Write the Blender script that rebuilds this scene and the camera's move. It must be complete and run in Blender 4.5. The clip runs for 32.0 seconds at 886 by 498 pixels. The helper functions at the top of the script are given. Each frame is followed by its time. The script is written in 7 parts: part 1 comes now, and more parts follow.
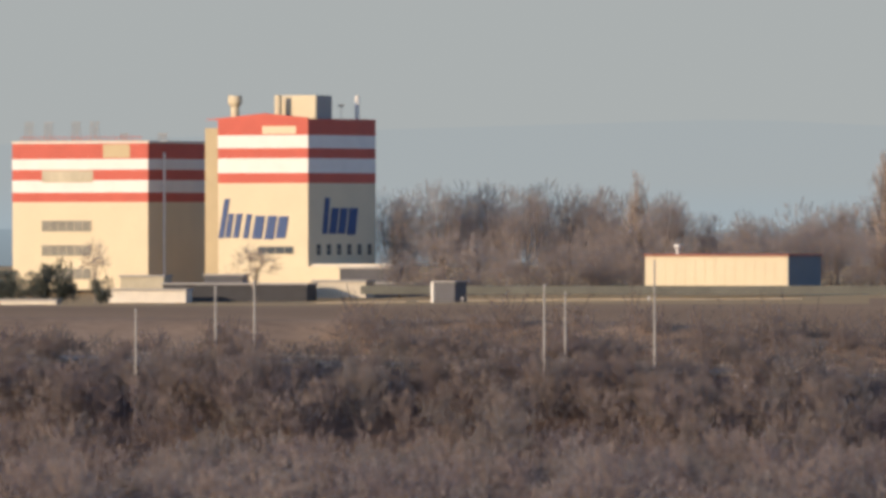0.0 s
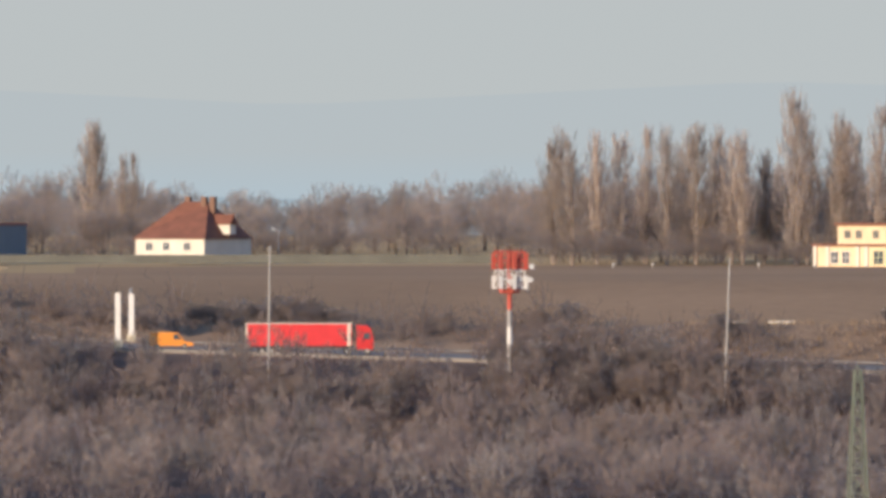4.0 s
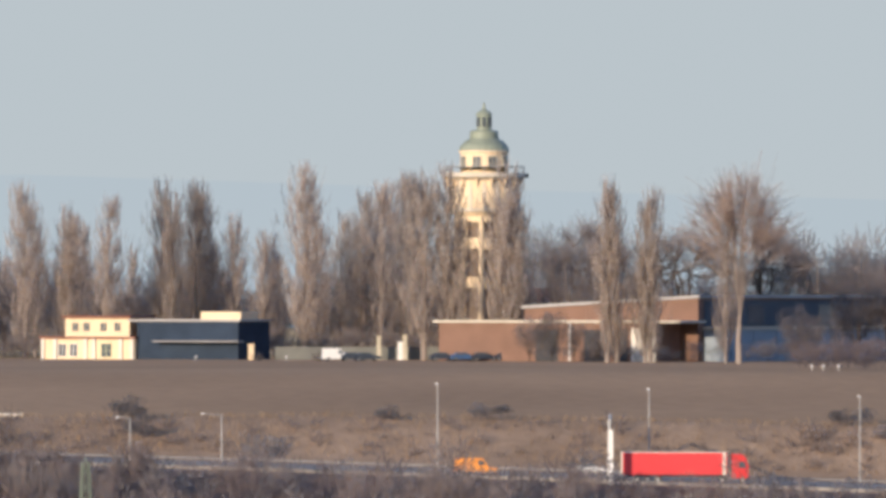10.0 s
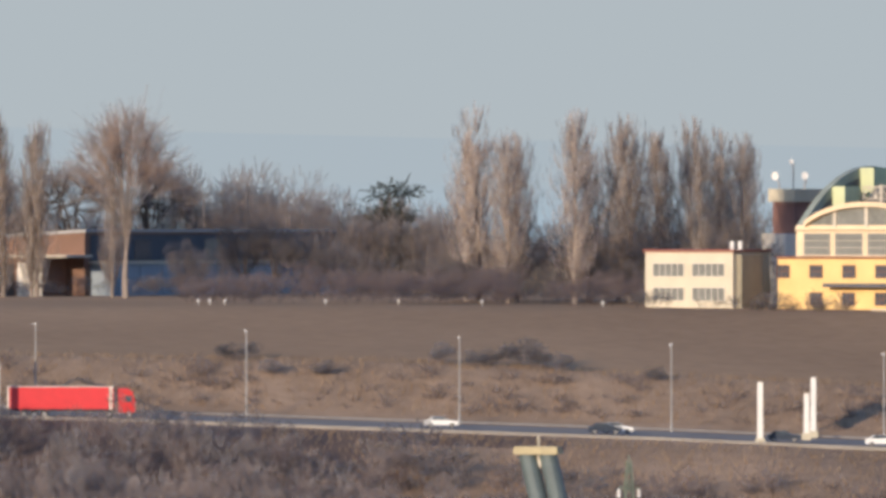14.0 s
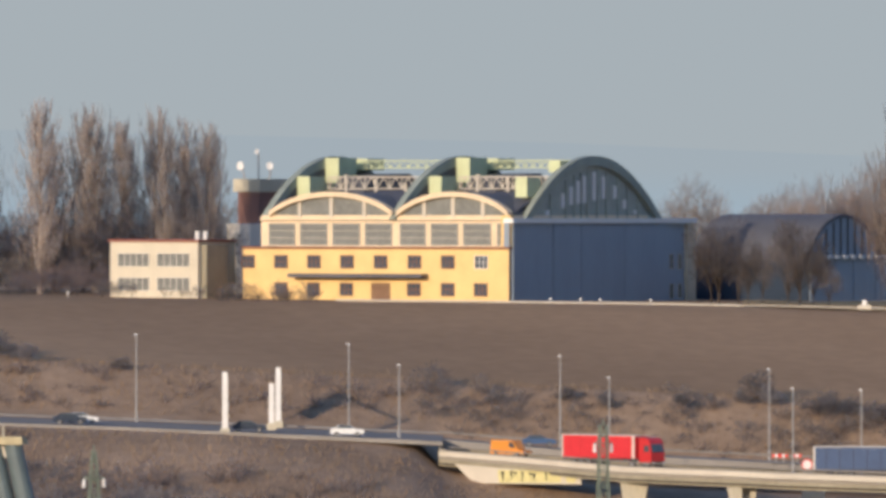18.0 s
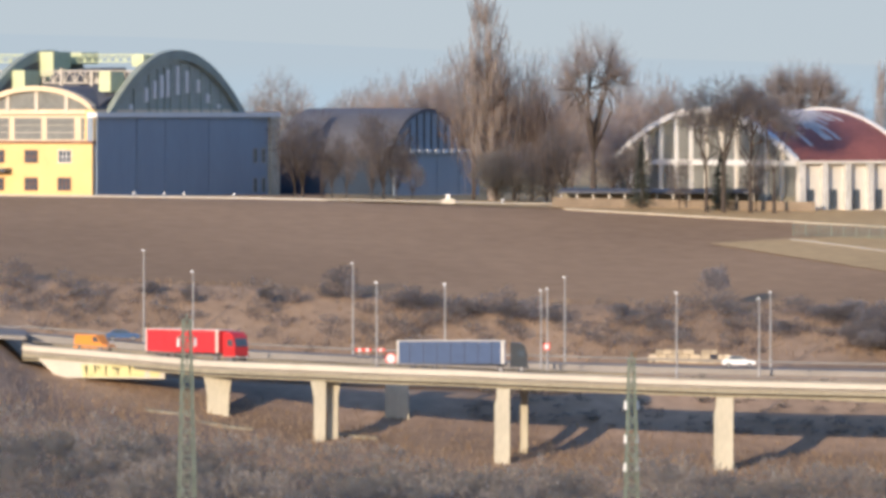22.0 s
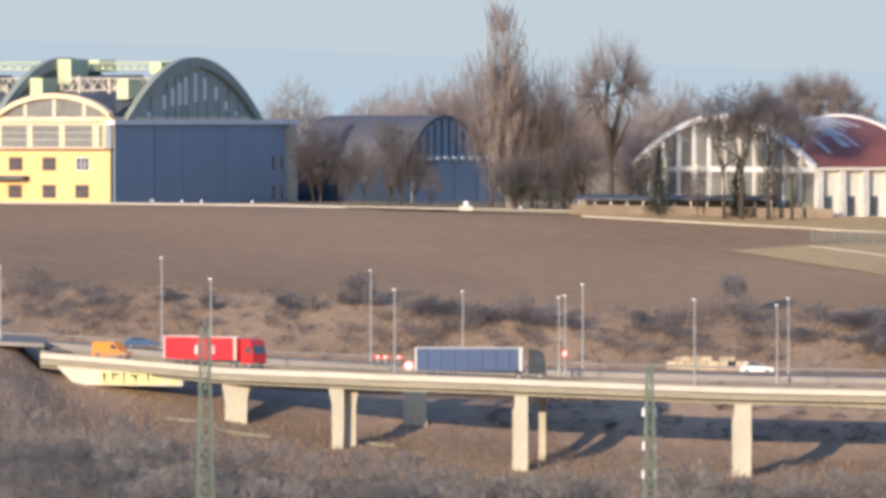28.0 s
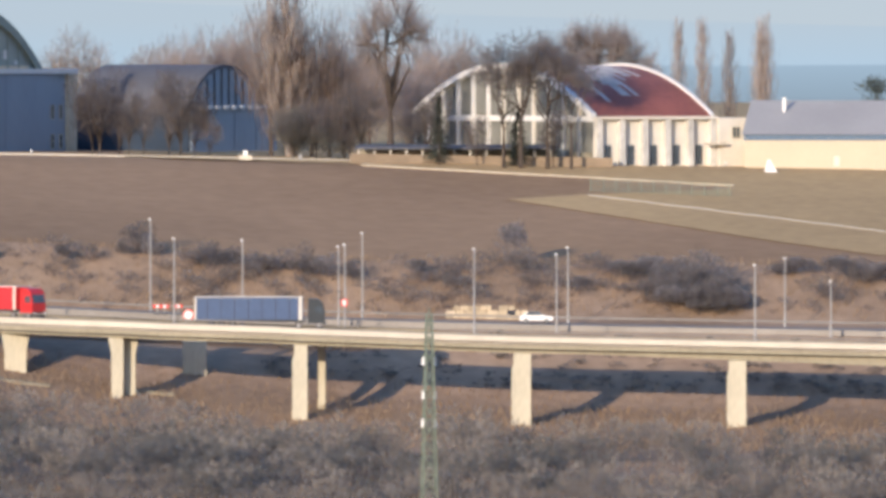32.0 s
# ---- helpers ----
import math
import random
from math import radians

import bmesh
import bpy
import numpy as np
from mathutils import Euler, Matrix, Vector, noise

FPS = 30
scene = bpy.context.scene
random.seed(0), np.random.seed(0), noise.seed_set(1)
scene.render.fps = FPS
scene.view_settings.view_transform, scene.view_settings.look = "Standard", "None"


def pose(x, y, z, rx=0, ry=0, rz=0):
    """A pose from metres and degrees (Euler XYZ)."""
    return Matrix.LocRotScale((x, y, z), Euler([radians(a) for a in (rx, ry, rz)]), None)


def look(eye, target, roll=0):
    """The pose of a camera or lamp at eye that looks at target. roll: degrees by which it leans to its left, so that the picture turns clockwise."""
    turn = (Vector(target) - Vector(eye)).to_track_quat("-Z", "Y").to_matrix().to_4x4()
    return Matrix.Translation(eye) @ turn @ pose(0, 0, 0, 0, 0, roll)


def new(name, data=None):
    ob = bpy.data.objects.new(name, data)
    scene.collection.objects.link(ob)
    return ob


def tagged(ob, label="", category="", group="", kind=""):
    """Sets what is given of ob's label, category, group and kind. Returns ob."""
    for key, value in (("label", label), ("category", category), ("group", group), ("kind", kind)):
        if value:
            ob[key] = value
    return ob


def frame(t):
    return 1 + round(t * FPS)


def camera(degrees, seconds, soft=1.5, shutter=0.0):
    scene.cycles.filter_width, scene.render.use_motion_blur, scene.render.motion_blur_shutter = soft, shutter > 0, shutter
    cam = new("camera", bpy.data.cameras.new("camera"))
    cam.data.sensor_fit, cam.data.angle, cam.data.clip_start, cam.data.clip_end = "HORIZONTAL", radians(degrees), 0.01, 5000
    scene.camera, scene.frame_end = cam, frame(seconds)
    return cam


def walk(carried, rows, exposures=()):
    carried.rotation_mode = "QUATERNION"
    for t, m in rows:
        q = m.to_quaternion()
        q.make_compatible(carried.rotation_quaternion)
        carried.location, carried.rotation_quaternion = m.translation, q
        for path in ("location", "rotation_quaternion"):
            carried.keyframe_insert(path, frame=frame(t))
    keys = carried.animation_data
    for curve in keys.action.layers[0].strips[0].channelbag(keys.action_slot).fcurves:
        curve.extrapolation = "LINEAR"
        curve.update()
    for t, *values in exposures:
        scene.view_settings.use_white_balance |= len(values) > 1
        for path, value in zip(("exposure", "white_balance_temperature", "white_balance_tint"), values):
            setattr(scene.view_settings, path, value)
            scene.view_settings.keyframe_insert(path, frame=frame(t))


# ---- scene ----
# A hill-top viewpoint looks over a valley to an airfield. Places are given by bearing and range from it:
# a bearing unit is 1 / UNIT radians, counted from the corner of the yellow hangar; falls are measured from eye level.
UNIT = 784 / math.tan(radians(2.5))
EYE = Vector((0, 0, 12.0))
LEVEL = -110.0

cam = camera(5.0, 32.0, soft=3.8)


def view(u, v, roll):
    a, e = u / UNIT, -(v - LEVEL) / UNIT
    way = Vector((math.sin(a) * math.cos(e), math.cos(a) * math.cos(e), math.sin(e)))
    return look(EYE, EYE + way * 100, roll)


ROWS = [
    (0.0, -5034.2, -72.1, -0.028), (0.5, -4835.7, -62.1, -0.042), (1.0, -4714.7, -58.3, -0.018), (1.5, -4511.1, -39.8, 0.039),
    (2.0, -4304.3, -36.2, 0.012), (2.5, -4145.8, -35.1, -0.012), (3.0, -3933.8, -32.3, -0.009), (3.5, -3728.4, -24.0, -0.011),
    (4.0, -3628.6, -17.2, 0.003), (4.5, -3482.1, -25.8, 0.059), (6.5, -2872.0, -37.7, -0.005), (7.0, -2746.2, -45.7, -0.037),
    (7.5, -2658.2, 0.4, -0.034), (8.0, -2537.2, -19.0, -0.012), (8.5, -2445.3, -40.8, -0.025), (9.0, -2420.3, -70.6, 0.002),
    (9.5, -2337.3, -129.7, 0.044), (10.0, -2262.6, -181.4, 0.031), (10.5, -2177.1, -151.5, -0.008), (11.0, -2028.8, -113.2, -0.011),
    (11.5, -1883.4, -107.1, 0.004), (12.0, -1736.6, -95.2, 0.030), (12.5, -1580.8, -75.3, 0.017), (13.0, -1428.8, -63.1, 0.018),
    (13.5, -1300.7, -73.6, 0.005), (14.0, -1177.0, -65.3, -0.016), (14.5, -1050.7, -17.7, -0.027), (15.0, -921.0, -3.8, 0.014),
    (15.5, -783.5, -5.5, 0.007), (17.5, -339.6, -65.7, 0.024), (18.0, -230.5, -47.7, 0.029), (18.5, -86.4, -37.5, 0.004),
    (19.0, 0.0, 0.0, -0.033), (19.5, 88.1, 37.2, 0.001), (20.0, 212.1, 56.1, -0.005), (20.5, 345.4, 74.9, 0.023),
    (21.0, 442.0, 88.2, 0.012), (21.5, 480.2, 108.1, 0.019), (22.0, 506.3, 139.2, 0.025), (22.5, 493.0, 164.6, 0.007),
    (23.0, 485.2, 160.8, 0.041), (23.5, 506.8, 150.5, 0.019), (24.0, 528.4, 145.3, -0.002), (24.5, 503.5, 142.6, 0.012),
    (25.0, 514.4, 150.3, 0.018), (25.5, 521.8, 161.2, 0.033), (27.5, 472.3, 115.1, -0.030), (28.0, 474.6, 126.7, -0.030),
    (28.5, 457.2, 158.2, -0.027), (29.0, 665.0, 182.7, 0.010), (29.5, 808.7, 210.8, -0.005), (30.0, 881.1, 239.2, -0.025),
    (30.5, 908.9, 249.0, -0.023), (31.0, 884.2, 269.1, -0.022), (31.5, 870.8, 225.5, -0.037), (32.0, 864.7, 217.0, -0.025),
]

# the film camera opens and closes a little, and begins warmer
EXPOSURES = [(0, 0.54, 6850, 12), (2, 0.86, 6800, 12), (4, 0.86, 6750, 12), (7, 0.98, 6400, 11), (8, 1.04, 6350, 11), (9, 1.0, 6350, 11), (11, 0.8, 6350, 11), (13, 0.7, 6350, 11), (15, 0.78, 6300, 11), (18, 0.56, 6300, 11), (20, 0.66, 6250, 11), (21, 0.88, 6200, 11), (25, 1.08, 6150, 11), (28, 1.08, 6100, 11), (32, 1.04, 6050, 11)]
walk(cam, [(t, view(u, v, r)) for t, u, v, r in ROWS], EXPOSURES)

# ---- light ----
SUN_EL, SUN_AZ = 11.5, -152.0
world = bpy.data.worlds.new("sky")
scene.world = world
world.use_nodes = True
wn = world.node_tree.nodes
wn.clear()
sky = wn.new("ShaderNodeTexSky")
sky.sky_type, sky.sun_disc = "NISHITA", False
sky.sun_elevation, sky.sun_rotation = radians(SUN_EL), radians(SUN_AZ)
sky.altitude, sky.air_density, sky.dust_density, sky.ozone_density = 300, 1.0, 2.0, 2.0
bg, wout = wn.new("ShaderNodeBackground"), wn.new("ShaderNodeOutputWorld")
bg.inputs["Strength"].default_value = 0.15
# a winter haze lies round the whole horizon and thins out upwards
tco, sep, fade, mixs = wn.new("ShaderNodeTexCoord"), wn.new("ShaderNodeSeparateXYZ"), wn.new("ShaderNodeMapRange"), wn.new("ShaderNodeMix")
fade.interpolation_type = "SMOOTHSTEP"
fade.inputs["From Min"].default_value, fade.inputs["From Max"].default_value = 0.03, 0.3
mixs.data_type = "RGBA"
mixs.inputs["A"].default_value = (1.78, 1.98, 2.06, 1)
wl = world.node_tree.links
wl.new(tco.outputs["Generated"], sep.inputs[0])
wl.new(sep.outputs["Z"], fade.inputs["Value"])
wl.new(fade.outputs[0], mixs.inputs["Factor"])
clear = wn.new("ShaderNodeVectorMath")
clear.operation = "MULTIPLY"
clear.inputs[1].default_value = (0.6, 0.74, 0.98)
wl.new(sky.outputs[0], clear.inputs[0])
wl.new(clear.outputs[0], mixs.inputs["B"])
wl.new(mixs.outputs["Result"], bg.inputs[0])
world.node_tree.links.new(bg.outputs[0], wout.inputs[0])

lamp = bpy.data.lights.new("sun", "SUN")
lamp.energy, lamp.angle, lamp.color = 2.7, radians(0.6), (1.0, 0.79, 0.57)
sun = new("sun", lamp)
sd = Vector((math.sin(radians(SUN_AZ)) * math.cos(radians(SUN_EL)), math.cos(radians(SUN_AZ)) * math.cos(radians(SUN_EL)), math.sin(radians(SUN_EL))))
sun.matrix_world = look(sd * 500, (0, 0, 0))

# ---- materials ----


def mat(name, color, rough=0.8, vary=0.25, scale=0.6, fine=8.0, metal=0.0, bump=0.15, per_object=0.0, second=None, streak=1.0):
    m = bpy.data.materials.new(name)
    m.use_nodes = True
    nt = m.node_tree
    n, l = nt.nodes, nt.links
    b = n["Principled BSDF"]
    b.inputs["Roughness"].default_value, b.inputs["Metallic"].default_value = rough, metal
    tc = n.new("ShaderNodeTexCoord")
    mp = n.new("ShaderNodeMapping")
    mp.inputs["Scale"].default_value = (1, 1, streak)
    l.new(tc.outputs["Object"], mp.inputs[0])
    big, small = n.new("ShaderNodeTexNoise"), n.new("ShaderNodeTexNoise")
    big.inputs["Scale"].default_value, small.inputs["Scale"].default_value = scale, fine
    big.inputs["Detail"].default_value = 4
    l.new(mp.outputs[0], big.inputs["Vector"])
    l.new(mp.outputs[0], small.inputs["Vector"])
    add = n.new("ShaderNodeMath")
    add.operation = "MULTIPLY_ADD"
    add.inputs[1].default_value = 0.6
    l.new(big.outputs[0], add.inputs[0])
    mul = n.new("ShaderNodeMath")
    mul.operation = "MULTIPLY"
    mul.inputs[1].default_value = 0.4
    l.new(small.outputs[0], mul.inputs[0])
    l.new(mul.outputs[0], add.inputs[2])
    ramp = n.new("ShaderNodeValToRGB")
    lo = [c * (1 - vary) for c in color]
    hi = [min(1, c * (1 + vary)) for c in (second or color)]
    ramp.color_ramp.elements[0].position, ramp.color_ramp.elements[1].position = 0.3, 0.7
    ramp.color_ramp.elements[0].color, ramp.color_ramp.elements[1].color = (*lo, 1), (*hi, 1)
    l.new(add.outputs[0], ramp.inputs[0])
    out = ramp.outputs[0]
    if per_object:
        oi, hs = n.new("ShaderNodeObjectInfo"), n.new("ShaderNodeHueSaturation")
        mr = n.new("ShaderNodeMapRange")
        mr.inputs["To Min"].default_value, mr.inputs["To Max"].default_value = 1 - per_object, 1 + per_object
        l.new(oi.outputs["Random"], mr.inputs[0])
        l.new(mr.outputs[0], hs.inputs["Value"])
        l.new(out, hs.inputs["Color"])
        out = hs.outputs[0]
    l.new(out, b.inputs["Base Color"])
    if bump:
        bp = n.new("ShaderNodeBump")
        bp.inputs["Strength"].default_value, bp.inputs["Distance"].default_value = bump, 0.1
        l.new(small.outputs[0], bp.inputs["Height"])
        l.new(bp.outputs[0], b.inputs["Normal"])
    return m


def twigs(name, dark, light, dense=0.34):
    """Sprays of fine twigs: colour varies from spray to spray and from tree to tree; dense is how much of a spray is wood."""
    m = bpy.data.materials.new(name)
    m.use_nodes = True
    n, l = m.node_tree.nodes, m.node_tree.links
    b = n["Principled BSDF"]
    b.inputs["Roughness"].default_value = 0.9
    geo, oi, ramp, hs = n.new("ShaderNodeNewGeometry"), n.new("ShaderNodeObjectInfo"), n.new("ShaderNodeValToRGB"), n.new("ShaderNodeHueSaturation")
    ramp.color_ramp.elements[0].color, ramp.color_ramp.elements[1].color = (*dark, 1), (*light, 1)
    l.new(geo.outputs["Random Per Island"], ramp.inputs[0])
    mr = n.new("ShaderNodeMapRange")
    mr.inputs["To Min"].default_value, mr.inputs["To Max"].default_value = 0.75, 1.25
    l.new(oi.outputs["Random"], mr.inputs[0])
    l.new(mr.outputs[0], hs.inputs["Value"])
    l.new(ramp.outputs[0], hs.inputs["Color"])
    l.new(hs.outputs[0], b.inputs["Base Color"])
    # thin twigs let part of the light through between them
    tr, mx = n.new("ShaderNodeBsdfTranslucent"), n.new("ShaderNodeMixShader")
    mx.inputs[0].default_value = 0.5
    l.new(hs.outputs[0], tr.inputs["Color"])
    l.new(b.outputs[0], mx.inputs[1])
    l.new(tr.outputs[0], mx.inputs[2])
    # and the gaps in a spray show what stands behind it
    gap, thin, tc, grain, span = n.new("ShaderNodeBsdfTransparent"), n.new("ShaderNodeMixShader"), n.new("ShaderNodeTexCoord"), n.new("ShaderNodeTexNoise"), n.new("ShaderNodeMapRange")
    grain.inputs["Scale"].default_value = 3.0
    l.new(tc.outputs["Object"], grain.inputs["Vector"])
    l.new(grain.outputs[0], span.inputs[0])
    span.inputs["From Min"].default_value, span.inputs["From Max"].default_value = 0.35, 0.65
    span.inputs["To Min"].default_value, span.inputs["To Max"].default_value = dense * 0.8, min(1, dense * 1.2)
    l.new(span.outputs[0], thin.inputs[0])
    l.new(gap.outputs[0], thin.inputs[1])
    l.new(mx.outputs[0], thin.inputs[2])
    l.new(thin.outputs[0], n["Material Output"].inputs[0])
    return m


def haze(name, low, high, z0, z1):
    """The far distance: a glowing colour with the lightening of the air painted in."""
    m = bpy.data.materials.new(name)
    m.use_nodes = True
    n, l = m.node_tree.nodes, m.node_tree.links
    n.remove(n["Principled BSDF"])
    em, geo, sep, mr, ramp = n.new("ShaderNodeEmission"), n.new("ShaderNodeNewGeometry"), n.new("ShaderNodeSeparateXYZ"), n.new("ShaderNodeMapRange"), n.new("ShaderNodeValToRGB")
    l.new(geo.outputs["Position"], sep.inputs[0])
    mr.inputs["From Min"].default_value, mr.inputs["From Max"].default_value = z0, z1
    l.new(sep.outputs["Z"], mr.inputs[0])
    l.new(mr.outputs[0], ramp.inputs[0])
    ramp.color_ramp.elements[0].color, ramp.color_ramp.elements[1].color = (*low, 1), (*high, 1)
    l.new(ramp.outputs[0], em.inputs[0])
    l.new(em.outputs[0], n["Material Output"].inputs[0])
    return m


YELLOW = mat("yellow_render", (0.78, 0.53, 0.22), 0.85, 0.12, 0.3, 3, bump=0.1)
YELLOW2 = mat("pale_yellow_render", (0.74, 0.58, 0.38), 0.85, 0.12, 0.3, 3, bump=0.1)
CREAM = mat("cream_panels", (0.64, 0.55, 0.385), 0.7, 0.06, 0.15, 2, bump=0.05)
WHITE = mat("white_paint", (0.72, 0.7, 0.66), 0.6, 0.08, 0.3, 3, bump=0.05)
WALLW = mat("white_render", (0.66, 0.61, 0.52), 0.85, 0.12, 0.4, 4)
RED = mat("red_panels", (0.5, 0.09, 0.06), 0.6, 0.12, 0.2, 2, bump=0.05)
SIGN = mat("blue_letters", (0.03, 0.07, 0.19), 0.6, 0.1, 1, 4, bump=0)
GREYB = mat("grey_blue_door", (0.24, 0.29, 0.34), 0.6, 0.1, 0.12, 2, streak=0.2)
GREENG = mat("grey_green_concrete", (0.3, 0.33, 0.27), 0.8, 0.15, 0.3, 3)
PALEG = mat("pale_green_concrete", (0.55, 0.58, 0.34), 0.8, 0.12, 0.5, 4)
ROOF = mat("roof_felt", (0.1, 0.1, 0.11), 0.8, 0.25, 0.2, 3)
ROOFG = mat("grey_sheet_roof", (0.36, 0.345, 0.325), 0.75, 0.1, 0.1, 2)
TILE = mat("roof_tiles", (0.21, 0.085, 0.055), 0.85, 0.3, 0.5, 6)
RUST = mat("red_oxide_roof", (0.26, 0.085, 0.06), 0.7, 0.3, 0.12, 1.5)
GLASS = mat("window_glass", (0.07, 0.085, 0.1), 0.15, 0.3, 0.8, 3, bump=0)
DARK = mat("dark_opening", (0.03, 0.03, 0.035), 0.7, 0.3, 0.5, 3)
BRICK = mat("red_brick", (0.2, 0.115, 0.08), 0.9, 0.2, 0.3, 5)
CONC = mat("concrete", (0.48, 0.43, 0.32), 0.85, 0.2, 0.25, 3, streak=0.3)
CONCP = mat("pale_concrete", (0.56, 0.5, 0.4), 0.8, 0.12, 0.3, 3)
ASPH = mat("asphalt", (0.3, 0.272, 0.236), 1.0, 0.2, 0.15, 4, bump=0)
GALV = mat("galvanised_steel", (0.34, 0.33, 0.315), 0.6, 0.1, 1, 5, metal=0.2)
PYLG = mat("green_painted_steel", (0.17, 0.2, 0.15), 0.6, 0.2, 1, 5)
TARPR = mat("red_tarpaulin", (0.62, 0.035, 0.04), 0.45, 0.1, 0.7, 3, bump=0.1)
TARPB = mat("blue_tarpaulin", (0.045, 0.08, 0.165), 0.5, 0.12, 0.7, 3, bump=0.1)
TYRE = mat("rubber", (0.02, 0.02, 0.02), 0.8, 0.2, 4, 20)
ORANGE = mat("orange_paint", (0.72, 0.27, 0.04), 0.4, 0.08, 1, 5, bump=0)
SOIL = mat("ploughed_soil", (0.34, 0.216, 0.12), 0.95, 0.14, 0.012, 0.35, bump=1.0, second=(0.39, 0.253, 0.144))
DRY = mat("dry_grass", (0.285, 0.197, 0.13), 0.95, 0.22, 0.05, 0.5, bump=0.6, second=(0.36, 0.253, 0.168))
FLOORW = mat("leaf_litter", (0.15, 0.108, 0.086), 0.95, 0.3, 0.1, 1.0, bump=0.5)
MEADOW = mat("winter_meadow", (0.5, 0.345, 0.17), 0.95, 0.2, 0.02, 0.5, bump=0.4)
BARK = mat("bark", (0.075, 0.06, 0.05), 0.9, 0.3, 1.5, 8, per_object=0.2)
BARKP = mat("pale_bark", (0.26, 0.21, 0.175), 0.9, 0.25, 1.5, 8, per_object=0.2)
TW_POP = twigs("poplar_twigs", (0.44, 0.37, 0.315), (0.53, 0.446, 0.382), 0.4)
TW_TREE = twigs("bare_twigs", (0.31, 0.258, 0.228), (0.37, 0.311, 0.276))
TW_RED = twigs("reddish_twigs", (0.31, 0.24, 0.195), (0.43, 0.335, 0.275))
TW_BUSH = twigs("scrub_twigs", (0.3, 0.24, 0.207), (0.35, 0.281, 0.244), 0.42)
TW_DARK = twigs("dark_scrub_twigs", (0.2, 0.174, 0.162), (0.27, 0.236, 0.22))
TW_BLUE = twigs("blue_grey_twigs", (0.205, 0.186, 0.18), (0.27, 0.246, 0.238), 0.5)
NEEDLE = twigs("conifer_needles", (0.06, 0.07, 0.056), (0.12, 0.128, 0.1), 0.75)
EVER = twigs("dull_evergreen_leaves", (0.1, 0.115, 0.098), (0.17, 0.182, 0.15), 0.8)
GRASS = twigs("dry_grass_blades", (0.31, 0.212, 0.125), (0.46, 0.322, 0.192), 0.74)
TW_FLOOR = twigs("valley_scrub_twigs", (0.135, 0.127, 0.112), (0.195, 0.183, 0.16), 0.45)
TW_VALE = twigs("valley_brush_twigs", (0.27, 0.23, 0.186), (0.33, 0.282, 0.23), 0.45)
HILLS = haze("far_hills_painted_air", (0.232, 0.298, 0.345), (0.25, 0.287, 0.308), 4, 34)
FARW = haze("far_woods_painted_air", (0.15, 0.19, 0.22), (0.19, 0.245, 0.285), -5, 14)

# porous earth, grass and bark hardly shine
for m in (ASPH, SOIL, DRY, FLOORW, MEADOW, BARK, TW_POP, TW_TREE, TW_RED, TW_BUSH, TW_DARK, TW_BLUE, GRASS, NEEDLE):
    m.node_tree.nodes["Principled BSDF"].inputs["Specular IOR Level"].default_value = 0.0 if m is ASPH else 0.08

# ---- helpers of this scene ----


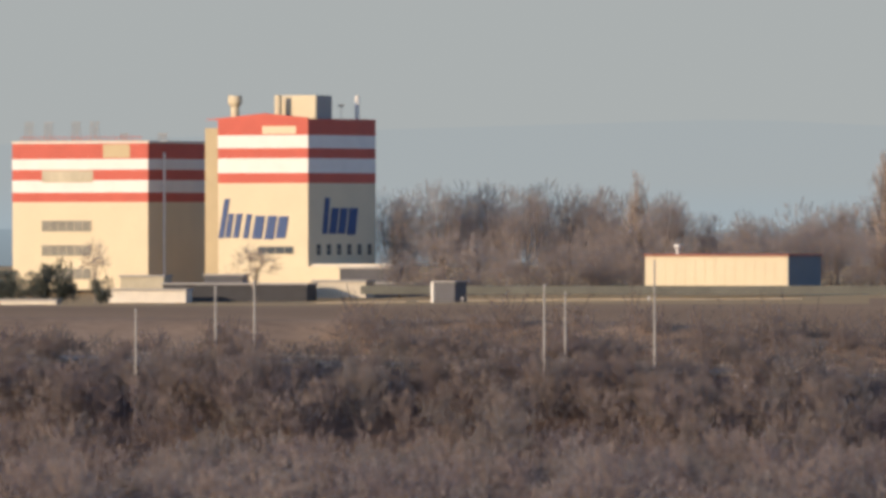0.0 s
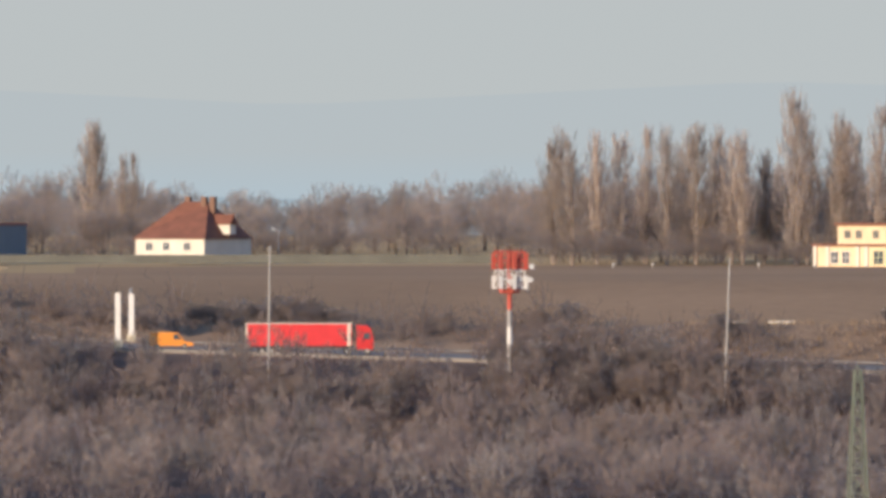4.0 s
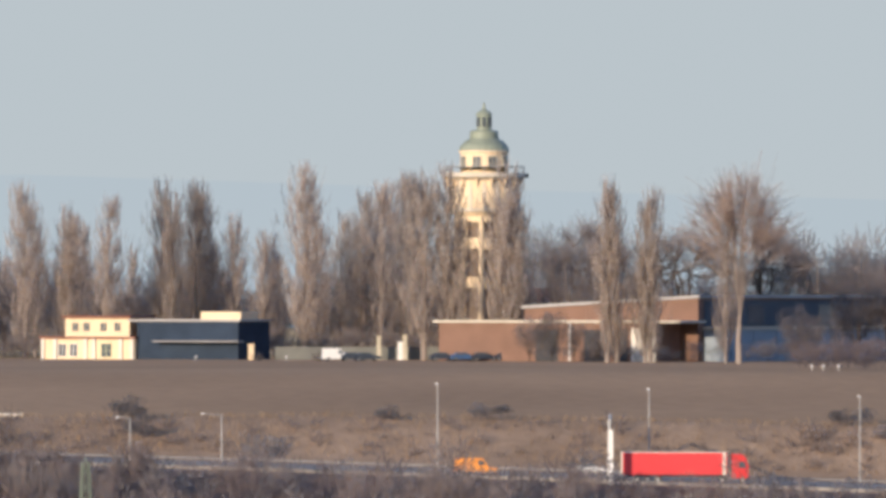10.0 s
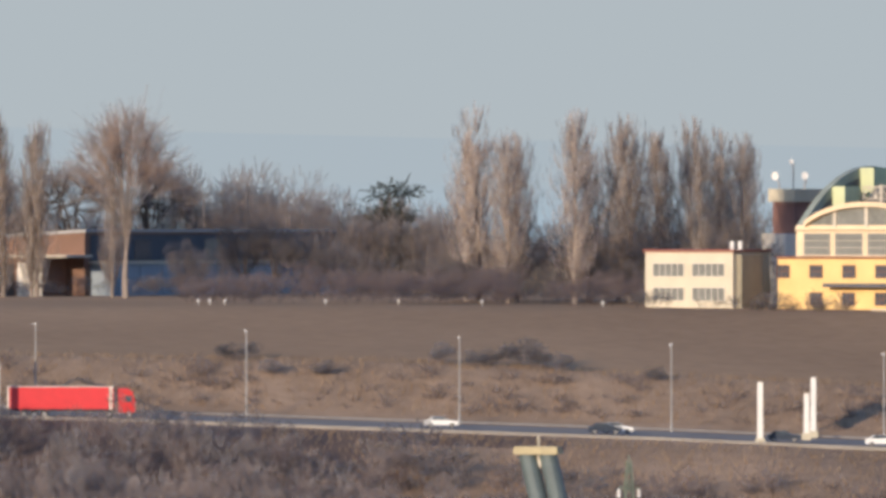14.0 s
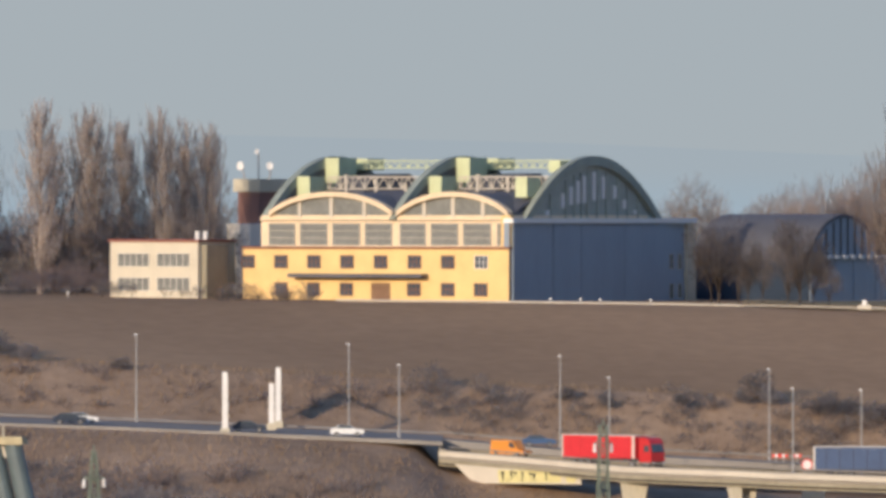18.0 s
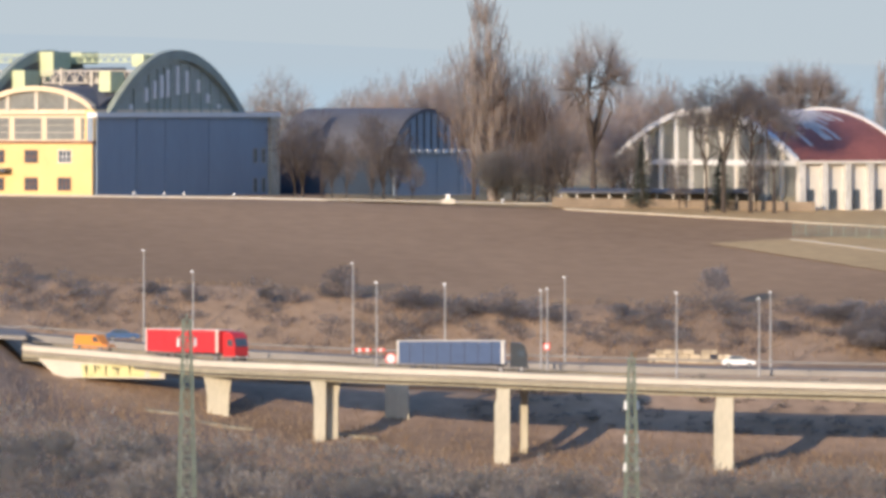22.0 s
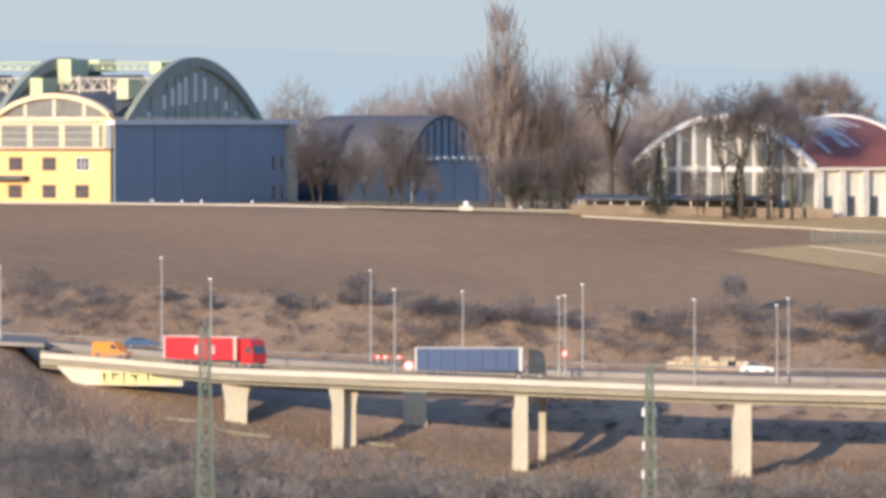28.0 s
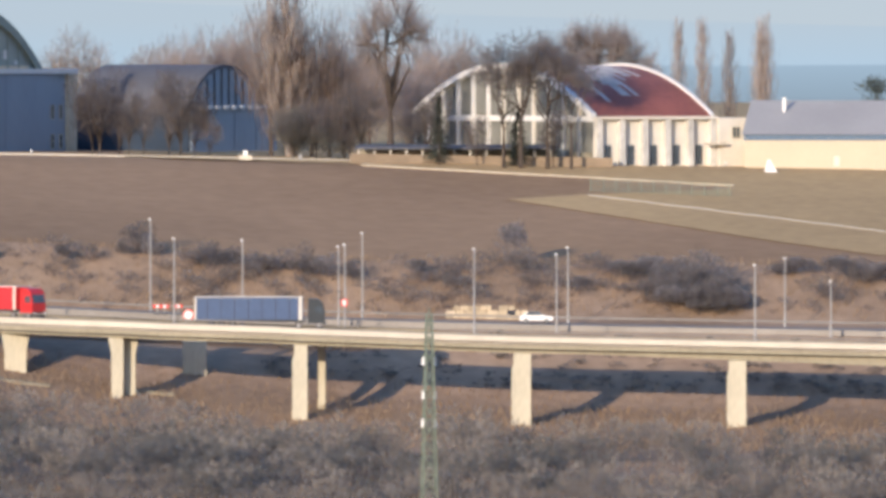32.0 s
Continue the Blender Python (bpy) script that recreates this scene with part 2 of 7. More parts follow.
class G:
    """A small mesh builder."""

    def __init__(self):
        self.v, self.f = [], []

    def add(self, vs, fs):
        o = len(self.v)
        self.v += [tuple(p) for p in vs]
        self.f += [tuple(o + i for i in f) for f in fs]
        return self

    def box(self, x0, x1, y0, y1, z0, z1, taper=0.0):
        t = taper
        vs = [(x0, y0, z0), (x1, y0, z0), (x1, y1, z0), (x0, y1, z0), (x0 + t, y0 + t, z1), (x1 - t, y0 + t, z1), (x1 - t, y1 - t, z1), (x0 + t, y1 - t, z1)]
        return self.add(vs, [(3, 2, 1, 0), (4, 5, 6, 7), (0, 1, 5, 4), (1, 2, 6, 5), (2, 3, 7, 6), (3, 0, 4, 7)])

    def prism(self, poly, a, b, axis="y"):
        """A polygon of (across, up) drawn out from a to b along y (or, with axis x, along x)."""
        n = len(poly)
        vs = [(p, a, q) if axis == "y" else (a, p, q) for p, q in poly] + [(p, b, q) if axis == "y" else (b, p, q) for p, q in poly]
        fs = [tuple(range(n)), tuple(range(2 * n - 1, n - 1, -1))] + [(i, n + i, n + (i + 1) % n, (i + 1) % n) for i in range(n)]
        return self.add(vs, fs)

    def tube(self, p, q, r0, r1=None, n=8):
        p, q, r1 = Vector(p), Vector(q), r0 if r1 is None else r1
        d = (q - p).normalized()
        a = d.orthogonal().normalized()
        b = d.cross(a)
        ring = [a * math.cos(2 * math.pi * i / n) + b * math.sin(2 * math.pi * i / n) for i in range(n)]
        return self.add([p + c * r0 for c in ring] + [q + c * r1 for c in ring],
                        [(i, (i + 1) % n, n + (i + 1) % n, n + i) for i in range(n)] + [tuple(range(n - 1, -1, -1)), tuple(range(n, 2 * n))])

    def lathe(self, prof, n=20):
        """Turns a profile of (radius, height)."""
        vs = [(r * math.cos(2 * math.pi * i / n), r * math.sin(2 * math.pi * i / n), z) for r, z in prof for i in range(n)]
        fs = [(k * n + i, k * n + (i + 1) % n, (k + 1) * n + (i + 1) % n, (k + 1) * n + i) for k in range(len(prof) - 1) for i in range(n)]
        fs += [tuple(range(n - 1, -1, -1)), tuple(range((len(prof) - 1) * n, len(prof) * n))]
        return self.add(vs, fs)

    def curve(self, up, dn, a, b, axis="y"):
        """One curved slab between an upper and a lower line of (across, up), drawn out from a to b."""
        put = (lambda p, w: (p[0], w, p[1])) if axis == "y" else (lambda p, w: (w, p[0], p[1]))
        n = len(up)
        vs = [put(q, w) for i in range(n) for q, w in ((up[i], a), (up[i], b), (dn[i], b), (dn[i], a))]
        fs = [(4 * i + k, 4 * i + (k + 1) % 4, 4 * i + 4 + (k + 1) % 4, 4 * i + 4 + k) for i in range(n - 1) for k in range(4)]
        return self.add(vs, fs + [(0, 1, 2, 3), (4 * n - 4, 4 * n - 3, 4 * n - 2, 4 * n - 1)])

    def bow(self, c, half, z0, rise, depth, x0, x1, n=28):
        """A parabolic rib that stands across y, from x0 to x1."""
        ts = np.linspace(-1, 1, n)
        up = [(c + half * t, z0 + rise * (1 - t * t)) for t in ts]
        dn = [(c + (half - depth * 1.3) * t, z0 - 0.2 + (rise - depth) * (1 - t * t)) for t in ts]
        return self.curve(up, dn, x0, x1, "x")

    def ring(self, x0, x1, z0, z1, t, y0, y1):
        """A rectangular frame of width t."""
        o = [(x0, z0), (x1, z0), (x1, z1), (x0, z1)]
        i = [(x0 + t, z0 + t), (x1 - t, z0 + t), (x1 - t, z1 - t), (x0 + t, z1 - t)]
        vs = [(a, y, b) for y in (y0, y1) for a, b in o + i]
        fs = []
        for k in range(4):
            j = (k + 1) % 4
            fs += [(k, j, 4 + j, 4 + k), (8 + k, 12 + k, 12 + j, 8 + j), (k, 8 + k, 8 + j, j), (4 + k, 4 + j, 12 + j, 12 + k)]
        return self.add(vs, fs)

    def arch(self, c, half, z0, rise, depth, x0, x1, axis="y", n=20):
        """A curved band: centre c, half span, springing z0, rise, thickness, drawn out along x (arch in y) or y (arch in x)."""
        up = [(c + half * math.sin(t), z0 + rise * (math.cos(t) - math.cos(1.25)) / (1 - math.cos(1.25))) for t in np.linspace(-1, 1, n) * 1.25]
        s = half / (half * math.sin(1.25))
        up = [(c + (p - c) * s, q) for p, q in up]
        dn = [(c + (p - c) * (1 - depth / half), z0 + (q - z0) * (1 - depth / rise) - (0 if rise > depth else 0)) for p, q in up]
        return self.curve(up, dn, x0, x1, "x" if axis == "y" else "y")


def mesh_of(name, g, material):
    me = bpy.data.meshes.new(name)
    me.from_pydata(g.v, [], g.f)
    me.materials.append(material)
    bm = bmesh.new()
    bm.from_mesh(me)
    bmesh.ops.recalc_face_normals(bm, faces=bm.faces)
    bm.to_mesh(me)
    bm.free()
    return me


def upright(me):
    """Turns the faces outward by the first one, which is the top."""
    if me.polygons[0].normal.z < 0:
        me.flip_normals()
    return me


def part(name, g, material, parent, label="", at=None):
    ob = new(name, g if isinstance(g, bpy.types.Mesh) else mesh_of(name, g, material))
    ob.parent = parent
    if at is not None:
        ob.matrix_local = at
    return tagged(ob, label) if label else ob


def knots(us, zs):
    return lambda u: float(np.interp(u, us, zs))


# ---- the lie of the land: heights along the bearing at each range ----
U = [-6000, -4700, -3600, -2400, -1300, -300, -150, 150, 600, 1000, 1700]
road_z = knots([-6500, -4750, -3680, -2565, -1840, -1440, -800, -240, 80, 350, 611, 1000, 1384, 1700, 2600],
               [-3.5, -5.9, -8.4, -10.7, -12.5, -13.5, -15.1, -16.9, -18.9, -19.9, -20.6, -21.4, -21.9, -22.3, -23.2])
foot_z = knots(U, [-20, -20, -21, -23, -25.5, -27, -29, -32, -34, -34.5, -34.5])
near_z = knots([-6000, -4700, -3600, -2400, -1300, -620, -300, -236, -180, -60, 150, 600, 1000, 1700], [-5, -6.5, -9, -11.6, -14.3, -16.4, -19.6, -21.0, -22.8, -23.4, -25.5, -29, -30.5, -31])
under_z = knots(U, [-5, -6.5, -9, -11.6, -14.3, -17.2, -20, -23.5, -25.5, -26.5, -27.5])
edge_z = knots(U, [0.3, -0.6, -5.3, -5, -6.4, -10.2, -11, -12, -14, -14.8, -15.2])
brow_z = knots(U, [0.5, 0.3, 0, 0, 0, -0.8, -0.9, -1.2, -2.0, -2.6, -3.4])

back_z = knots([-6000, -5300, -5000, -4500, -4000, -3500], [-3.3, -3.1, -1.9, -1.3, -0.4, 0.0])


def land(u, r):
    w = min(max((-u - 230) / 60, 0), 1)
    rz = road_z(u) - 0.1
    v = min(max((-u - 230) / 380, 0), 1)
    a, b = near_z(u) * (1 - v) + rz * v, (rz if u < -290 else under_z(u) * (1 - w) + rz * w)
    f = foot_z(u)
    # to the right the far carriageway stands on an embankment, not on the bridge
    e = min(max((u - 720) / 150, 0), 1)
    d = f + (a - f) * (0.84 + 0.06 * v)
    b = rz - 0.4 * e - 3.8 * (1 - e) * (1 - w)
    c = b * (1 - e) + (d + (b - d) * 0.54) * e
    far, back = brow_z(u), back_z(u)
    z = np.interp(r, [0, 40, 700, 1080, 1236, 1278, 1292, 1304, 1327, 1331, 1352, 1462, 1760, 1950, 2600, 5000],
                  [10.4, 9.4, -34, f - 3, f, d, c, b, b, (rz + b) / 2 + 0.6, edge_z(u), far, far * 0.35 + back * 0.45, back, 0.0, -6])
    return float(z)


def place(u, r, z):
    a = u / UNIT
    return Vector((r * math.sin(a), r * math.cos(a), z))


def height(v, r):
    return EYE.z - (v - LEVEL) * r / UNIT


def spot(u, r, turn=0.0, sink=0.1, z=None):
    """A pose on the ground, x to the right across the view and y away from it, turned about the upright."""
    a = u / UNIT
    return pose(*place(u, r, land(u, r) - sink if z is None else z), 0, 0, -math.degrees(a) + turn)


def thing(name, m, label, category, group=""):
    ob = new(name)
    ob.matrix_world = m
    return tagged(ob, label, category, group)


def strip(name, us, r0, r1, zf, material, thick=0.3, label="", category="", kind="structure"):
    """A band laid along the bearings us between two ranges (numbers or functions)."""
    f0, f1 = (r0 if callable(r0) else lambda u: r0), (r1 if callable(r1) else lambda u: r1)
    g, n = G(), len(us)
    for u in us:
        for r in (f0(u), f1(u)):
            z = zf(u, r)
            g.v += [tuple(place(u, r, z)), tuple(place(u, r, z - thick))]
    for i in range(n - 1):
        a, b = 4 * i, 4 * i + 4
        g.f += [(a, a + 2, b + 2, b), (a + 1, b + 1, b + 3, a + 3), (a, b, b + 1, a + 1), (a + 2, a + 3, b + 3, b + 2)]
    g.f += [(0, 1, 3, 2), (4 * n - 4, 4 * n - 2, 4 * n - 1, 4 * n - 3)]
    ob = new(name, upright(mesh_of(name, g, material)))
    return tagged(ob, label, category, "", kind)


# ---- ground ----


plough_edge = knots([980, 1460, 1649, 2600], [131, 206, 231, 300])
kerb_edge = knots([300, 701, 1381, 2600], [54, 68, 106, 160])
wedge_top = knots([980, 1100, 1370], [130, 122, 113])


def range_at(u, v):
    """The range at which the ground lies at the fall v."""
    r = min(range(1354, 1760, 8), key=lambda q: abs(land(u, q) - height(v, q)))
    return float(min(np.arange(max(1354, r - 8), r + 8, 0.5), key=lambda q: abs(land(u, q) - height(v, q))))


def build_ground():
    full = math.pi * UNIT
    us = np.concatenate([np.linspace(-full, -7000, 24, endpoint=False), np.arange(-7000, 3000, 40), np.linspace(3000, full, 24)])
    rs = np.concatenate([[0.0, 40, 120, 250, 400, 550, 700, 850, 1000], np.arange(1060, 1280, 8), np.arange(1280, 1360, 3.5), np.arange(1360, 1780, 10), [1850, 2000, 2200, 2500, 3000, 3600, 4300, 4990]])
    verts, faces, mats = [], [], []
    nr = len(rs)
    for u in us:
        uu = min(max(u, -6500), 2600)
        for r in rs:
            z = land(uu, r)
            if 1000 < r < 1280 or 1334 < r < 1352:
                z += 0.5 * noise.noise((u * 0.02, r * 0.05, 0)) + (0.25 * noise.noise((u * 0.07, r * 0.2, 3)))
            verts.append(place(u, r, z))
    for i in range(len(us) - 1):
        for k in range(nr - 1):
            faces.append((i * nr + k, i * nr + nr + k, i * nr + nr + k + 1, i * nr + k + 1))
            u, r = us[i], rs[k]
            lower = 1352 + 4 * noise.noise((u * 0.01, 0, 5))
            rough_u = u + 260 * noise.noise((u * 0.003, r * 0.06, 2)) + 12 * (1284 - r)
            if r < 1240 or rough_u < -1000 and r < 1284:
                mats.append(2 if rough_u < -600 else 1)
            elif r < lower:
                mats.append(1)
            elif u < -4300:
                mats.append(0 if r < 1600 else 3)
            else:
                mats.append(0 if r < 1765 else 3)
    me = bpy.data.meshes.new("ground")
    me.from_pydata(verts, [], faces)
    for m in (SOIL, DRY, FLOORW, MEADOW):
        me.materials.append(m)
    me.polygons.foreach_set("material_index", mats)
    me.polygons.foreach_set("use_smooth", [True] * len(mats))
    me.update()
    tagged(new("ground", me), "brown ploughed field, dry grassy banks and wooded valley floor", "ground", "", "structure")


build_ground()

# dry meadow on the airfield to the right of the ploughed field
def sheet(name, us, r0, r1, n, lift, material, label, category):
    g = G()
    for u in us:
        a, b = r0(u), r1(u)
        for k in range(n):
            r = a + (b - a) * k / (n - 1)
            g.v.append(tuple(place(u, r, land(u, r) + lift)))
    for i in range(len(us) - 1):
        for k in range(n - 1):
            g.f.append((i * n + k, i * n + n + k, i * n + n + k + 1, i * n + k + 1))
    return tagged(new(name, upright(mesh_of(name, g, material))), label, category, "", "structure")


sheet("meadow", list(range(300, 2600, 10)), lambda u: range_at(u, kerb_edge(u)), lambda u: 1770.0, 40, 0.12, MEADOW, "pale dry grass of the airfield", "meadow")
sheet("meadow", list(range(980, 2600, 10)), lambda u: range_at(u, plough_edge(u)), lambda u: range_at(u, wedge_top(u) if u < 1380 else kerb_edge(u)), 20, 0.12, MEADOW, "wedge of dry grass beside the ploughed field", "meadow")

# far hills and far woods, glowing, with the haze put into their colour
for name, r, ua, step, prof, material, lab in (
        ("backdrop", 4900, -9000, 120, knots([-9000, -6000, -5200, -4500, -3900, -3050, -2200, -1200, 0, 800, 1700, 5000], [-215, -250, -282, -302, -272, -314, -287, -262, -235, -200, -175, -170]), HILLS, "pale blue distant hills with painted haze"),
        ("backdrop", 4300, -9000, 60, lambda u: -108 + 5 * noise.noise((u * 0.004, 0, 0)), FARW, "blue-grey line of distant woods with painted haze")):
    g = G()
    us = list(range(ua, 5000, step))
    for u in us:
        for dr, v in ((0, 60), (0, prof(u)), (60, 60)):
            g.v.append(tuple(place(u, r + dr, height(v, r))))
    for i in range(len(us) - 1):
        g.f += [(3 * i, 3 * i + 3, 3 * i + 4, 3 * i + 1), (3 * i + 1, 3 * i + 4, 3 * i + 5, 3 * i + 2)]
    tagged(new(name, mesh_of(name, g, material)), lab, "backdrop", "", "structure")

# ---- trees and scrub ----


def quads_mesh(name, q, material):
    q = np.asarray(q, dtype=np.float32)
    n = len(q)
    me = bpy.data.meshes.new(name)
    me.vertices.add(4 * n)
    me.vertices.foreach_set("co", q.reshape(-1))
    me.loops.add(4 * n)
    me.loops.foreach_set("vertex_index", np.arange(4 * n, dtype=np.int32))
    me.polygons.add(n)
    me.polygons.foreach_set("loop_start", np.arange(0, 4 * n, 4, dtype=np.int32))
    me.polygons.foreach_set("loop_total", np.full(n, 4, dtype=np.int32))
    me.update(calc_edges=True)
    me.materials.append(material)
    return me


def ribbons(p, q, w0, w1, rng, out=None):
    """Flat tapered twigs from the points p to the points q; with out, they lie broadside to those outward ways."""
    p, q = np.asarray(p, float), np.asarray(q, float)
    d = q - p
    turn = rng.normal(size=d.shape)
    if out is not None:
        out = np.asarray(out, float)
        turn = out / (np.linalg.norm(out, axis=1, keepdims=True) + 1e-9) + turn * 0.22
    side = np.cross(d, turn)
    side /= np.linalg.norm(side, axis=1, keepdims=True) + 1e-9
    w0, w1 = np.asarray(w0)[:, None] / 2, np.asarray(w1)[:, None] / 2
    return np.stack([p - side * w0, p + side * w0, q + side * w1, q - side * w1], axis=1)


def fitted(q, h, w):
    """A crown brought to its full height and width."""
    q = q.copy()
    q[:, :, 2] *= h / np.percentile(q[:, :, 2], 99.7)
    q[:, :, :2] *= w / 2 / np.percentile(np.hypot(q[:, :, 0], q[:, :, 1]), 97)
    return q


def poplar_quads(h, w, rng, limbs=230, low=0.02, fine=0.19):
    """A column of steep limbs, each with a spray of upright twigs."""
    P, Q, A, B, O = [], [], [], [], []
    lean = rng.normal() * 0.02
    for i in range(limbs):
        t = low + (0.9 - low) * rng.random() ** 0.95
        ang = rng.random() * 2 * math.pi
        env = w / 2 * float(np.interp(t, [0, 0.12, 0.3, 0.62, 0.85, 1.0], [0.55, 0.85, 1.0, 0.9, 0.5, 0.12])) * math.sqrt(rng.uniform(0.08, 1.1)) * (1 + 0.18 * math.sin(3 * ang + t * 11))
        ln = h * rng.uniform(0.09, 0.17) * (1.1 - 0.45 * t)
        a = np.array([lean * t * h, 0, t * h])
        out = np.array([math.cos(ang), math.sin(ang), 0])
        pts = [a, a + out * env * 0.6 + [0, 0, ln * 0.35], a + out * env * 0.92 + [0, 0, ln * 0.75], a + out * env + [0, 0, ln * 1.15]]
        for k in range(3):
            P.append(pts[k]), Q.append(pts[k + 1]), A.append(0.05 - 0.012 * k), B.append(0.038 - 0.012 * k), O.append(out)
        for k in range(8):
            s = 0.4 + rng.random() * 2.59
            b = pts[int(s)] + (pts[int(s) + 1] - pts[int(s)]) * (s % 1)
            a2 = ang + rng.normal() * 1.4
            l2 = rng.uniform(0.9, 2.5) * h / 24 * (1.15 - 0.5 * t)
            P.append(b), Q.append(b + np.array([math.cos(a2) * 0.22 * l2, math.sin(a2) * 0.22 * l2, l2])), A.append(fine), B.append(fine * 0.4), O.append(out)
    return ribbons(P, Q, A, B, rng, O), np.array(A) != fine


def lobed_quads(h, w, rng, low=0.25, lobes=10, n=150, fine=0.06, limb=0.3, up=0.35):
    """A leafless crown of several billows: limbs to the middle of each, fine twigs out to its skin."""
    P, Q, A, B, O = [], [], [], [], []
    base, zc, rz = h * low, h * (0.5 + low * 0.42), h * (0.5 - low * 0.42)
    for i in range(lobes):
        a = i * 2.4 + rng.normal() * 0.25
        c = rng.uniform(-0.75, 0.9)
        s = math.sqrt(1 - c * c)
        k = rng.uniform(0.45, 0.68)
        m = np.array([math.cos(a) * s * w / 2 * k, math.sin(a) * s * w / 2 * k, zc + c * rz * k])
        f = np.array([0, 0, base * rng.uniform(0.5, 1.1)])
        j = (f + m) / 2 + np.array([m[0] * 0.12, m[1] * 0.12, -0.04 * h]) + rng.normal(size=3) * 0.02 * h
        P += [f, j]
        Q += [j, m]
        A += [limb, limb * 0.7]
        B += [limb * 0.7, limb * 0.35]
        O += [m - [0, 0, zc]] * 2
        rad = np.array([w / 2, w / 2, rz]) * rng.uniform(0.38, 0.55)
        d = rng.normal(size=(n, 3))
        d /= np.linalg.norm(d, axis=1, keepdims=True)
        tip = m + d * rad * rng.uniform(0.66, 1.06, (n, 1))
        g = d * 0.6 + (tip - [0, 0, base]) / h * 0.8 + rng.normal(size=(n, 3)) * 0.3 + [0, 0, up]
        g /= np.linalg.norm(g, axis=1, keepdims=True)
        ln = np.minimum(w, h) * rng.uniform(0.06, 0.14, (n, 1))
        P += list(tip - g * ln)
        Q += list(tip)
        A += [fine] * n
        B += [fine * 0.5] * n
        O += list(d + (tip - [0, 0, zc]) / w * 0.8)
    return fitted(ribbons(P, Q, A, B, rng, O), h, w), np.array(A) != fine


def fan_quads(h, w, rng, low=0.1, limbs=34, twigs=34, fine=0.06):
    """A broom of limbs that fan out from low on the trunk to a rounded dome of fine upright twigs."""
    P, Q, A, B, O = [], [], [], [], []
    for i in range(limbs):
        a = i * 2.4 + rng.normal() * 0.2
        s = math.sqrt((i + 0.5) / limbs)
        top = np.array([math.cos(a) * s * w / 2, math.sin(a) * s * w / 2, h * (0.98 - 0.34 * s * s) * rng.uniform(0.92, 1.02)])
        root = np.array([0, 0, h * rng.uniform(low, low + 0.22)])
        knee = root + (top - root) * [0.25, 0.25, 0.5]
        out = np.array([math.cos(a) * s, math.sin(a) * s, 0.5 * (1 - s)])
        P += [root, knee]
        Q += [knee, top]
        A += [0.1, 0.07]
        B += [0.07, 0.03]
        O += [out, out]
        for k in range(twigs):
            t = rng.uniform(0.2, 1.0) ** 0.6
            b = knee + (top - knee) * t
            g = (top - knee) / np.linalg.norm(top - knee) + rng.normal(size=3) * 0.7
            P.append(b), Q.append(b + g * h * rng.uniform(0.03, 0.085)), A.append(fine), B.append(fine * 0.5), O.append(out)
    return fitted(ribbons(P, Q, A, B, rng, O), h, w), np.array(A) != fine


def dome_quads(h, w, rng, low=0.3, limbs=9, forks=7, twigs=15, fine=0.07, dip=-0.25):
    """A tree with clear forking limbs and a rounded crown of fine twigs."""
    P, Q, A, B = [], [], [], []
    mid, up = h * (0.5 + low * 0.35), h * (0.5 - low * 0.35)

    def shell(d, k):
        return np.array([d[0] * w / 2 * k, d[1] * w / 2 * k, mid + d[2] * up * k])

    def join(p, q, a, b):
        m = (p + q) / 2 + rng.normal(size=3) * np.linalg.norm(q - p) * 0.06
        P.extend([p, m]), Q.extend([m, q]), A.extend([a, (a + b) / 2]), B.extend([(a + b) / 2, b])

    for i in range(limbs):
        a = i * 6.283 / limbs + rng.normal() * 0.25
        c = rng.uniform(dip, 0.95)
        d = np.array([math.cos(a) * math.sqrt(1 - c * c), math.sin(a) * math.sqrt(1 - c * c), c])
        s0 = np.array([0, 0, h * low * rng.uniform(0.75, 1.5)])
        big = rng.uniform(0.72, 1.06)
        m = shell(d, 0.5 * big)
        join(s0, m, 0.42 * h / 20, 0.24 * h / 20)
        for j in range(forks):
            e = d + rng.normal(size=3) * 0.42
            e /= np.linalg.norm(e)
            f = shell(e, rng.uniform(0.68, 0.85) * big)
            join(m, f, 0.2 * h / 20, 0.1)
            for k in range(twigs):
                g = e + rng.normal(size=3) * 0.2
                g /= np.linalg.norm(g)
                b = f + (m - f) * rng.random() * 0.55
                P.append(b), Q.append(shell(g, rng.uniform(0.76, 1.04) * big) + [0, 0, h * 0.03]), A.append(fine), B.append(fine * 0.5)
    return fitted(ribbons(P, Q, A, B, rng, (np.array(P) + np.array(Q)) / 2 - [0, 0, mid]), h, w), np.array(A) != fine


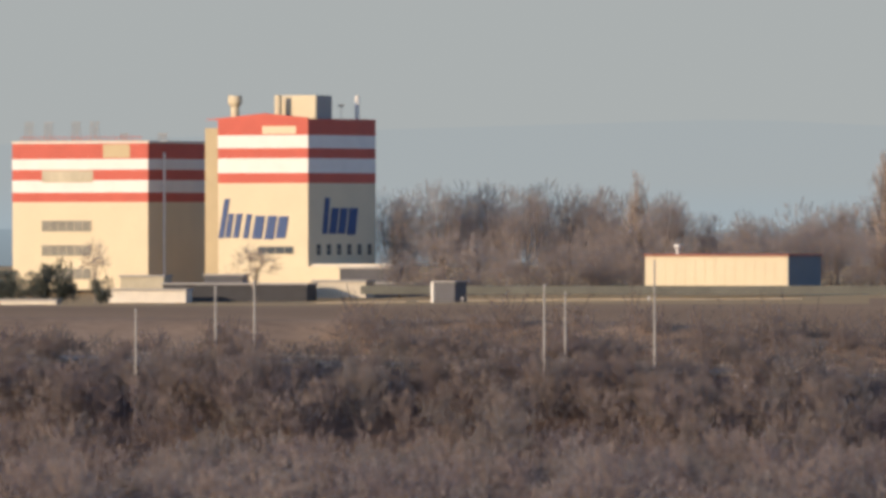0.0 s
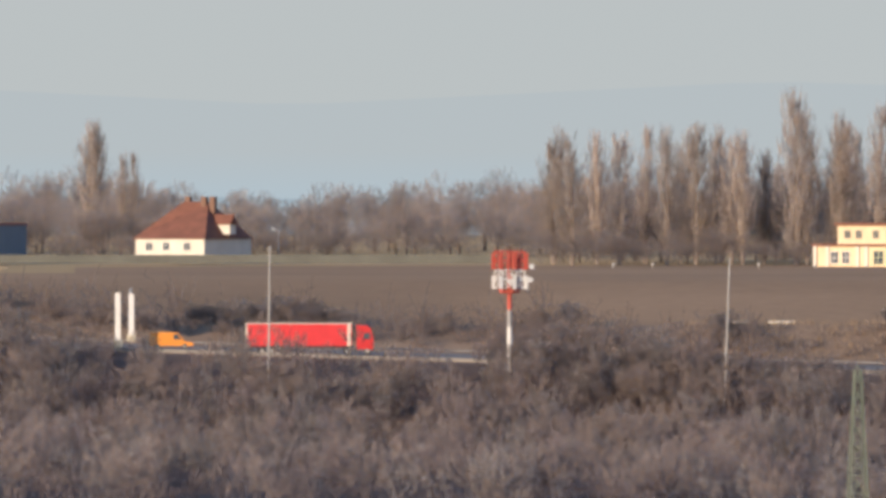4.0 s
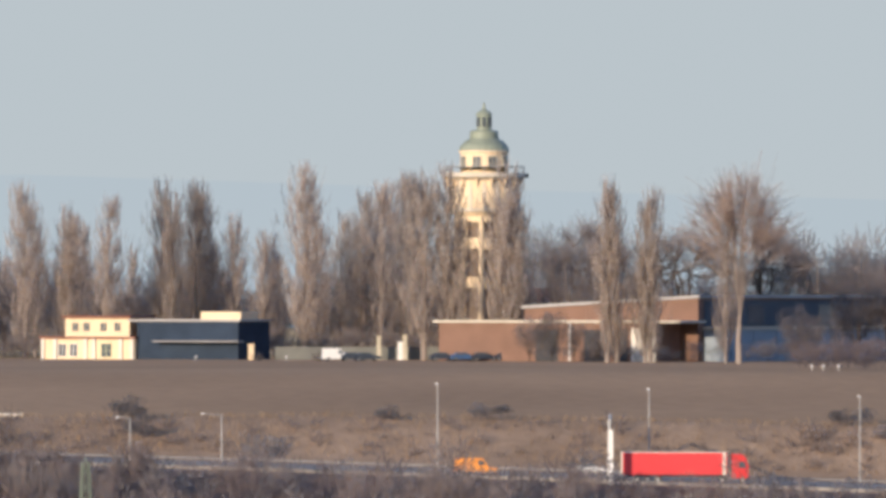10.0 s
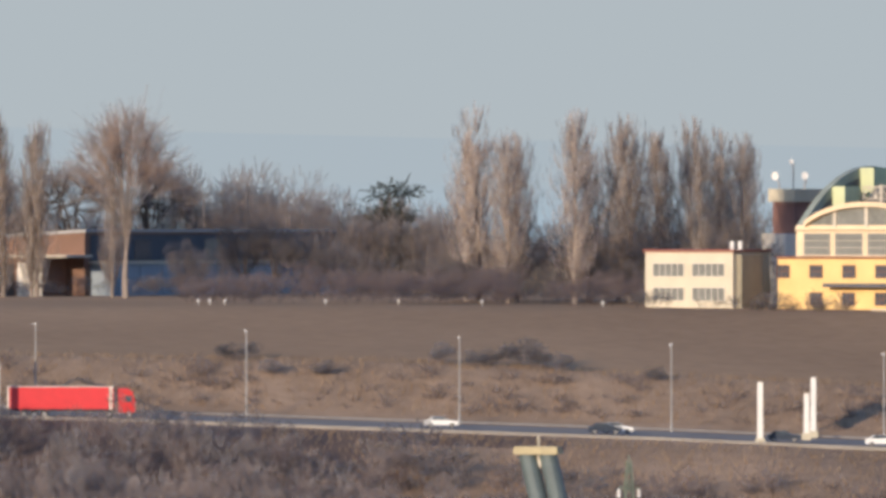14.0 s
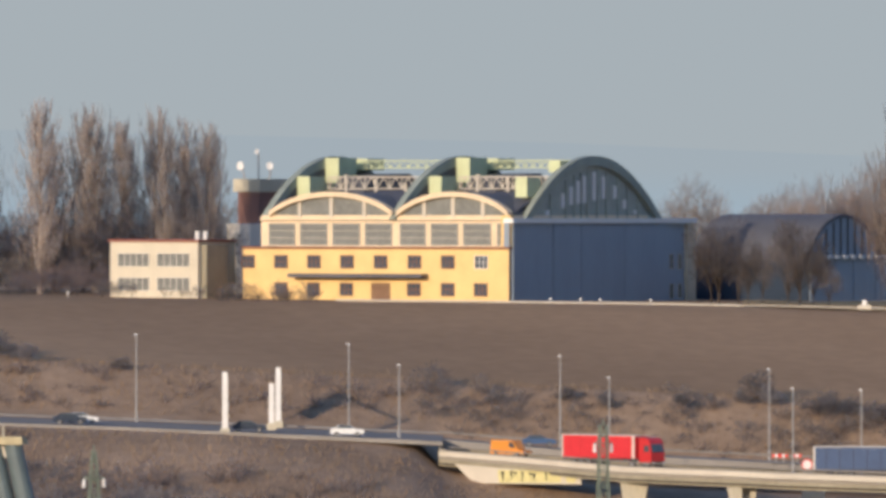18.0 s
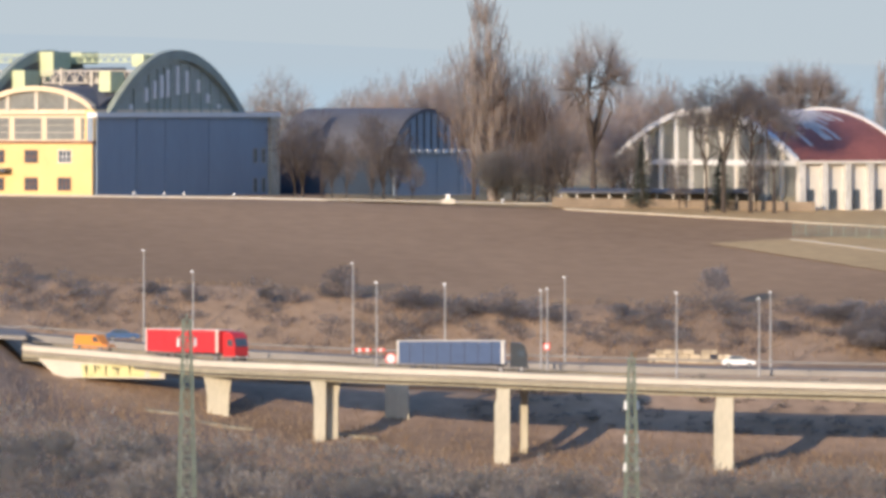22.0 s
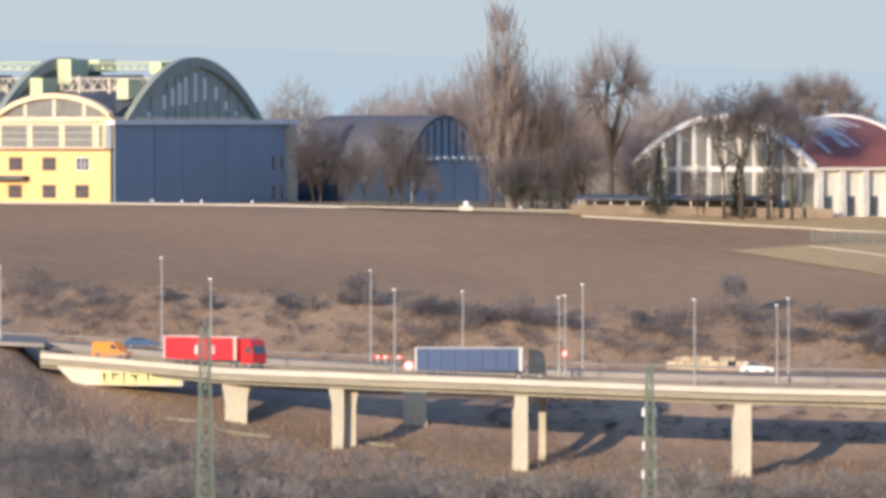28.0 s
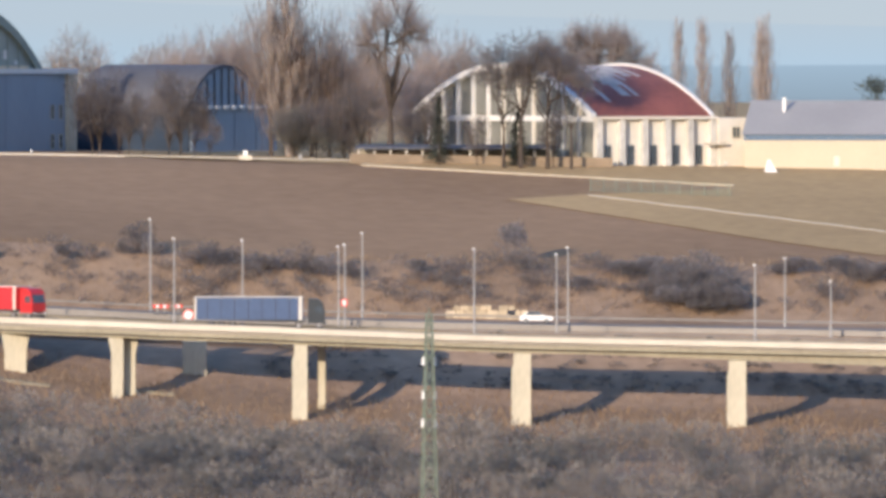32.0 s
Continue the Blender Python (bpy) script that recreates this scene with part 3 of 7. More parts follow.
def bush_quads(h, w, rng, stems=26, twig=9, width=0.1):
    P, Q, A, B = [], [], [], []
    for i in range(stems):
        a, r = rng.random() * 6.283, math.sqrt(rng.random()) * w / 2
        base = np.array([math.cos(a) * r * 0.5, math.sin(a) * r * 0.5, 0])
        hh = h * (1 - 0.5 * (2 * r / w) ** 2) * rng.uniform(0.65, 1.05)
        mid = base + np.array([math.cos(a) * r * 0.3, math.sin(a) * r * 0.3, hh * 0.5]) + rng.normal(size=3) * 0.15
        tip = mid + np.array([math.cos(a) * r * 0.3, math.sin(a) * r * 0.3, hh * 0.45]) + rng.normal(size=3) * 0.25
        P += [base, mid]
        Q += [mid, tip]
        A += [width * 1.2, width * 0.9]
        B += [width * 0.9, width * 0.4]
        for k in range(twig):
            b = mid + (tip - mid) * rng.uniform(-0.6, 1)
            d = rng.normal(size=3) * 0.6 + [0, 0, 0.75]
            P.append(b), Q.append(b + d / np.linalg.norm(d) * hh * rng.uniform(0.15, 0.34)), A.append(width * 0.8), B.append(width * 0.35)
    return ribbons(P, Q, A, B, rng, (np.array(P) + np.array(Q)) / 2 - [0, 0, h * 0.3])


def conifer_quads(h, w, rng, n=520):
    t = rng.random(n) ** 0.8
    a = rng.random(n) * 6.283
    r = w / 2 * (1 - t) ** 0.8 * rng.uniform(0.4, 1.15, n) * (1 + 0.25 * np.sin(a * 3 + t * 9)) + 0.2
    z = h * (0.06 + 0.92 * t)
    p = np.stack([np.cos(a) * r * 0.2, np.sin(a) * r * 0.2, z], 1)
    q = np.stack([np.cos(a) * r, np.sin(a) * r, z - r * 0.15 + rng.normal(size=n) * 0.25], 1)
    return ribbons(p, q, np.full(n, 0.3), np.full(n, 0.2), rng)


def pine_quads(h, w, rng, clumps=20, n=90):
    P, Q = [], []
    for i in range(clumps):
        a, t = rng.random() * 6.283, rng.uniform(0.35, 1.0)
        r = w / 2 * rng.uniform(0.2, 1.0) * (1.15 - 0.6 * t)
        c = np.array([math.cos(a) * r, math.sin(a) * r, h * t - 0.8])
        d = rng.normal(size=(n, 3)) * [1.0, 1.0, 0.5]
        P.append(c + d * 0.8)
        Q.append(c + d * 1.15 + rng.normal(size=(n, 3)) * 0.3)
        P.append(np.array([[0, 0, c[2] - 1.5]]))
        Q.append(c[None])
    P, Q = np.concatenate(P), np.concatenate(Q)
    return ribbons(P, Q, np.full(len(P), 0.22), np.full(len(P), 0.16), rng)


def trunk_mesh(h, r, rng, bark=None):
    g, p = G(), Vector((0, 0, -0.5))
    for k in range(4):
        q = Vector((rng.normal() * 0.1, rng.normal() * 0.1, h * (k + 1) / 4))
        g.tube(p, q, r * (1 - k * 0.24), r * (1 - (k + 1) * 0.23), 7)
        p = q
    return mesh_of("trunk", g, bark or BARK)


RNG = np.random.default_rng(7)


def tree_kinds(count, quads, material, trunk, bark=None):
    out = []
    for i in range(count):
        q = quads()
        q, limbs = q if isinstance(q, tuple) else (q, None)
        me = quads_mesh("crown", q, material)
        if limbs is not None:
            me.materials.append(bark or BARK)
            me.polygons.foreach_set("material_index", limbs.astype(np.int32))
        out.append((me, trunk()))
    return out


POPLARS = tree_kinds(7, lambda: poplar_quads(24, RNG.uniform(5.6, 7.4), RNG), TW_POP, lambda: trunk_mesh(20, 0.34, RNG, BARKP), BARKP)
ROUND = tree_kinds(6, lambda: lobed_quads(16, 13, RNG, 0.12, 13, 110, 0.26, 0.2), TW_TREE, lambda: trunk_mesh(7, 0.35, RNG), BARKP)
BROOM = tree_kinds(4, lambda: lobed_quads(22, 15, RNG, 0.1, 18, 120, 0.24, 0.24, 0.9), TW_RED, lambda: trunk_mesh(9, 0.45, RNG), BARKP)
VASE = tree_kinds(2, lambda: fan_quads(24, 16, RNG, 0.2, 70, 50, 0.2), TW_RED, lambda: trunk_mesh(11, 0.5, RNG, BARKP), BARKP)
DROOP = tree_kinds(3, lambda: lobed_quads(20, 15, RNG, 0.55, 12, 120, 0.24, 0.34, -0.2), TW_DARK, lambda: trunk_mesh(11, 0.5, RNG))
DOME = tree_kinds(3, lambda: dome_quads(18, 15, RNG, 0.28, 10, 8, 20, 0.16), TW_TREE, lambda: trunk_mesh(8, 0.4, RNG))
TALL = tree_kinds(1, lambda: dome_quads(25, 13.5, RNG, 0.3, 11, 8, 26, 0.13, 0.15), TW_TREE, lambda: trunk_mesh(12, 0.6, RNG))
AIRY = tree_kinds(4, lambda: lobed_quads(16, 11, RNG, 0.2, 13, 130, 0.26, 0.3), TW_DARK, lambda: trunk_mesh(6, 0.25, RNG))
SAPLINGS = tree_kinds(2, lambda: dome_quads(18, 15, RNG, 0.3, 9, 6, 12, 0.14), TW_POP, lambda: trunk_mesh(8, 0.35, RNG, BARKP), BARKP)
FIRS = tree_kinds(2, lambda: conifer_quads(12, 6, RNG), NEEDLE, lambda: trunk_mesh(11, 0.25, RNG))
PINES = tree_kinds(2, lambda: pine_quads(12, 9, RNG), NEEDLE, lambda: trunk_mesh(11, 0.25, RNG))
EVERGREENS = tree_kinds(2, lambda: lobed_quads(8, 7, RNG, 0.04, 9, 110, 0.26, 0.1)[0], EVER, lambda: None)
BUSHES = tree_kinds(4, lambda: bush_quads(4, 5.5, RNG, 50, 11, 0.2), TW_DARK, lambda: None)


def tree(kinds, base_h, u, r, h, label, category="tree", group="", name="tree", wide=1.0, i=None):
    crown, trunk = kinds[RNG.integers(len(kinds)) if i is None else i % len(kinds)]
    s = h / base_h
    m = spot(u, r, float(RNG.uniform(0, 360)), 0.2) @ Matrix.Diagonal((s * wide, s * wide, s, 1))
    ob = thing(name, m, label, category, group)
    part("crown", crown, None, ob)
    if trunk:
        part("trunk", trunk, None, ob)
    return ob


def top_h(u, v, r):
    return height(v, r) - land(u, r) - 0.4


POP = "tall bare poplar with upright twigs"
for k in range(24):
    u = float(RNG.uniform(-3460, -2330))
    tree(POPLARS, 24, u, float(RNG.uniform(1800, 1830)), float(RNG.uniform(17, 25)), POP + " behind the first row", "tree", "poplar row", "poplar", 0.85)
# the row of poplars behind the field, from the red-roofed house to the water tower: bearing and fall of each top
for u, v in ((-3434, -210), (-3400, -222), (-3356, -228), (-3316, -226), (-3232, -236), (-3180, -238), (-3118, -216), (-3098, -228), (-3060, -196), (-3003, -298), (-2984, -262),
             (-2930, -260), (-2924, -240), (-2858, -272), (-2760, -306), (-2742, -280), (-2700, -302), (-2690, -284), (-2634, -244), (-2580, -216), (-2562, -206), (-2505, -328), (-2490, -250),
             (-2444, -246), (-2402, -284), (-2372, -298), (-2356, -300), (-2330, -310), (-2314, -322), (-2296, -310), (-2256, -330), (-2236, -240), (-2160, -330), (-2140, -280), (-2126, -258)):
    r = 1712 if u > -2300 and u < -2120 else float(RNG.uniform(1760, 1800))
    tree(POPLARS, 24, u, r, top_h(u, v, r), POP + " in the row behind the field", "tree", "poplar row", "poplar", RNG.uniform(0.95, 1.35))
for u, v in ((-1972, -308), (-1955, -290), (-1895, -290), (-1905, -262)):
    tree(POPLARS, 24, u, 1660, top_h(u, v, 1660), POP + " in front of the brick hall", "tree", "poplars by the hall", "poplar", 0.95)
for u, v in ((-1114, -326), (-1136, -270), (-1062, -286), (-1046, -282), (-943, -322), (-920, -250), (-845, -316), (-868, -296), (-800, -288), (-790, -250), (-740, -312), (-722, -280), (-690, -250), (-684, -286), (-648, -284), (-640, -260)):
    r = float(RNG.uniform(1545, 1600))
    tree(POPLARS, 24, u, r, top_h(u, v, r) * 0.955, POP + " beside the yellow hangar", "tree", "poplars by the hangar", "poplar", RNG.uniform(1.0, 1.4))
for u, v in ((1282, -192), (1325, -194), (1371, -175), (1424, -194), (1436, -196)):
    tree(POPLARS, 24, u, 1640, top_h(u, v, 1640), POP + " behind the grey-roofed shed", "tree", "poplars by the shed", "poplar", 0.7)
for u, v, w in ((-4243, -244, 1.0), (-4256, -240, 1.0), (-4195, -190, .8), (-4172, -188, .8), (-4690, -205, 1.0), (-4700, -160, 1.0)):
    tree(POPLARS, 24, u, 2050, top_h(u, v, 2050), POP + " among the far trees", "tree", "far poplars", "poplar", w)
tree(VASE, 24, -1738, 1640, top_h(-1738, -333, 1640), "tall bare tree with a broad rounded crown before the hall", name="tree", wide=0.92, i=0)
tree(POPLARS, 24, -1762, 1644, top_h(-1762, -262, 1644), POP + " in front of the brick hall", "tree", "poplars by the hall", "poplar", 0.8)
FANNED = "tall bare reddish tree with a broad crown by the hangars"
tree(POPLARS, 24, 592, 1504, top_h(592, -303, 1504), POP + " by the hangars", "tree", "", "poplar", 1.45)
for u, v, w in ((560, -246, 0.7), (604, -230, 0.8), (632, -222, 0.75), (664, -212, 0.75), (690, -170, 0.9)):
    tree(BROOM, 22, u, 1506 + (u % 7), top_h(u, v, 1506), FANNED, "tree", "trees by the hangars", "tree", w)
tree(TALL, 25, 772, 1482, top_h(772, -268, 1482), "tall bare tree with open forking limbs", name="tree", i=0, wide=1.0)

BARE = "leafless brown tree"
# woods behind the plateau
for u in range(-5120, -3400, 38):
    u2 = u + float(RNG.uniform(-16, 16))
    v = float(np.interp(u2, [-5180, -5050, -4900, -4760, -4560, -4400, -4250, -4150, -4000, -3900, -3750, -3600, -3400], [-190, -205, -200, -205, -135, -150, -165, -140, -115, -118, -140, -150, -165])) + float(RNG.uniform(-12, 18))
    r = float(RNG.uniform(2080, 2250))
    tree(ROUND, 16, u2, r, max(6, top_h(u2, v, r)), BARE + " in the wood behind the airfield", "tree", "wood behind the airfield", "tree", RNG.uniform(0.8, 1.2))
for u in range(-5110, -3380, 60):
    u2 = u + float(RNG.uniform(-20, 20))
    r = float(RNG.uniform(1990, 2060))
    tree(ROUND, 16, u2, r, float(RNG.uniform(6, 11)), BARE + " at the edge of the wood", "tree", "wood behind the airfield", "tree", 1.3)
for u in range(-3420, -1950, 45):
    u2 = u + float(RNG.uniform(-20, 20))
    r = float(RNG.uniform(1830, 1900))
    tree(ROUND, 16, u2, r, float(RNG.uniform(11, 19)), BARE + " behind the poplars", "tree", "wood behind the poplars", "tree", 1.0)
for u, v in ((-2050, -228), (-2012, -248), (-1990, -220), (-1836, -230), (-1700, -236), (-1660, -206), (-1600, -222), (-1560, -225), (-1520, -218), (-1460, -210), (-1440, -208), (-1400, -180), (-1340, -176), (-1310, -160), (-1275, -160), (-1220, -150), (-1180, -160)):
    r = float(RNG.uniform(1790, 1840))
    tree(ROUND if u < -2040 or u > -1640 else DOME, 16 if u < -2040 or u > -1640 else 18, u, r, top_h(u, v, r), BARE + " behind the brick hall", "tree", "trees behind the hall", "tree", 1.05)
for u, v, w in ((213, -192, 0.62), (250, -165, 0.6), (180, -158, 0.6)):
    tree(SAPLINGS, 18, u, 1620, top_h(u, v, 1620), BARE + " with a rounded airy crown behind the hangars", "tree", "trees behind the hangars", "tree", w)
for u, v in ((325, -150), (360, -165), (400, -172), (440, -185), (480, -192), (512, -195), (540, -180), (700, -175), (735, -150), (830, -165), (868, -180), (905, -170), (890, -150), (850, -140)):
    r = float(RNG.uniform(1585, 1640))
    tree(BROOM, 22, u, r, max(5, top_h(u, v, r)), "leafless reddish-brown tree behind the hangars", "tree", "trees behind the hangars", "tree", 0.85)
for u, v in ((1040, -170), (1095, -195), (1130, -203), (1165, -198), (1200, -175)):
    tree(DOME, 18, u, 1650, top_h(u, v, 1650), BARE + " behind the white hangar", "tree", "trees behind the hangars", "tree", 0.7)
for u, v in ((-2070, -80), (-2030, -60), (-2110, -70), (-1990, -40), (-1640, -90), (-1610, -70)):
    tree(AIRY, 16, u, 1674, top_h(u, v, 1674), "slender see-through leafless tree before the brick hall", "tree", "trees before the hall", "tree", 1.0)
for u, v in ((1060, -40), (925, -30)):
    tree(AIRY, 16, u, 1460, top_h(u, v, 1460), "thin leafless tree before the white hangar", "tree", "trees before the hangars", "tree", 0.8)
for u, v, w in ((-1530, -150, 1.0), (-1475, -135, 1.1), (-1425, -120, 1.0), (-1560, -80, 0.9), (-1375, -90, 1.2), (-1320, -75, 1.3), (-1280, -60, 1.2), (-1235, -55, 1.2), (-1190, -60, 1.2)):
    tree(AIRY, 16, u, 1668, top_h(u, v, 1668), "leafless grey-brown tree before the end of the brick hall", "tree", "trees before the hall", "tree", w)
for u, v in ((-1350, -150), (-1300, -165), (-1215, -150), (-1170, -140)):
    tree(ROUND, 16, u, 1740, top_h(u, v, 1740), BARE + " beside the brick hall", "tree", "trees behind the hall", "tree", 1.0)
# trees before the older hangar
for u, v, w in ((258, -127, 0.82), (244, -88, 0.7), (401, -110, 0.85), (380, -80, 0.7), (425, -72, 0.6), (335, -62, 0.7), (292, -55, 0.7), (310, -92, 0.5), (452, -40, 0.7)):
    tree(AIRY, 16, u, 1500, top_h(u, v, 1500), "leafless grey-brown tree with a rounded crown before the older hangar", "tree", "trees before the hangars", "tree", w * 1.25)
for u, v in ((640, -60), (690, -50), (720, -90), (600, -40), (805, -60), (835, -85), (700, -10)):
    tree(AIRY, 16, u, 1490, top_h(u, v, 1490), BARE + " standing between the hangars", "tree", "trees before the hangars", "tree", 1.1)
for u, v, w in ((972, -150, 0.75), (1003, -180, 0.8), (1050, -172, 0.8), (1092, -150, 0.7)):
    tree(DROOP, 20, u, 1458, top_h(u, v, 1458), "leafless brown tree with a spreading crown before the white hangar", "tree", "trees before the hangars", "tree", w)
for u, v, w in ((857, -62, 0.8), (998, -42, 1.0)):
    tree(FIRS, 12, u, 1461, top_h(u, v, 1461), "dark green spruce before the white hangar", "tree", "", "spruce", w)
for u, v in ((-5752, -40), (-5722, -60), (-5700, -20), (-5812, -48), (-5640, 0), (-5790, -5)):
    tree(EVERGREENS, 8, u, 1935, max(6, top_h(u, v, 1935)), "dark bushy evergreen by the factory", "tree", "", "evergreen", 0.95)
tree(PINES, 12, -1252, 1790, top_h(-1252, -190, 1790), "dark pine with a ragged flat crown behind the field", "tree", "", "pine", 1.0)
tree(PINES, 12, 1635, 1640, top_h(1635, -92, 1640), "dark pine above the shed roof", "tree", "", "pine", 0.8)
for u, v, w in ((-5650, -100, 0.6), (-5367, -90, 1.15)):
    tree(SAPLINGS, 18, u, 1960, top_h(u, v, 1960), BARE + " in front of the factory", "tree", "", "tree", w)

for u in (-2215, -2195, -2170, -2150, -2120, -2095, -2075, -2050, -2590, -2480, -2410, -620, -590, -560, -520, -510, -470):
    r = 1702 if u < -1000 else 1472
    h = float(RNG.uniform(1.6, 2.6)) if u < -1000 else float(RNG.uniform(2.0, 3.4))
    ob = thing("bush", spot(u, r, float(RNG.uniform(0, 360)), 0.1) @ Matrix.Diagonal((h / 3.4, h / 3.4, h / 4, 1)), "dark leafless bush at the far field edge", "bush", "bushes at the field edge")
    part("crown", BUSHES[RNG.integers(4)][0], None, ob)
# dark bushes along the bank and the field edge: bearing, fall of the top, range, width
BIG = tree_kinds(4, lambda: lobed_quads(4, 5.5, RNG, 0.03, 10, 110, 0.17, 0.06)[0], TW_BLUE, lambda: None)
for u, v, r, w in ((-1040, 106, 1358, 6.5), (-1015, 122, 1356, 5.5), (-968, 150, 1352, 4.5), (-1092, 138, 1356, 4), (326, 170, 1353, 5.5), (350, 195, 1350, 4.0), (300, 200, 1350, 3.5), (986, 176, 1352, 5.5), (1004, 215, 1348, 5), (1230, 250, 1346, 6), (1265, 248, 1342, 6.5), (1303, 226, 1341, 8),
                   (1337, 234, 1339, 8), (1345, 280, 1336, 6), (1275, 300, 1336, 6), (1310, 305, 1335, 6), (1195, 258, 1346, 4.5), (1362, 262, 1338, 6), (1388, 285, 1335, 5), (1318, 318, 1333, 6), (1352, 318, 1333, 6), (1240, 286, 1338, 6), (1262, 312, 1334, 6), (1290, 280, 1338, 7), (1335, 300, 1335, 7), (1375, 305, 1334, 6), (1172, 250, 1347, 4.5), (1215, 262, 1345, 5), (-15, 198, 1348, 4), (-140, 205, 1346, 3.5), (-2817, 92, 1350, 6), (-2800, 115, 1340, 5), (-2362, 115, 1350, 4), (-2200, 108, 1352, 4),
                   (-2160, 110, 1352, 3.5), (-3130, 110, 1345, 6), (-3400, 90, 1352, 6), (-3985, 90, 1345, 6), (-3905, 94, 1345, 7), (-4020, 92, 1345, 5), (-4065, 96, 1344, 5), (-3850, 98, 1345, 6), (-3810, 100, 1344, 5), (-3945, 92, 1346, 6), (450, 208, 1348, 5), (490, 214, 1348, 5), (530, 222, 1347, 5),
                   (575, 220, 1347, 5.5), (620, 228, 1346, 5), (660, 226, 1346, 5.5), (705, 236, 1345, 4.5), (1470, 255, 1348, 5), (1500, 248, 1348, 5), (1560, 256, 1347, 6), (1610, 268, 1346, 6), (1650, 270, 1346, 5), (-1520, 106, 1356, 4), (-1480, 145, 1346, 4), (-1390, 146, 1346, 4),
                   (-1560, 115, 1352, 4), (-800, 160, 1350, 3.5), (-1180, 130, 1356, 5), (-1120, 140, 1354, 4), (-1000, 150, 1354, 4), (60, 205, 1346, 3), (190, 210, 1346, 3.5), (820, 236, 1346, 4), (880, 250, 1343, 4), (1100, 262, 1342, 4)):
    h = max(1.8, 0.6 * w, (top_h(u, v, r) + 0.4) * 1.15)
    ob = thing("bush", spot(u, r, float(RNG.uniform(0, 360)), 0.1) @ Matrix.Diagonal((w / 5.8, w / 5.8, h / 4, 1)), "dark leafless bush on the bank below the field", "bush", "bushes on the bank")
    part("crown", BIG[RNG.integers(4)][0], None, ob)


TW_WINE = twigs("purplish_scrub_twigs", (0.225, 0.177, 0.165), (0.265, 0.209, 0.195), 0.42)
TW_GREY = twigs("grey_scrub_twigs", (0.28, 0.242, 0.218), (0.32, 0.278, 0.252), 0.42)


def thicket(name, spots, protos, material, label, category="scrub"):
    """Many bushes as one mass: (bearing, range, height, width) each."""
    out = []
    for u, r, h, w in spots:
        q = protos[RNG.integers(len(protos))].copy()
        a = RNG.random() * 6.283
        c, s = math.cos(a), math.sin(a)
        x, y = q[:, :, 0] * w, q[:, :, 1] * w
        p = place(u, r, land(u, r) - 0.2)
        out.append(np.stack([x * c - y * s + p.x, x * s + y * c + p.y, q[:, :, 2] * h + p.z], axis=2))
    ob = new(name, quads_mesh(name, np.concatenate(out), material))
    return tagged(ob, label, category, "", "stuff")


P_LUMP = [lobed_quads(1.0, 1.0, RNG, 0.16, 5, 34, 0.05, 0.02, 0.4)[0] for i in range(12)]
P_BUSH = [bush_quads(1.0, 1.1, RNG, 15, 7, 0.07) for i in range(8)]


def scatter(n, u0, u1, r0, r1, h0, h1, w0, w1, keep=None):
    out = []
    while len(out) < n:
        u, r = float(RNG.uniform(u0, u1)), float(RNG.uniform(r0, r1))
        if keep and not keep(u, r):
            continue
        h = float(RNG.uniform(h0, h1)) * (0.75 + 0.5 * (0.5 + noise.noise((u * 0.006, r * 0.03, 9))))
        out.append((u, r, h, float(RNG.uniform(w0, w1)) * h))
    return out


thicket("wood", scatter(330, -5880, -2900, 1254, 1284, 4.5, 7.5, 0.6, 1.0, lambda u, r: (u < -3350 or r < 1275) and not (-4220 < u < -3560 and r > 1262)), P_LUMP, TW_BUSH, "dense leafless brown scrub wood below the road", "wood")
thicket("wood", scatter(140, -5880, -2900, 1262, 1285, 4.0, 7.0, 0.6, 1.0, lambda u, r: (u < -3350 or r < 1275) and not (-4220 < u < -3560 and r > 1262)), P_LUMP, TW_GREY, "dense leafless grey-brown scrub wood below the road", "wood")
thicket("wood", scatter(140, -5880, -2900, 1262, 1285, 4.0, 7.0, 0.6, 1.0, lambda u, r: (u < -3350 or r < 1275) and not (-4220 < u < -3560 and r > 1262)), P_LUMP, TW_WINE, "dense leafless brown scrub wood with reddish twigs below the road", "wood")
thicket("wood", scatter(290, -5880, -2900, 1130, 1262, 6.0, 9.5, 0.55, 0.95), P_LUMP, TW_BUSH, "dense leafless brown wood on the valley side", "wood")
thicket("wood", scatter(150, -5880, -2900, 1130, 1262, 6.0, 9.5, 0.55, 0.95), P_LUMP, TW_GREY, "dense leafless grey-brown wood on the valley side", "wood")
thicket("wood", scatter(150, -5880, -2900, 1130, 1262, 6.0, 9.5, 0.55, 0.95), P_LUMP, TW_WINE, "dense leafless brown wood with reddish twigs on the valley side", "wood")
thicket("wood", scatter(230, -2950, -1150, 1180, 1268, 5.5, 8.5, 0.55, 0.95, lambda u, r: r < 1268 - max(0, u + 1700) * 0.06), P_LUMP, TW_BUSH, "leafless brown wood below the road", "wood")
thicket("wood", scatter(115, -2950, -1150, 1180, 1268, 5.5, 8.5, 0.55, 0.95, lambda u, r: r < 1268 - max(0, u + 1700) * 0.06), P_LUMP, TW_GREY, "leafless grey-brown wood below the road", "wood")
thicket("wood", scatter(115, -2950, -1150, 1180, 1268, 5.5, 8.5, 0.55, 0.95, lambda u, r: r < 1268 - max(0, u + 1700) * 0.06), P_LUMP, TW_WINE, "leafless brown wood with reddish twigs below the road", "wood")
road_edge = knots([-3500, -3300, -2900, -2300, -1700, -1400], [140, 158, 190, 208, 224, 240])
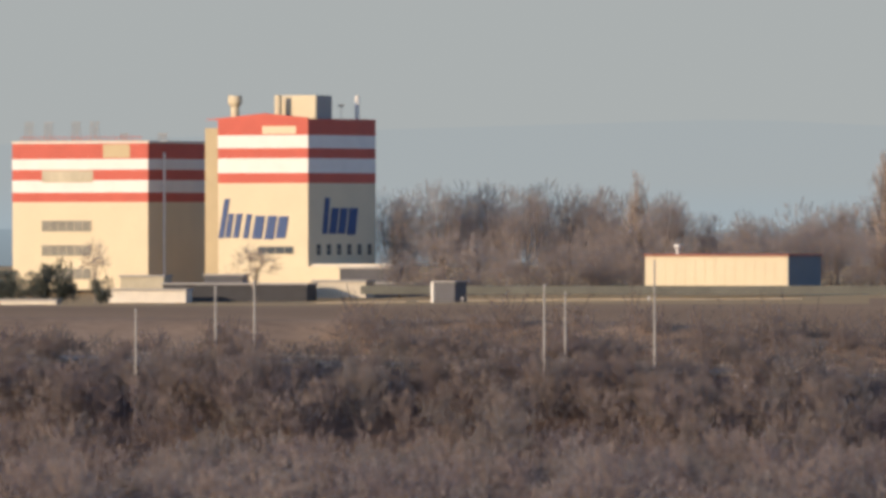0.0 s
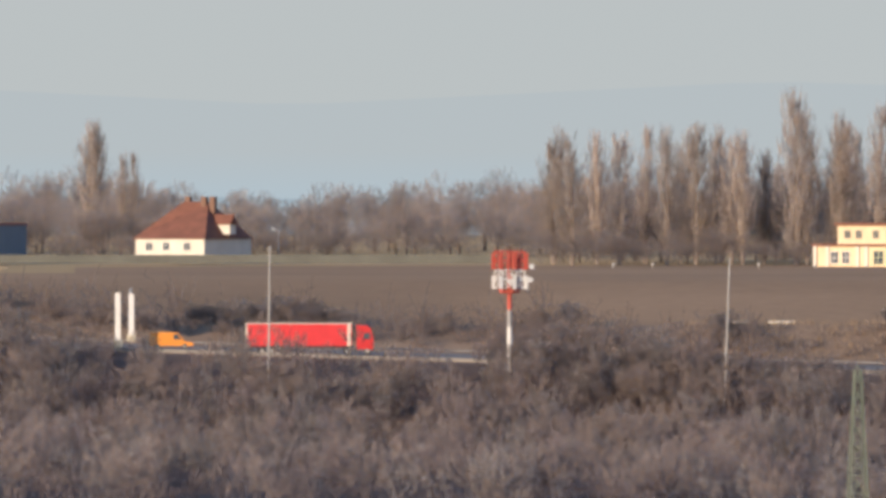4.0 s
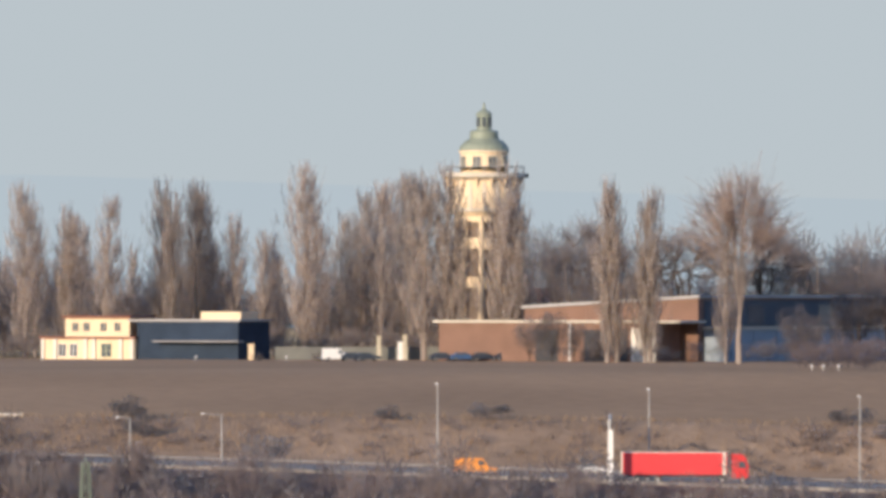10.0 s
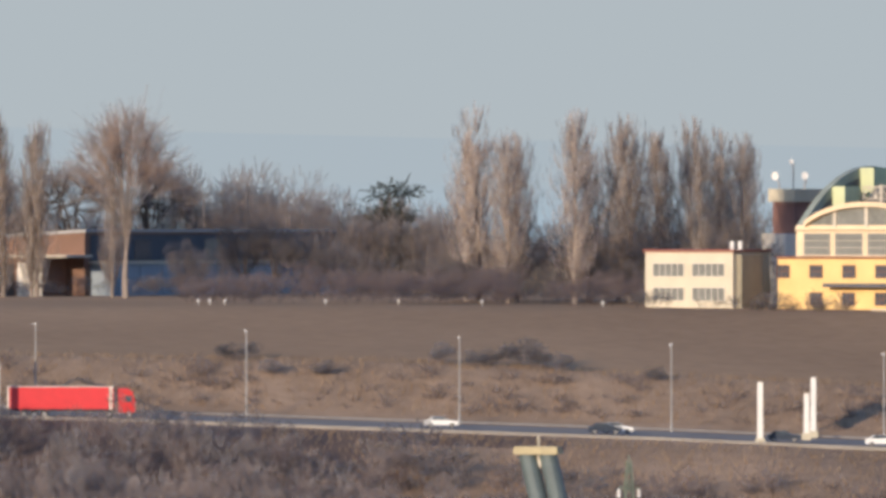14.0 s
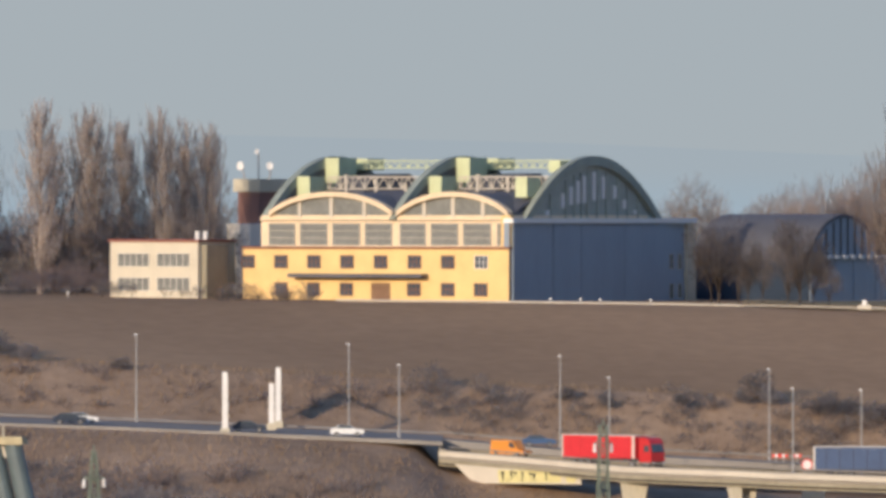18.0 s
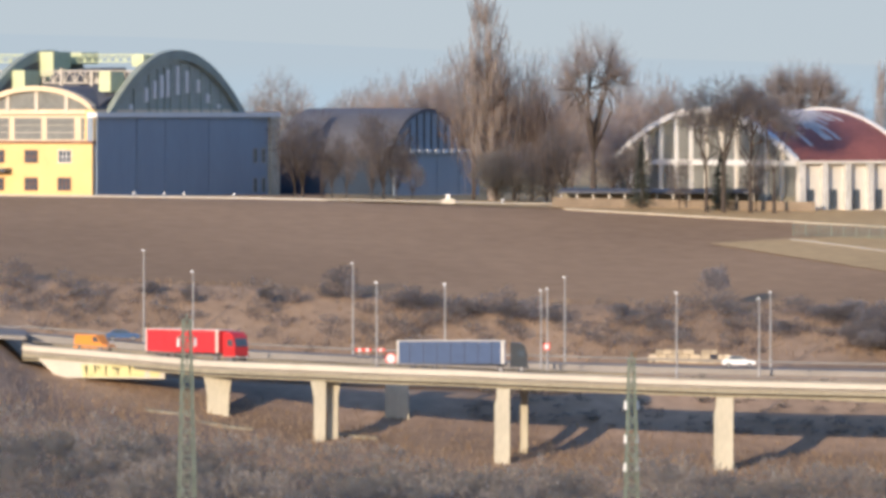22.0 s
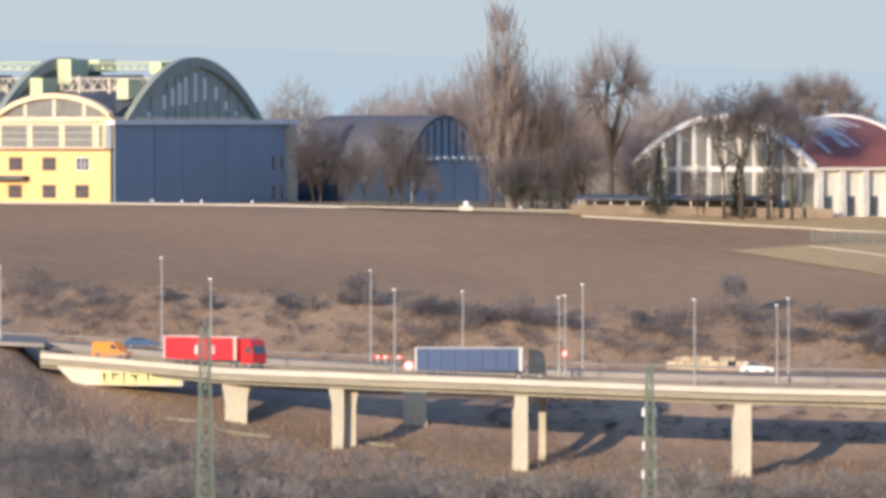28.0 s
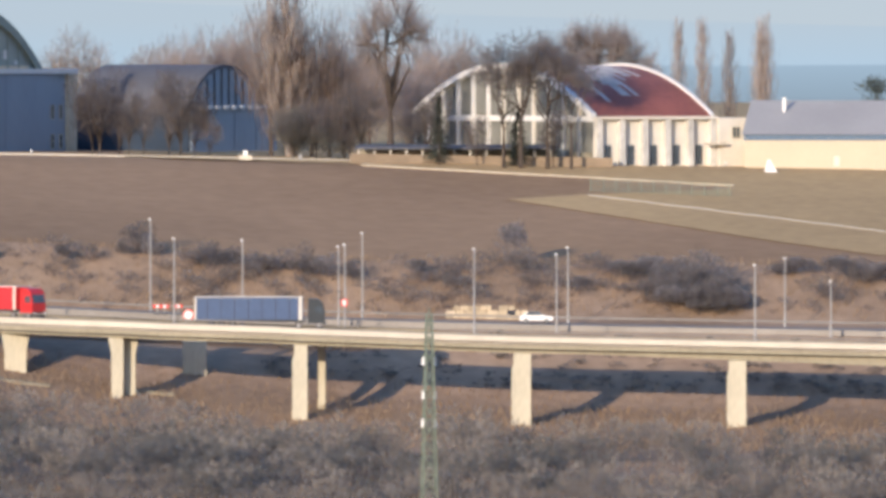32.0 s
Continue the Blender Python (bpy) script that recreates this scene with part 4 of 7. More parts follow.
for m, lab in ((TW_BUSH, "brown"), (TW_WINE, "dark reddish"), (TW_GREY, "pale grey")):
    row = []
    for u in np.arange(-3480, -1420, 52) + RNG.uniform(-26, 26, 40):
        r = float(RNG.uniform(1268, 1283))
        h = max(2.0, top_h(u, road_edge(u) + RNG.uniform(-14, 12), r))
        row.append((float(u), r, h, h * RNG.uniform(0.7, 1.1)))
    thicket("wood", row, P_LUMP, m, lab + " leafless trees along the lower edge of the road", "wood")
thicket("scrub", scatter(230, -5880, -1100, 1150, 1280, 3.5, 6.5, 1.0, 1.5, lambda u, r: not (-4220 < u < -3560 and r > 1255)), P_LUMP, TW_BLUE, "dark leafless undergrowth of the scrub wood", "scrub")
thicket("scrub", scatter(230, -1300, -250, 1190, 1264, 1.5, 3.4, 0.9, 1.5, lambda u, r: u < -350 or r < 1250), P_BUSH, TW_BUSH, "brown scrub on the road embankment", "scrub")
thicket("scrub", scatter(240, -300, 1900, 1085, 1212, 3.5, 6, 1.0, 1.5), P_LUMP, TW_VALE, "grey-brown leafless scrub on the valley floor", "scrub")
thicket("scrub", scatter(170, -500, 1900, 990, 1095, 3.0, 6.0, 1.1, 1.7), P_LUMP, TW_VALE, "brown leafless scrub low in the valley", "scrub")
thicket("scrub", scatter(170, -300, 1900, 1085, 1206, 3.5, 6.0, 1.2, 1.8), P_LUMP, TW_FLOOR, "dark leafless scrub on the valley floor", "scrub")
thicket("scrub", scatter(378, -3000, 1900, 1333, 1350, 0.6, 1.9, 1.2, 2.2), P_BUSH, TW_BUSH, "low brown scrub on the bank behind the road", "scrub")
thicket("scrub", scatter(198, -5200, -3000, 1333, 1352, 2, 4.5, 0.9, 1.5), P_BUSH, TW_BUSH, "brown scrub behind the road", "scrub")
thicket("scrub", scatter(180, -1640, -620, 1500, 1560, 2, 6, 0.9, 1.6), P_LUMP, TW_WINE, "leafless scrub at the far edge of the field", "scrub")
thicket("wood", scatter(150, -5110, -3380, 1985, 2260, 9, 16, 0.8, 1.1), P_LUMP, TW_TREE, "brown leafless wood behind the airfield", "wood")
thicket("wood", scatter(150, -3450, -2050, 1795, 1880, 9, 17, 0.6, 0.9), P_LUMP, TW_TREE, "brown leafless wood behind the poplars", "wood")
thicket("wood", scatter(110, -2080, -1150, 1790, 1860, 8, 14, 0.8, 1.2), P_LUMP, TW_TREE, "brown leafless wood behind the brick hall", "wood")
thicket("wood", scatter(70, 300, 1250, 1590, 1660, 8, 14, 0.8, 1.2), P_LUMP, TW_TREE, "brown leafless wood behind the hangars", "wood")
thicket("wood", scatter(70, -1180, -600, 1560, 1610, 8, 14, 0.7, 1.1), P_LUMP, TW_TREE, "brown leafless wood beside the hangar", "wood")


for n, m, lab in ((70, TW_BUSH, "brown"), (60, TW_GREY, "grey-brown"), (35, TW_BLUE, "dark")):
    thicket("scrub", scatter(n, -1550, -480, 1195, 1262, 3.6, 6.2, 1.0, 1.5, lambda u, r: r < 1262 - max(0, u + 1000) * 0.07), P_LUMP, m, lab + " leafless scrub below the road embankment", "scrub")
for n, m, lab in ((110, TW_BUSH, "brown"), (70, TW_GREY, "grey-brown"), (70, TW_WINE, "reddish")):
    thicket("wood", scatter(n, -5880, -2800, 1228, 1270, 6.0, 9.0, 0.55, 0.95), P_LUMP, m, lab + " leafless trees rising from the scrub wood", "wood")
    thicket("wood", scatter(n, -5880, -1800, 1085, 1140, 6.5, 9.5, 0.6, 1.0), P_LUMP, m, lab + " leafless trees low on the valley side", "wood")
thicket("scrub", scatter(130, -5110, -3380, 1972, 1990, 3, 6.5, 1.0, 1.6), P_LUMP, TW_TREE, "brown undergrowth at the edge of the far wood", "scrub")
thicket("scrub", scatter(170, -3460, -2080, 1750, 1768, 3, 6.5, 0.9, 1.4), P_LUMP, TW_TREE, "brown undergrowth below the poplars", "scrub")
thicket("scrub", scatter(50, -1180, -600, 1545, 1560, 3.5, 7, 0.9, 1.4), P_LUMP, TW_DARK, "dark undergrowth below the poplars by the hangar", "scrub")
thicket("scrub", scatter(16, -840, -570, 1468, 1474, 1.8, 3.2, 1.0, 1.5), P_LUMP, TW_DARK, "dark bushes before the office block", "scrub")
thicket("scrub", scatter(150, -300, 1800, 1334, 1350, 1.6, 3.6, 1.0, 1.6), P_LUMP, TW_GREY, "soft grey-brown bushes on the bank behind the road", "scrub")
thicket("scrub", scatter(330, 560, 1850, 1283, 1301, 0.5, 1.3, 1.4, 2.6), P_LUMP, TW_VALE, "low brown scrub on the embankment behind the bridge", "scrub")
thicket("scrub", scatter(60, -2120, -1600, 1668, 1682, 2.0, 4.5, 0.9, 1.4), P_LUMP, TW_DARK, "leafless scrub at the foot of the brick hall", "scrub")
# dark lumps added to stand for dense shade under the trees here
thicket("scrub", scatter(22, 575, 690, 1486, 1500, 5, 9, 0.7, 1.0), P_LUMP, TW_FLOOR, "dark scrub added for the dense shade between the hangars", "scrub")


def tufts(n, u0, u1, r0, r1):
    u, r = RNG.uniform(u0, u1, n), RNG.uniform(r0, r1, n)
    p = np.array([place(a, b, land(a, b) - 0.05) for a, b in zip(u, r)])
    d = RNG.normal(size=(n, 3)) * 0.35 + [0, 0, 1]
    return ribbons(p, p + d * RNG.uniform(0.25, 0.7, (n, 1)), np.full(n, 0.16), np.full(n, 0.06), RNG)


tagged(new("grass", quads_mesh("grass", np.concatenate([tufts(26000, -1500, 1800, 1225, 1285), tufts(16000, -3200, 1800, 1332, 1356), tufts(12000, -250, 1800, 1090, 1225)]), GRASS)), "tall dry straw-coloured grass on the banks", "grass", "", "stuff")

# ---- roads and bridge ----
US_L = list(range(-6500, -229, 30))
strip("road", US_L + [-232], 1288.5, 1326, lambda u, r: road_z(u), ASPH, 0.5, "pale worn grey dual carriageway", "road")
deck_r = knots([-240, -100, 50, 200, 350, 600, 2700], [1290, 1284, 1275, 1265, 1259, 1256, 1256])
US_R = list(range(-238, 2600, 25))
# the near deck lies a little below the far carriageway, and its girders vary in depth
dip = knots([-238, 81, 300, 560, 900, 1700], [1.35, 0.92, 0.42, 0.24, 0.45, 0.6])
sole = knots([-238, 600, 1149, 1400, 1650], [-1.8, -1.9, -1.95, -2.3, -2.6])
near_deck = lambda u: road_z(u) - dip(u)


OLDC = mat("weathered_concrete", (0.3, 0.265, 0.19), 0.9, 0.25, 0.2, 2, streak=0.3)
RAIL = mat("dull_steel", (0.2, 0.18, 0.16), 0.6, 0.2, 0.2, 3)


def bridge():
    ob = thing("bridge", Matrix.Identity(4), "pale concrete road bridge on tall piers over the valley", "bridge")

    def band(name, us, off0, off1, z0, z1, material, base=deck_r, label=""):
        g = G()
        for u in us:
            for o in (off0, off1):
                for z in (z0, z1):
                    g.v.append(tuple(place(u, base(u) + o, (near_deck(u) if base is deck_r else road_z(u)) + (z(u) if callable(z) else z))))
        for i in range(len(us) - 1):
            a, b = 4 * i, 4 * i + 4
            g.f += [(a + 1, b + 1, b + 3, a + 3), (a, b, b + 1, a + 1), (a + 2, a + 3, b + 3, b + 2), (a, a + 2, b + 2, b)]
        g.f += [(0, 1, 3, 2), (4 * len(us) - 4, 4 * len(us) - 2, 4 * len(us) - 1, 4 * len(us) - 3)]
        return part(name, upright(mesh_of(name, g, material)), None, ob, label)

    far = lambda u: 1303.0
    band("deck", US_R, 0.5, 11.5, -0.9, 0.0, ASPH, label="worn grey road surface")
    band("parapet", US_R, 0.0, 0.45, -0.55, 0.12, CONCP, label="pale concrete edge beam")
    band("parapet", US_R, 11.55, 12.0, -1.0, 0.1, OLDC, label="weathered concrete edge beam")
    band("girder", US_R, 1.5, 3.0, sole, -1.4, OLDC)
    band("slab", US_R, 0.5, 11.0, -1.4, -0.92, OLDC)
    band("girder", US_R, 8.0, 10.0, sole, -1.4, OLDC)
    band("guard_rail", US_R, 0.7, 0.78, 0.6, 0.78, RAIL)
    band("kerb", US_R, 0.46, 0.9, 0.0, 0.3, RAIL, label="dark stained kerb along the deck edge")
    # a dark strip paints the shadow in the groove above the girder
    band("soffit_edge", US_R, 1.46, 1.52, -1.62, -1.42, DARK)
    US_F = [u for u in US_R if u < 890]
    band("deck", US_R, 0.5, 11.5, -0.9, -0.05, ASPH, far, "worn grey road surface")
    band("girder", US_F, 1.3, 10.0, -2.3, -0.92, OLDC, far)
    band("guard_rail", US_R, 11.0, 11.1, 0.55, 0.8, RAIL, far)
    for u, kind in ((108, 1), (299, 2), (611, 0), (1003, 0), (1384, 0), (1768, 0), (2150, 0)):
        r = deck_r(u) + 4.6
        z1, z0 = near_deck(u) + sole(u) - 0.02, land(u, r) - 1.0
        m = spot(u, r, 0, z=z0)
        h = z1 - z0
        g = G()
        if kind == 1:
            g.prism([(-1.35, 0), (1.35, 0), (1.4, h * 0.6), (1.75, h), (-1.75, h), (-1.4, h * 0.6)], -1.0, 1.0)
        elif kind == 2:
            g.prism([(-1.5, 0), (-0.1, 0), (0.0, h * 0.75), (0.0, h), (-1.9, h), (-1.5, h * 0.75)], -2.5, -0.9)
            g.prism([(0.1, 0), (1.5, 0), (1.5, h * 0.75), (1.9, h), (0.0, h), (0.1, h * 0.75)], -0.6, 1.0)
        else:
            q = 0.95 if u == 611 else 1.2
            g.prism([(-q, 0), (q, 0), (q, h), (0.25 - q, h), (0.25 - q, h - 1.2), (-q, h - 2.0)], -3.6, -1.6)
        part("pier", g, CONC, ob, "weathered concrete pier", at=m)
    for u, r in ((425, 1283), (650, 1270)):
        w = 1.5 if u < 500 else 0.45
        z1, z0 = road_z(u) - 1.3, land(u, r) - 1.0
        part("pier", G().prism([(-w, 0), (w, 0), (w, z1 - z0 - 1), (w * 1.2, z1 - z0), (-w * 1.2, z1 - z0), (-w, z1 - z0 - 1)], -1, 1), CONC, ob, at=spot(u, r, 0, z=z0))
    # the wing wall at the end of the bridge, with painted scrawl
    g = G()
    wall_r = knots([-238, 14], [1290.6, 1279.6])
    pts = [(-238, 305), (-176, 367), (14, 369), (14, 340), (-120, 330)]
    vs = [place(u, wall_r(u), height(v, wall_r(u))) for u, v in pts] + [place(u, wall_r(u) + 6, height(v, wall_r(u))) for u, v in pts]
    n = len(pts)
    g.add(vs, [tuple(range(n)), tuple(range(2 * n - 1, n - 1, -1))] + [(i, n + i, n + (i + 1) % n, (i + 1) % n) for i in range(n)])
    wing = part("wing_wall", g, CONCP, ob, "pale concrete wing wall with sprayed paint")
    paint, black = mat("yellow_spray_paint", (0.6, 0.53, 0.24), 0.7, 0.2, 1, 4, bump=0), mat("black_spray_paint", (0.04, 0.04, 0.03), 0.7, 0.2, 1, 4, bump=0)
    for i, (u0, u1, v0, v1, m) in enumerate(((-134, -20, 343, 366, paint), (-128, -122, 345, 364, black), (-112, -107, 344, 362, black), (-107, -98, 346, 350, black), (-92, -88, 345, 364, black), (-80, -64, 348, 352, black), (-72, -67, 350, 364, black), (-50, -46, 346, 362, black), (-14, 6, 356, 366, paint))):
        k = -0.06 if m is paint else -0.12
        q = [place(u, wall_r(u) + k, height(v, wall_r(u))) for u, v in ((u0, v0), (u1, v0 + 2), (u1 - 2, v1), (u0 + 3, v1))]
        q2 = [p + Vector((0, 0.04, 0)) for p in q]
        part("graffiti", G().add(q + q2, [(0, 1, 2, 3), (7, 6, 5, 4), (0, 4, 5, 1), (1, 5, 6, 2), (2, 6, 7, 3), (3, 7, 4, 0)]), m, wing)


bridge()
for ua, ub, r in ((-20, 60, 1270), (70, 170, 1266), (310, 395, 1268)):
    strip("apron", list(range(ua, ub + 1, 10)), r, r + 1.0, lambda u, r: land(u, r) + 0.25, OLDC, 0.8, "pale concrete apron at the foot of the bridge", "apron")

# pale concrete taxiway edge and path on the airfield
strip("path", list(range(-420, 720, 20)), 1474, 1476.5, lambda u, r: land(u, r) + 0.25, CONCP, 0.3, "pale concrete edge of the airfield", "path")
line = knots([1121, 1649, 1760], [123, 188, 203])
strip("path", list(range(1121, 1760, 20)), lambda u: range_at(u, line(u)) - 0.3, lambda u: range_at(u, line(u)) + 0.3, lambda u, r: land(u, r) + 0.2, CONCP, 0.3, "narrow pale concrete path across the grass", "path")
edge = knots([701, 1381], [68, 106])
strip("path", list(range(720, 1390, 20)), lambda u: range_at(u, edge(u)) - 0.3, lambda u: range_at(u, edge(u)) + 0.3, lambda u, r: land(u, r) + 0.2, mat("worn_kerb", (0.46, 0.39, 0.28), 0.9, 0.3, 0.05, 1), 0.3, "pale kerb line along the grass", "path")


# ---- street lamps and poles ----


def street_lamp(u, r, v, label="slim galvanised street lamp beside the road", arm=0.0, base=None, lean=0.0, group="street lamps"):
    z0 = road_z(u) if base is None else base
    h = height(v, r) - z0
    ob = thing("street_lamp", spot(u, r, 0, z=z0) @ pose(0, 0, 0, 0, lean, 0), label, "street lamp", group)
    part("pole", G().tube((0, 0, -0.4), (0, 0, h - 0.1), 0.13, 0.075, 8), GALV, ob)
    part("base", G().tube((0, 0, -0.4), (0, 0, 1.0), 0.18, 0.18, 8), GALV, ob)
    if arm:
        part("arm", G().tube((0, 0, h - 0.2), (-arm, 0, h), 0.06, 0.05, 6), GALV, ob)
    part("lamp_head", G().box(-arm - 0.36, -arm + 0.12, -0.14, 0.14, h - 0.1, h + 0.06, 0.04), WHITE, ob, "pale lamp head")
    return ob


for u, v in ((-2272, 57), (-1898, 66), (-1525, 79), (-1148, 91), (-773, 104), (-397, 120), (-23, 141), (347, 164), (722, 189), (1086, 214), (1470, 233), (1845, 252)):
    street_lamp(u, 1324, v)
for u, v in ((64, 179), (389, 198), (510, 201), (920, 216), (1417, 245), (-308, 157)):
    street_lamp(u, (deck_r(u) + 10.9) if u > -240 else 1300, v, "slim street lamp on the bridge", base=near_deck(u) if u > -240 else None)
for u, v in ((680, 212), (691, 209), (1066, 226), (1551, 274)):
    street_lamp(u, 1300, v, "slim street lamp between the carriageways", base=road_z(u) - (0.5 if u > -200 else 0))
street_lamp(-2816, 1285, 116, "street lamp with a side arm", 1.5)
street_lamp(-2654, 1327, 110, "street lamp with a side arm", 2.4)
for u, v, lean, r in ((-3938, -20, 0.6, 1262), (-3131, 1, 2.0, 1262), (-5578, 35, 0, 1262), (-5437, -5, 0, 1275), (-5368, -15, 0, 1275), (-4855, -8, 0, 1270), (-4818, 5, 0, 1275), (-4660, -50, 0, 1268)):
    z0 = land(u, r)
    h = height(v, r) - z0
    ob = thing("pole", spot(u, r, 0) @ pose(0, 0, 0, 0, lean, 0), "tall pale round pole rising from the scrub", "pole", "poles in the wood")
    part("shaft", G().tube((0, 0, -0.5), (0, 0, h), 0.17, 0.11, 8), GALV, ob)
    part("cap", G().tube((0, 0, h), (0, 0, h + 0.25), 0.17, 0.1, 8), GALV, ob)


# ---- the yellow hangar ----


def window(parent, m, w, h, cols=2, rows=1, frame_mat=WHITE, depth=0.12, name="window", glass=GLASS):
    """A glazed window, centred at m, lying in the plane x-z and facing -y."""
    ob = part(name, G().ring(-w / 2 - 0.1, w / 2 + 0.1, -h / 2 - 0.1, h / 2 + 0.1, 0.1, -depth, 0.02), frame_mat, parent, at=m)
    part("pane", G().box(-w / 2, w / 2, -0.05, 0.02, -h / 2, h / 2), glass, ob)
    for i in range(1, cols):
        x = -w / 2 + w * i / cols
        part("glazing_bar", G().box(x - 0.05, x + 0.05, -0.09, -0.045, -h / 2, h / 2), frame_mat, ob)
    for i in range(1, rows):
        z = -h / 2 + h * i / rows
        part("glazing_bar", G().box(-w / 2, w / 2, -0.085, -0.045, z - 0.04, z + 0.04), frame_mat, ob)
    return ob


def truss(g, x0, x1, y, z0, z1, n, r=0.12):
    g.tube((x0, y, z0), (x1, y, z0), r, n=5).tube((x0, y, z1), (x1, y, z1), r, n=5)
    for i in range(n):
        a, b = x0 + (x1 - x0) * i / n, x0 + (x1 - x0) * (i + 1) / n
        g.tube((a, y, z0), ((a + b) / 2, y, z1), r * 0.8, n=5).tube(((a + b) / 2, y, z1), (b, y, z0), r * 0.8, n=5).tube((a, y, z0), (a, y, z1), r * 0.8, n=5)
    return g


DUSTY = mat("dusty_glazing", (0.19, 0.19, 0.17), 0.3, 0.3, 0.25, 2, bump=0)


def yellow_hangar():
    ob = thing("hangar", spot(-114, 1480, -27, z=-1.0), "large yellow hangar with grey-green arched ribs and blue-grey doors", "hangar")
    px, pz = 0.0933, 0.0824
    X = lambda x: (x - 668) * px
    Z = lambda y: (487 - y) * pz
    part("wall", G().box(X(195), 0, 0, 12, -1, Z(392)), YELLOW, ob, "yellow rendered front wall")
    part("cornice", G().box(X(195) - 0.2, 0.1, -0.25, 12, Z(392), Z(388)), TILE, ob)
    part("wall", G().box(X(221), -0.02, 1.2, 46, Z(388), Z(332)), YELLOW2, ob)
    part("corner_pier", G().box(-1.4, 0.05, 0.3, 1.6, Z(388), Z(332)), YELLOW, ob)
    part("back_wall", G().box(X(221), -0.1, 46, 60, -1, Z(345)), CONC, ob)
    # windows of the lower storeys
    for x in (205, 264, 323, 382, 442, 502, 561, 620):
        window(ob, pose(X(x), -0.02, Z(415)), 2.0, 1.75, 3, 2, WHITE if x == 620 else TILE)
    for x in (322, 381, 501, 561, 619):
        window(ob, pose(X(x), -0.02, Z(464)), 2.0, 1.75, 3, 2, TILE)
    window(ob, pose(X(264), -0.02, Z(464)), 2.0, 1.75, 3, 2, TILE)
    part("door", G().box(X(425), X(459), -0.1, 0.03, -0.5, Z(452)), mat("brown_timber", (0.2, 0.11, 0.06), 0.7, 0.2, 0.6, 6), ob, "brown double door")
    part("canopy", G().box(X(288), X(526), -2.2, 0.02, Z(443), Z(436)), ROOF, ob, "long dark canopy over the entrance")
    # tall windows and lunettes between the ribs
    for x0, x1 in ((236, 282), (292, 340), (350, 398), (408, 455), (470, 515), (525, 572), (582, 630)):
        window(ob, pose(X((x0 + x1) / 2), 1.18, Z(366)), (x1 - x0) * px, 38 * pz, 1, 3, CONCP, glass=DUSTY)
    window(ob, pose(X(650), 1.18, Z(366)), 1.5, 38 * pz, 1, 3, CONCP, glass=DUSTY)
    for x0, x1 in ((236, 463), (464, 667)):
        c, half = X((x0 + x1) / 2), (x1 - x0) / 2 * px
        pts = [(c + half * 0.97 * math.sin(a) / math.sin(1.0), Z(334) + (Z(299) - Z(334)) * (math.cos(a) - math.cos(1.0)) / (1 - math.cos(1.0))) for a in np.linspace(-1, 1, 19)]
        part("lunette", G().prism(pts + [(pts[-1][0], Z(336)), (pts[0][0], Z(336))], 1.25, 1.6), DUSTY, ob, "arched window band")
        part("arch_rim", G().curve([(a, b + 0.75) for a, b in pts], pts, 0.3, 1.9), YELLOW2, ob, "pale arched rim")
        for f in (-0.52, -0.02, 0.5):
            part("mullion", G().box(c + half * f - 0.3, c + half * f + 0.3, 1.05, 1.65, Z(336), Z(334) + (Z(299) - Z(334)) * (1 - f * f) + 0.1), CONCP, ob)
        part("roof", G().curve([(a, b + 0.6) for a, b in pts], [(a, Z(333)) for a, b in pts], 1.9, 16), ROOF, ob, "dark felt vault behind the lunette")
    part("sill", G().box(X(221), 0.0, 0.9, 1.3, Z(342), Z(336)), YELLOW2, ob)
    part("roof", G().arch(23.6, 22.8, 12.0, 4.6, 0.6, X(222), -0.4), ROOF, ob, "dark barrel roof")
    # the great ribs above the roof, closed by a dark felt wall below
    felt = lambda c, half, rise: [(c + half * t, 12.4 + rise * (1 - t * t)) for t in np.linspace(-1, 1, 25)]
    for x, c in ((X(224), 23.9), (X(460), 22.9)):
        part("roof_step", G().prism(felt(c, 21.2, 8.0), x - 0.3, x + 0.35, "x"), ROOF, ob, "dark felt face under the arch")
    for x, c in ((X(224), 23.9), (X(460), 22.9), (0.0, 27.2)):
        rib = part("rib", G().bow(c, 22.8, 12.2, 9.4, 1.3, x - 0.5, x + 0.5), GREENG, ob, "grey-green concrete arch")
        if x < -1:
            part("block", G().box(x + 0.5, x + 2.6, 11.0, 15.8, Z(304), Z(262)), PALEG, rib, "pale green concrete block")
            part("block", G().box(x + 0.5, x + 2.8, 19.8, 25.6, Z(292), Z(228)), PALEG, rib, "pale green concrete block")
            part("block", G().box(x + 0.5, x + 2.8, 29.0, 34.6, Z(250), Z(229)), PALEG, rib, "pale green concrete block")
            part("skylight", G().prism([(15.0, Z(300)), (19.0, Z(262)), (31, Z(256)), (37, Z(292))], x + 3.5, x + 9, "x"), ROOF, rib)
    part("block", G().box(-2.5, -0.6, 7.0, 11.4, Z(300), Z(264)), PALEG, ob)
    part("block", G().box(-2.5, -0.6, 17.8, 21.5, Z(255), Z(234)), PALEG, ob)
    for x0, x1 in ((X(224), X(460)), (X(460), 0.0)):
        part("lattice_girder", truss(G(), x0 + 2.8, x1 - 0.6, 16.5, Z(284), Z(263), 9), CONCP, ob)
        part("lattice_girder", truss(G(), x0 + 2.8, x1 - 0.6, 27.5, Z(246), Z(233), 12, 0.09), PALEG, ob)
        for k in range(3):
            part("vent_pipe", G().tube((x0 + 6 + k * 5, 16.2, Z(304)), (x0 + 6 + k * 5, 16.2, Z(258 + 8 * k)), 0.25), CONCP, ob)
